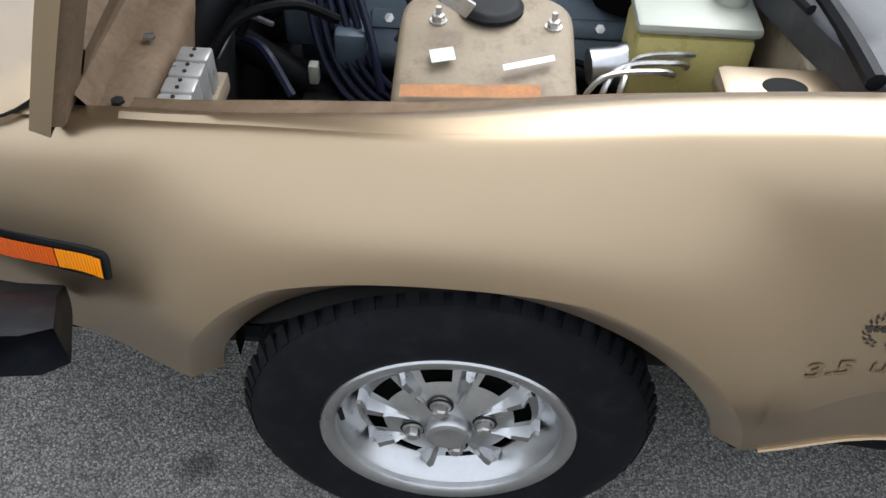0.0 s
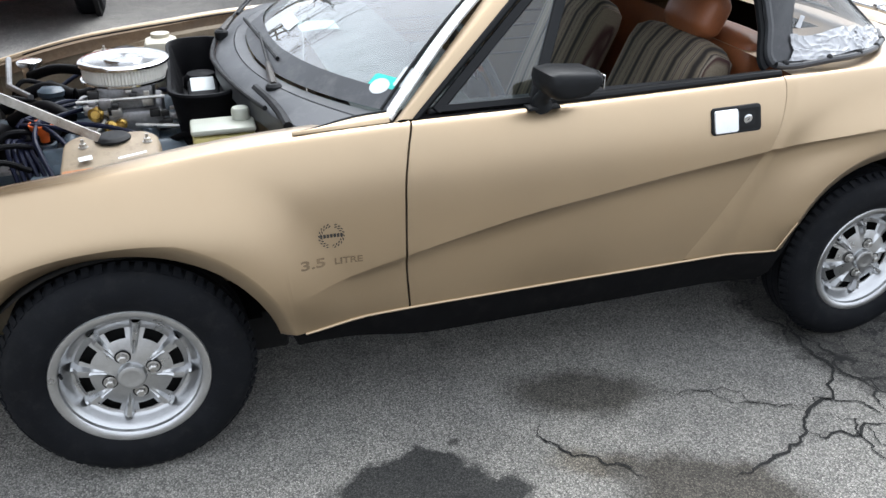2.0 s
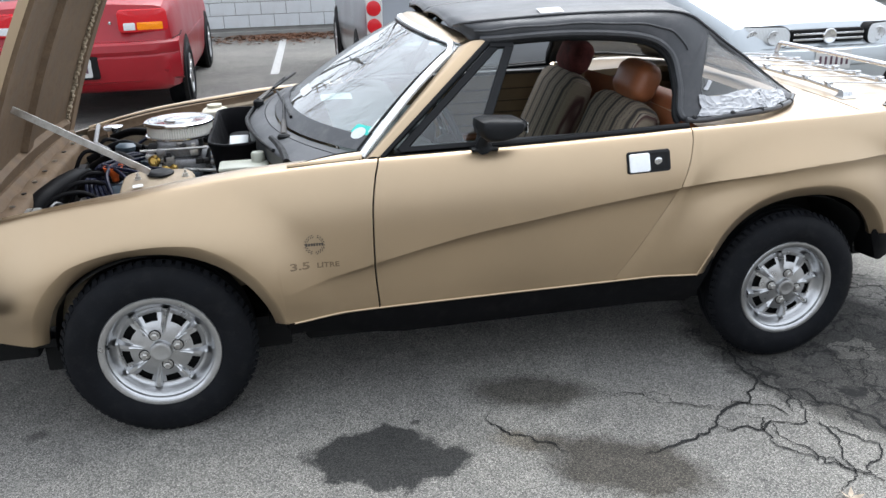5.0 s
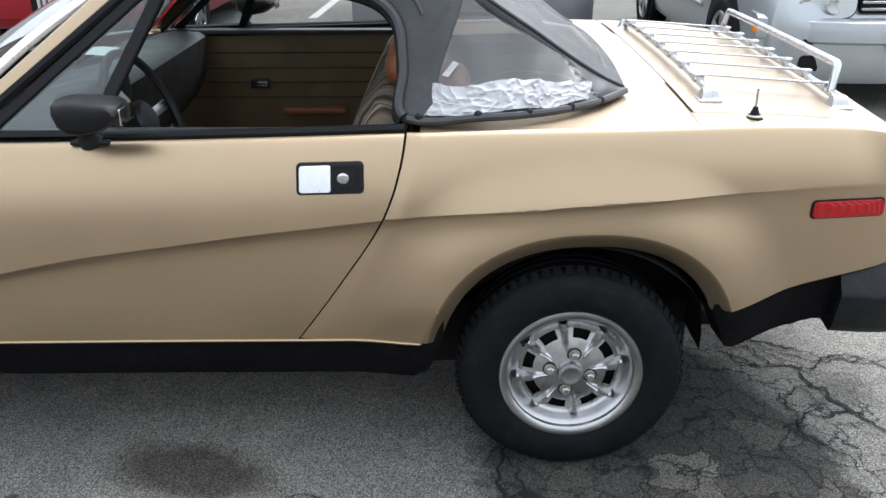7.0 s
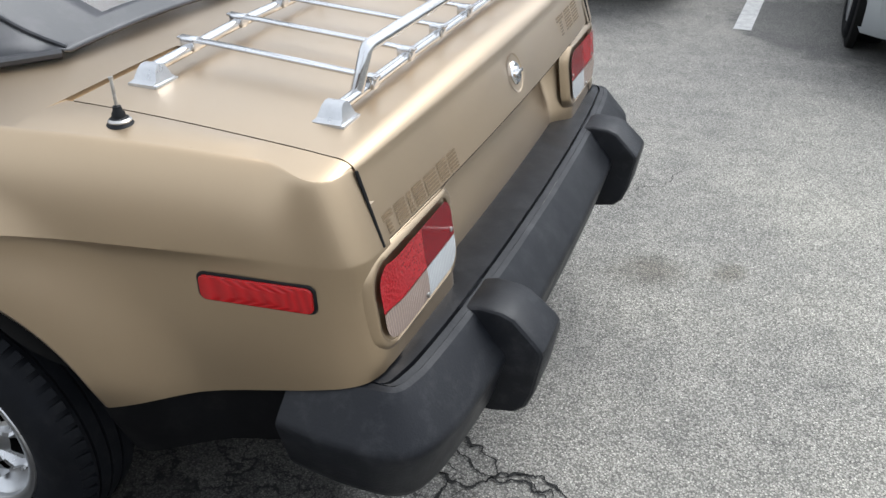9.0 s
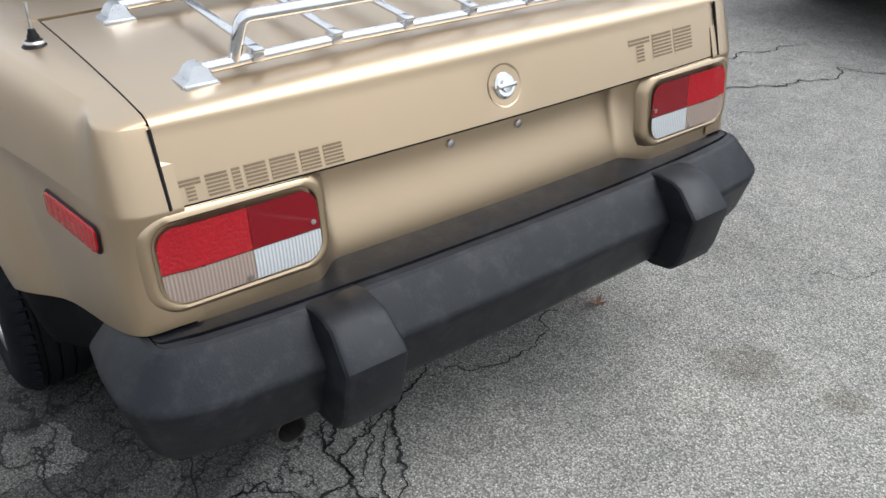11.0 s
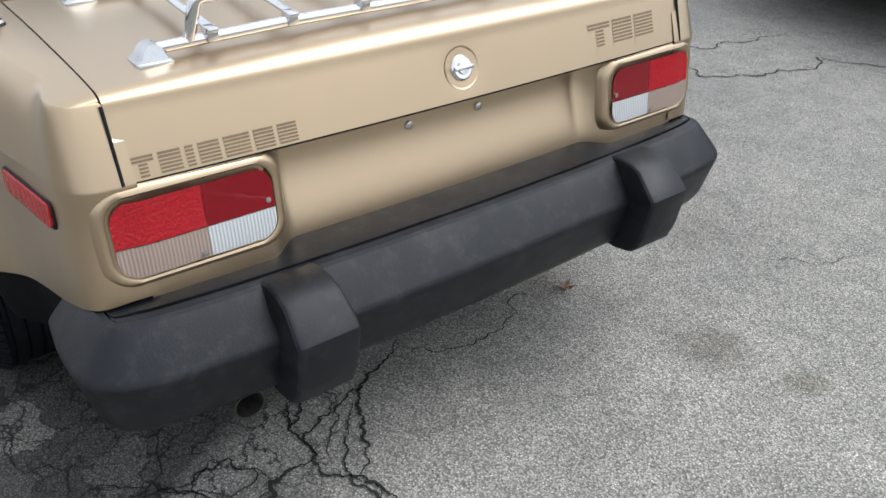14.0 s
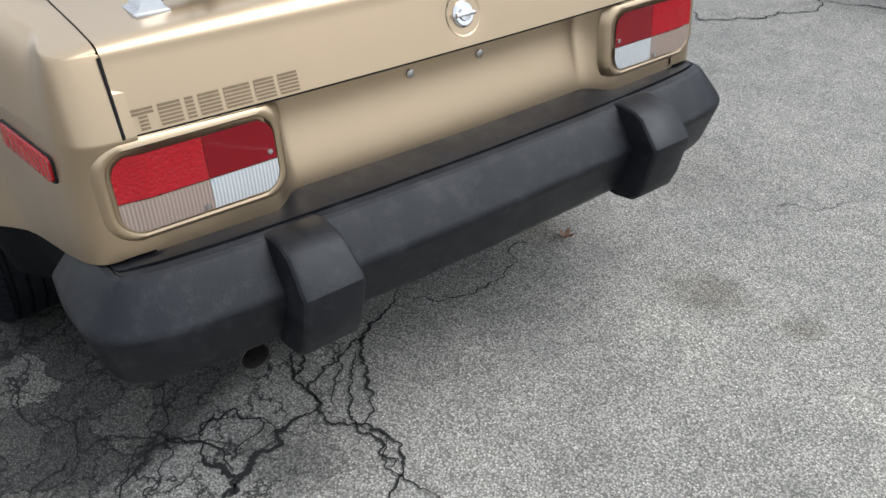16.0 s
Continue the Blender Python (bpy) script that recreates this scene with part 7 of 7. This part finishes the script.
def parked(name, label, x0, y0, width, stations, roof, paint, wheels, wheel_r, group="parked cars"):
    """A car whose near end is at y0: stations are (along, half width share, bottom, top); roof is (along, half width share, height)."""
    c = thing(name, (x0, y0 + 2, 0), label, "car", group)
    hw = width / 2
    secs = []
    for a, k, zb, zt in stations:
        h = hw * k
        mid = zb + (zt - zb) * .52
        half = [(0, zb), (h * .86, zb), (h * .955, zb + .03), (h * .985, zb + .12), (h * 1.0, mid - .06), (h * 1.003, mid + .02), (h * .985, zt - .12), (h * .965, zt - .05), (h * .93, zt - .012), (h * .86, zt), (h * .45, zt + .018), (0, zt + .022)]
        secs.append([Vector((x0 + u, y0 + a, z)) for u, z in half] + [Vector((x0 - u, y0 + a, z)) for u, z in half[::-1][1:-1]])
    fine = []
    n = len(secs[0])
    cols = [path3_by([st[0] for st in stations], [s[i] for s in secs]) for i in range(n)]
    for a in sorted(set(list(np.linspace(stations[0][0], stations[-1][0], 40)) + [st[0] for st in stations])):
        fine.append([f(a) for f in cols])
    s = Shape().grid(fine, True, True)
    s.f.append(tuple(range(n)))
    s.f.append(tuple(len(s.v) - n + i for i in range(n))[::-1])
    body = s.to("body", paint, c, "", 35)
    # cabin: glass all round with a painted roof
    base = [st for st in roof]
    rows = []
    for a, k, z, zb, kb in roof:
        rows.append([Vector((x0 + q * hw * kk, y0 + a, zz)) for q, kk, zz in ((-1, kb, zb), (-1, (k + kb) / 2 + .01, (z + zb) / 2), (-1, k, z - .05), (-.93, k, z - .01), (0, k, z + .02), (.93, k, z - .01), (1, k, z - .05), (1, (k + kb) / 2 + .01, (z + zb) / 2), (1, kb, zb))])
    g = Shape().grid(rows, False, True)
    g.f.append(tuple(range(9))[::-1])
    g.f.append(tuple(len(g.v) - 9 + i for i in range(9)))
    g.to("glasshouse", DARK_GLASS, c, "dark car windows", 30)
    top = Shape().grid([[p + Vector((0, 0, .006)) for p in r[2:7]] for r in rows if r[4].z > 1.25], False, True)
    top.to("roof", paint, c, "", 40)
    for px in (-1, 1):
        for (i, j) in ((0, 1), (len(rows) - 2, len(rows) - 1), (len(rows) // 2 - 1, len(rows) // 2 - 1)):
            a, b = rows[i][0 if px < 0 else 8], rows[j][2 if px < 0 else 6]
            Shape().tube([a + Vector((px * .004, 0, 0)), a.lerp(b, .5) + Vector((px * .012, 0, 0)), b + Vector((px * .004, 0, 0))], .028, 6).to("pillar", paint, c)
    for a in wheels:
        for px in (-1, 1):
            m = Matrix.Translation((x0 + px * (hw - .005), y0 + a, wheel_r)) @ Matrix.Rotation(radians(90 * px), 4, "Y")
            Shape().lathe([(.0001, .004), (wheel_r + .055, .010), (wheel_r + .065, .004), (wheel_r + .07, -.03)], Matrix.Translation((0, 0, .02)) @ m, 36).to("wheel_arch", DARK, c)
            w = Shape().lathe([(wheel_r - .105, .012), (wheel_r - .09, .024), (wheel_r - .04, .030), (wheel_r - .012, .018), (wheel_r, -.005), (wheel_r, -.16), (wheel_r - .02, -.18), (.12, -.18)], m, 40).to("wheel", TYRE, c, "black tyre on a bright wheel")
            Shape().lathe([(wheel_r - .095, .014), (wheel_r - .105, .022), (wheel_r - .115, .016), (wheel_r - .125, .002)], m, 40).to("rim", ALLOY, w)
            for k in range(6):
                mm = m @ Matrix.Rotation(radians(60 * k), 4, "Z")
                Shape().box((.03, -.030, .0), (wheel_r - .108, .030, .018), .008, mm).to("spoke", ALLOY, w)
            Shape().lathe([(.05, .0), (.048, .022), (.03, .028), (.0001, .028)], m, 20).to("hub", ALLOY, w)
    return c, body


def path3_by(keys, pts):
    fs = [smooth_curve([(k, p[c]) for k, p in zip(keys, pts)]) for c in range(3)]
    return lambda a: Vector([f(a) for f in fs])


def slab(parent, name, mat, x, y, z, w, h, d, r=.01, label="", tilt=0.0):
    o = rounded(w, h, min(r, h / 2.01))
    tm = Matrix.Translation((x, y, z)) @ Matrix.Rotation(radians(tilt), 4, "Z")
    rows = [[tm @ Vector((u * k, dd, v * k2)) for u, v in o] for k, k2, dd in ((1, 1, d), (1, 1, .004), (.985, .96, 0), (.5, .5, -.004), (.02, .02, -.004))]
    return Shape().grid(rows, True).to(name, mat, parent, label, 40)


def number_plate(parent, x, y, z, marks, tilt=0.0):
    p = slab(parent, "number_plate", PLATE, x, y, z, .305, .152, .01, .012, "white number plate", tilt)
    for k in range(marks):
        slab(p, "plate_bar", PLATE_INK, x - .115 + k * .23 / (marks - 1), y - .006, z - .004, .019, .070, .004, .004)
    return p


# red saloon, its tail towards the gold car
RX, RY, RW = -1.27, 5.05, 1.69
red, red_body = parked("red_saloon", "red saloon car parked nose to the wall, tail lamps facing out", RX, RY, RW,
                       [(0.0, .80, .36, .66), (.04, .90, .30, .70), (.10, .955, .27, .98), (.35, .99, .24, 1.03), (.85, 1.0, .21, 1.02), (1.8, 1.0, .19, .98), (2.9, 1.0, .19, .95), (3.6, .99, .21, .88), (4.1, .95, .25, .78), (4.32, .80, .34, .66)],
                       [(.32, .70, 1.04, 1.03, .84), (.95, .70, 1.38, 1.0, .90), (1.5, .72, 1.42, .97, .94), (2.3, .72, 1.40, .95, .94), (3.15, .80, .95, .94, .90)], RED_PAINT, (.86, 3.38), .29)
tl = RX + RW / 2
bmp = Shape()
secb = []
for u in np.linspace(-1, 1, 25):
    back = .10 * abs(u) ** 5
    secb.append([Vector((RX + u * .862, RY - .055 + back * 2 + o, z)) for o, z in ((.12, .70), (.01, .695), (-.012, .675), (-.020, .62), (-.004, .585), (-.014, .57), (-.012, .50), (.0, .44), (.02, .37), (.12, .34))])
bmp.grid(secb, False, True)
bmp.to("rear_bumper", RED_PAINT, red, "", 30)
for sg in (-1, 1):
    xx = RX + sg * .60
    housing = slab(red, "tail_lamp", RED_LENS, xx, RY + .035, .862, .40, .185, .12, .035, "red, amber and clear tail lamp cluster", sg * 10)
    slab(housing, "indicator", AMBER, xx + sg * .055, RY + .018 + .012, .818, .21, .062, .03, .012, "", sg * 10)
    slab(housing, "reversing_lamp", LAMP_GLASS, xx - sg * .11, RY + .010, .818, .095, .062, .03, .010, "", sg * 10)
    slab(red, "mud_flap", RED_PAINT, RX + sg * .72, RY + 1.20, .20, .24, .30, .008, .01, "red mud flap")
slab(red, "boot_emblem_bar", PLATE, RX + .05, RY + .055, .90, .05, .025, .01, .004)
for k in range(6):
    slab(red, "emblem_bar", PLATE, RX - .18 + k * .055, RY + .052, .905, .034, .026, .01, .003)
Shape().lathe([(.013, 0), (.013, .006), (.0001, .007)], Matrix.Translation((RX + .33, RY + .058, .85)) @ Matrix.Rotation(radians(90), 4, "X"), 14).to("boot_lock", CHROME, red)
slab(red, "plate_recess", DARK, RX, RY - .070, .50, .42, .19, .05, .02)
number_plate(red, RX, RY - .080, .50, 6)
Shape().tube([(tl - .012, RY + .95 + .3 * k, .62) for k in range(8)], .018, 8).to("rub_strip", RED_PAINT, red)
Shape().tube([(tl - .03, RY + .1, .70), (tl + .004, RY + .4, .70), (tl + .004, RY + .55, .72)], .004, 5).to("panel_gap", DARK, red)

# silver hatchback, its nose towards the gold car
VX, VY, VW = 4.66, 3.42, 1.735
silver, silver_body = parked("silver_hatchback", "silver hatchback parked nose out with round-ended headlamps", VX, VY, VW,
                             [(0.0, .72, .34, .56), (.03, .84, .27, .60), (.10, .92, .22, .745), (.25, .965, .20, .80), (.6, .99, .19, .88), (1.05, 1.0, .18, .96), (2.0, 1.0, .18, .97), (3.2, 1.0, .20, 1.0), (3.9, .97, .24, 1.0), (4.12, .86, .34, .92)],
                             [(.98, .80, .97, .965, .90), (1.75, .72, 1.40, .96, .95), (2.3, .73, 1.44, .97, .95), (3.2, .72, 1.42, .99, .95), (3.95, .74, 1.05, 1.0, .90)], SILVER_PAINT, (.86, 3.37), .31)
secb = []
for u in np.linspace(-1, 1, 27):
    back = .26 * abs(u) ** 3.2
    secb.append([Vector((VX + u * .858, VY - .06 + back + o, z)) for o, z in ((.14, .60), (.02, .592), (-.012, .575), (-.022, .52), (-.024, .46), (-.010, .445), (-.004, .36), (.01, .25), (.04, .20), (.2, .19))])
Shape().grid(secb, False, True).to("front_bumper", SILVER_PAINT, silver, "", 30)
slab(silver, "grille", DARK, VX, VY + .012, .672, .62, .10, .06, .02, "black grille with bright bars")
for z in (.650, .690):
    slab(silver, "grille_bar", CHROME, VX, VY + .000, z, .61, .015, .02, .006)
Shape().lathe([(.056, -.01), (.060, .006), (.052, .012), (.046, .008), (.0001, .008)], Matrix.Translation((VX, VY - .004, .672)) @ Matrix.Rotation(radians(90), 4, "X"), 28).to("round_badge", CHROME, silver, "round chrome badge")
for sg in (-1, 1):
    slab(silver, "lamp_gap", DARK, VX + sg * .53, VY + .058, .672, .412, .167, .12, .070, "", sg * 17)
    lamp = slab(silver, "headlamp", LAMP_GLASS, VX + sg * .53, VY + .055, .672, .40, .155, .12, .065, "clear oval headlamp", sg * 17)
    for o in (-.08, .07):
        Shape().lathe([(.055, 0), (.050, .006), (.03, .002), (.0001, .0)], Matrix.Translation((VX + sg * .53 + o, VY + .047 + o * sg * .30, .672)) @ Matrix.Rotation(radians(90), 4, "X"), 24).to("reflector", REFLECTOR, lamp)
    slab(silver, "air_intake", DARK, VX + sg * .45, VY - .042 + .04, .325, .36, .10, .06, .03)
    slab(silver, "side_marker", AMBER, VX + sg * .855, VY + .205, .50, .08, .045, .03, .012, "", sg * 75)
    Shape().tube([(VX + sg * (VW / 2 + .004), VY + .85 + .5 + .25 * k, .50) for k in range(8)], .02, 8).to("rub_strip", SILVER_PAINT, silver)
    cushion((VX + sg * .93 - .10, VY + 1.28, .98), (VX + sg * .93 + .10, VY + 1.38, 1.10), .035).to("door_mirror", BLACK, silver)
slab(silver, "air_intake", DARK, VX, VY - .048, .325, .50, .11, .06, .03)
number_plate(silver, VX, VY - .092, .50, 6)

# grey people carrier, its tail towards the gold car
GX, GY, GW = 2.02, 4.45, 1.75
grey, grey_body = parked("grey_hatchback", "grey hatchback parked nose to the wall beside the bay line", GX, GY, GW,
                         [(0.0, .84, .40, .70), (.04, .93, .33, .74), (.10, .965, .28, 1.02), (.5, 1.0, .22, 1.04), (1.4, 1.0, .20, 1.01), (2.6, 1.0, .20, .98), (3.4, .99, .22, .92), (3.95, .95, .26, .80), (4.2, .80, .36, .66)],
                         [(.16, .78, 1.06, 1.04, .90), (.45, .74, 1.50, 1.03, .93), (1.2, .74, 1.58, 1.0, .95), (2.2, .74, 1.54, .98, .95), (3.1, .82, .97, .96, .92)], GREY_PAINT, (.80, 3.35), .31)
secb = []
for u in np.linspace(-1, 1, 25):
    back = .14 * abs(u) ** 4
    secb.append([Vector((GX + u * .885, GY - .09 + back + o, z)) for o, z in ((.15, .66), (.02, .655), (-.01, .635), (-.018, .54), (-.010, .45), (.0, .38), (.06, .345), (.3, .34))])
Shape().grid(secb, False, True).to("rear_bumper", GREY_PAINT, grey, "", 30)
slab(grey, "bumper_valance", DARK, GX, GY + .06, .34, 1.60, .10, .4, .02)
for sg in (-1, 1):
    lamp = slab(grey, "tail_lamp", PLATE, GX + sg * .79, GY + .045, .86, .13, .36, .12, .04, "tall tail lamp with two round red lenses", sg * 14)
    for z in (.93, .79):
        Shape().lathe([(.062, 0), (.058, .010), (.03, .014), (.0001, .014)], Matrix.Translation((GX + sg * .79, GY + .040, z)) @ Matrix.Rotation(radians(90), 4, "X"), 24).to("round_lens", RED_LENS, lamp)
number_plate(grey, GX, GY - .03, .84, 6)
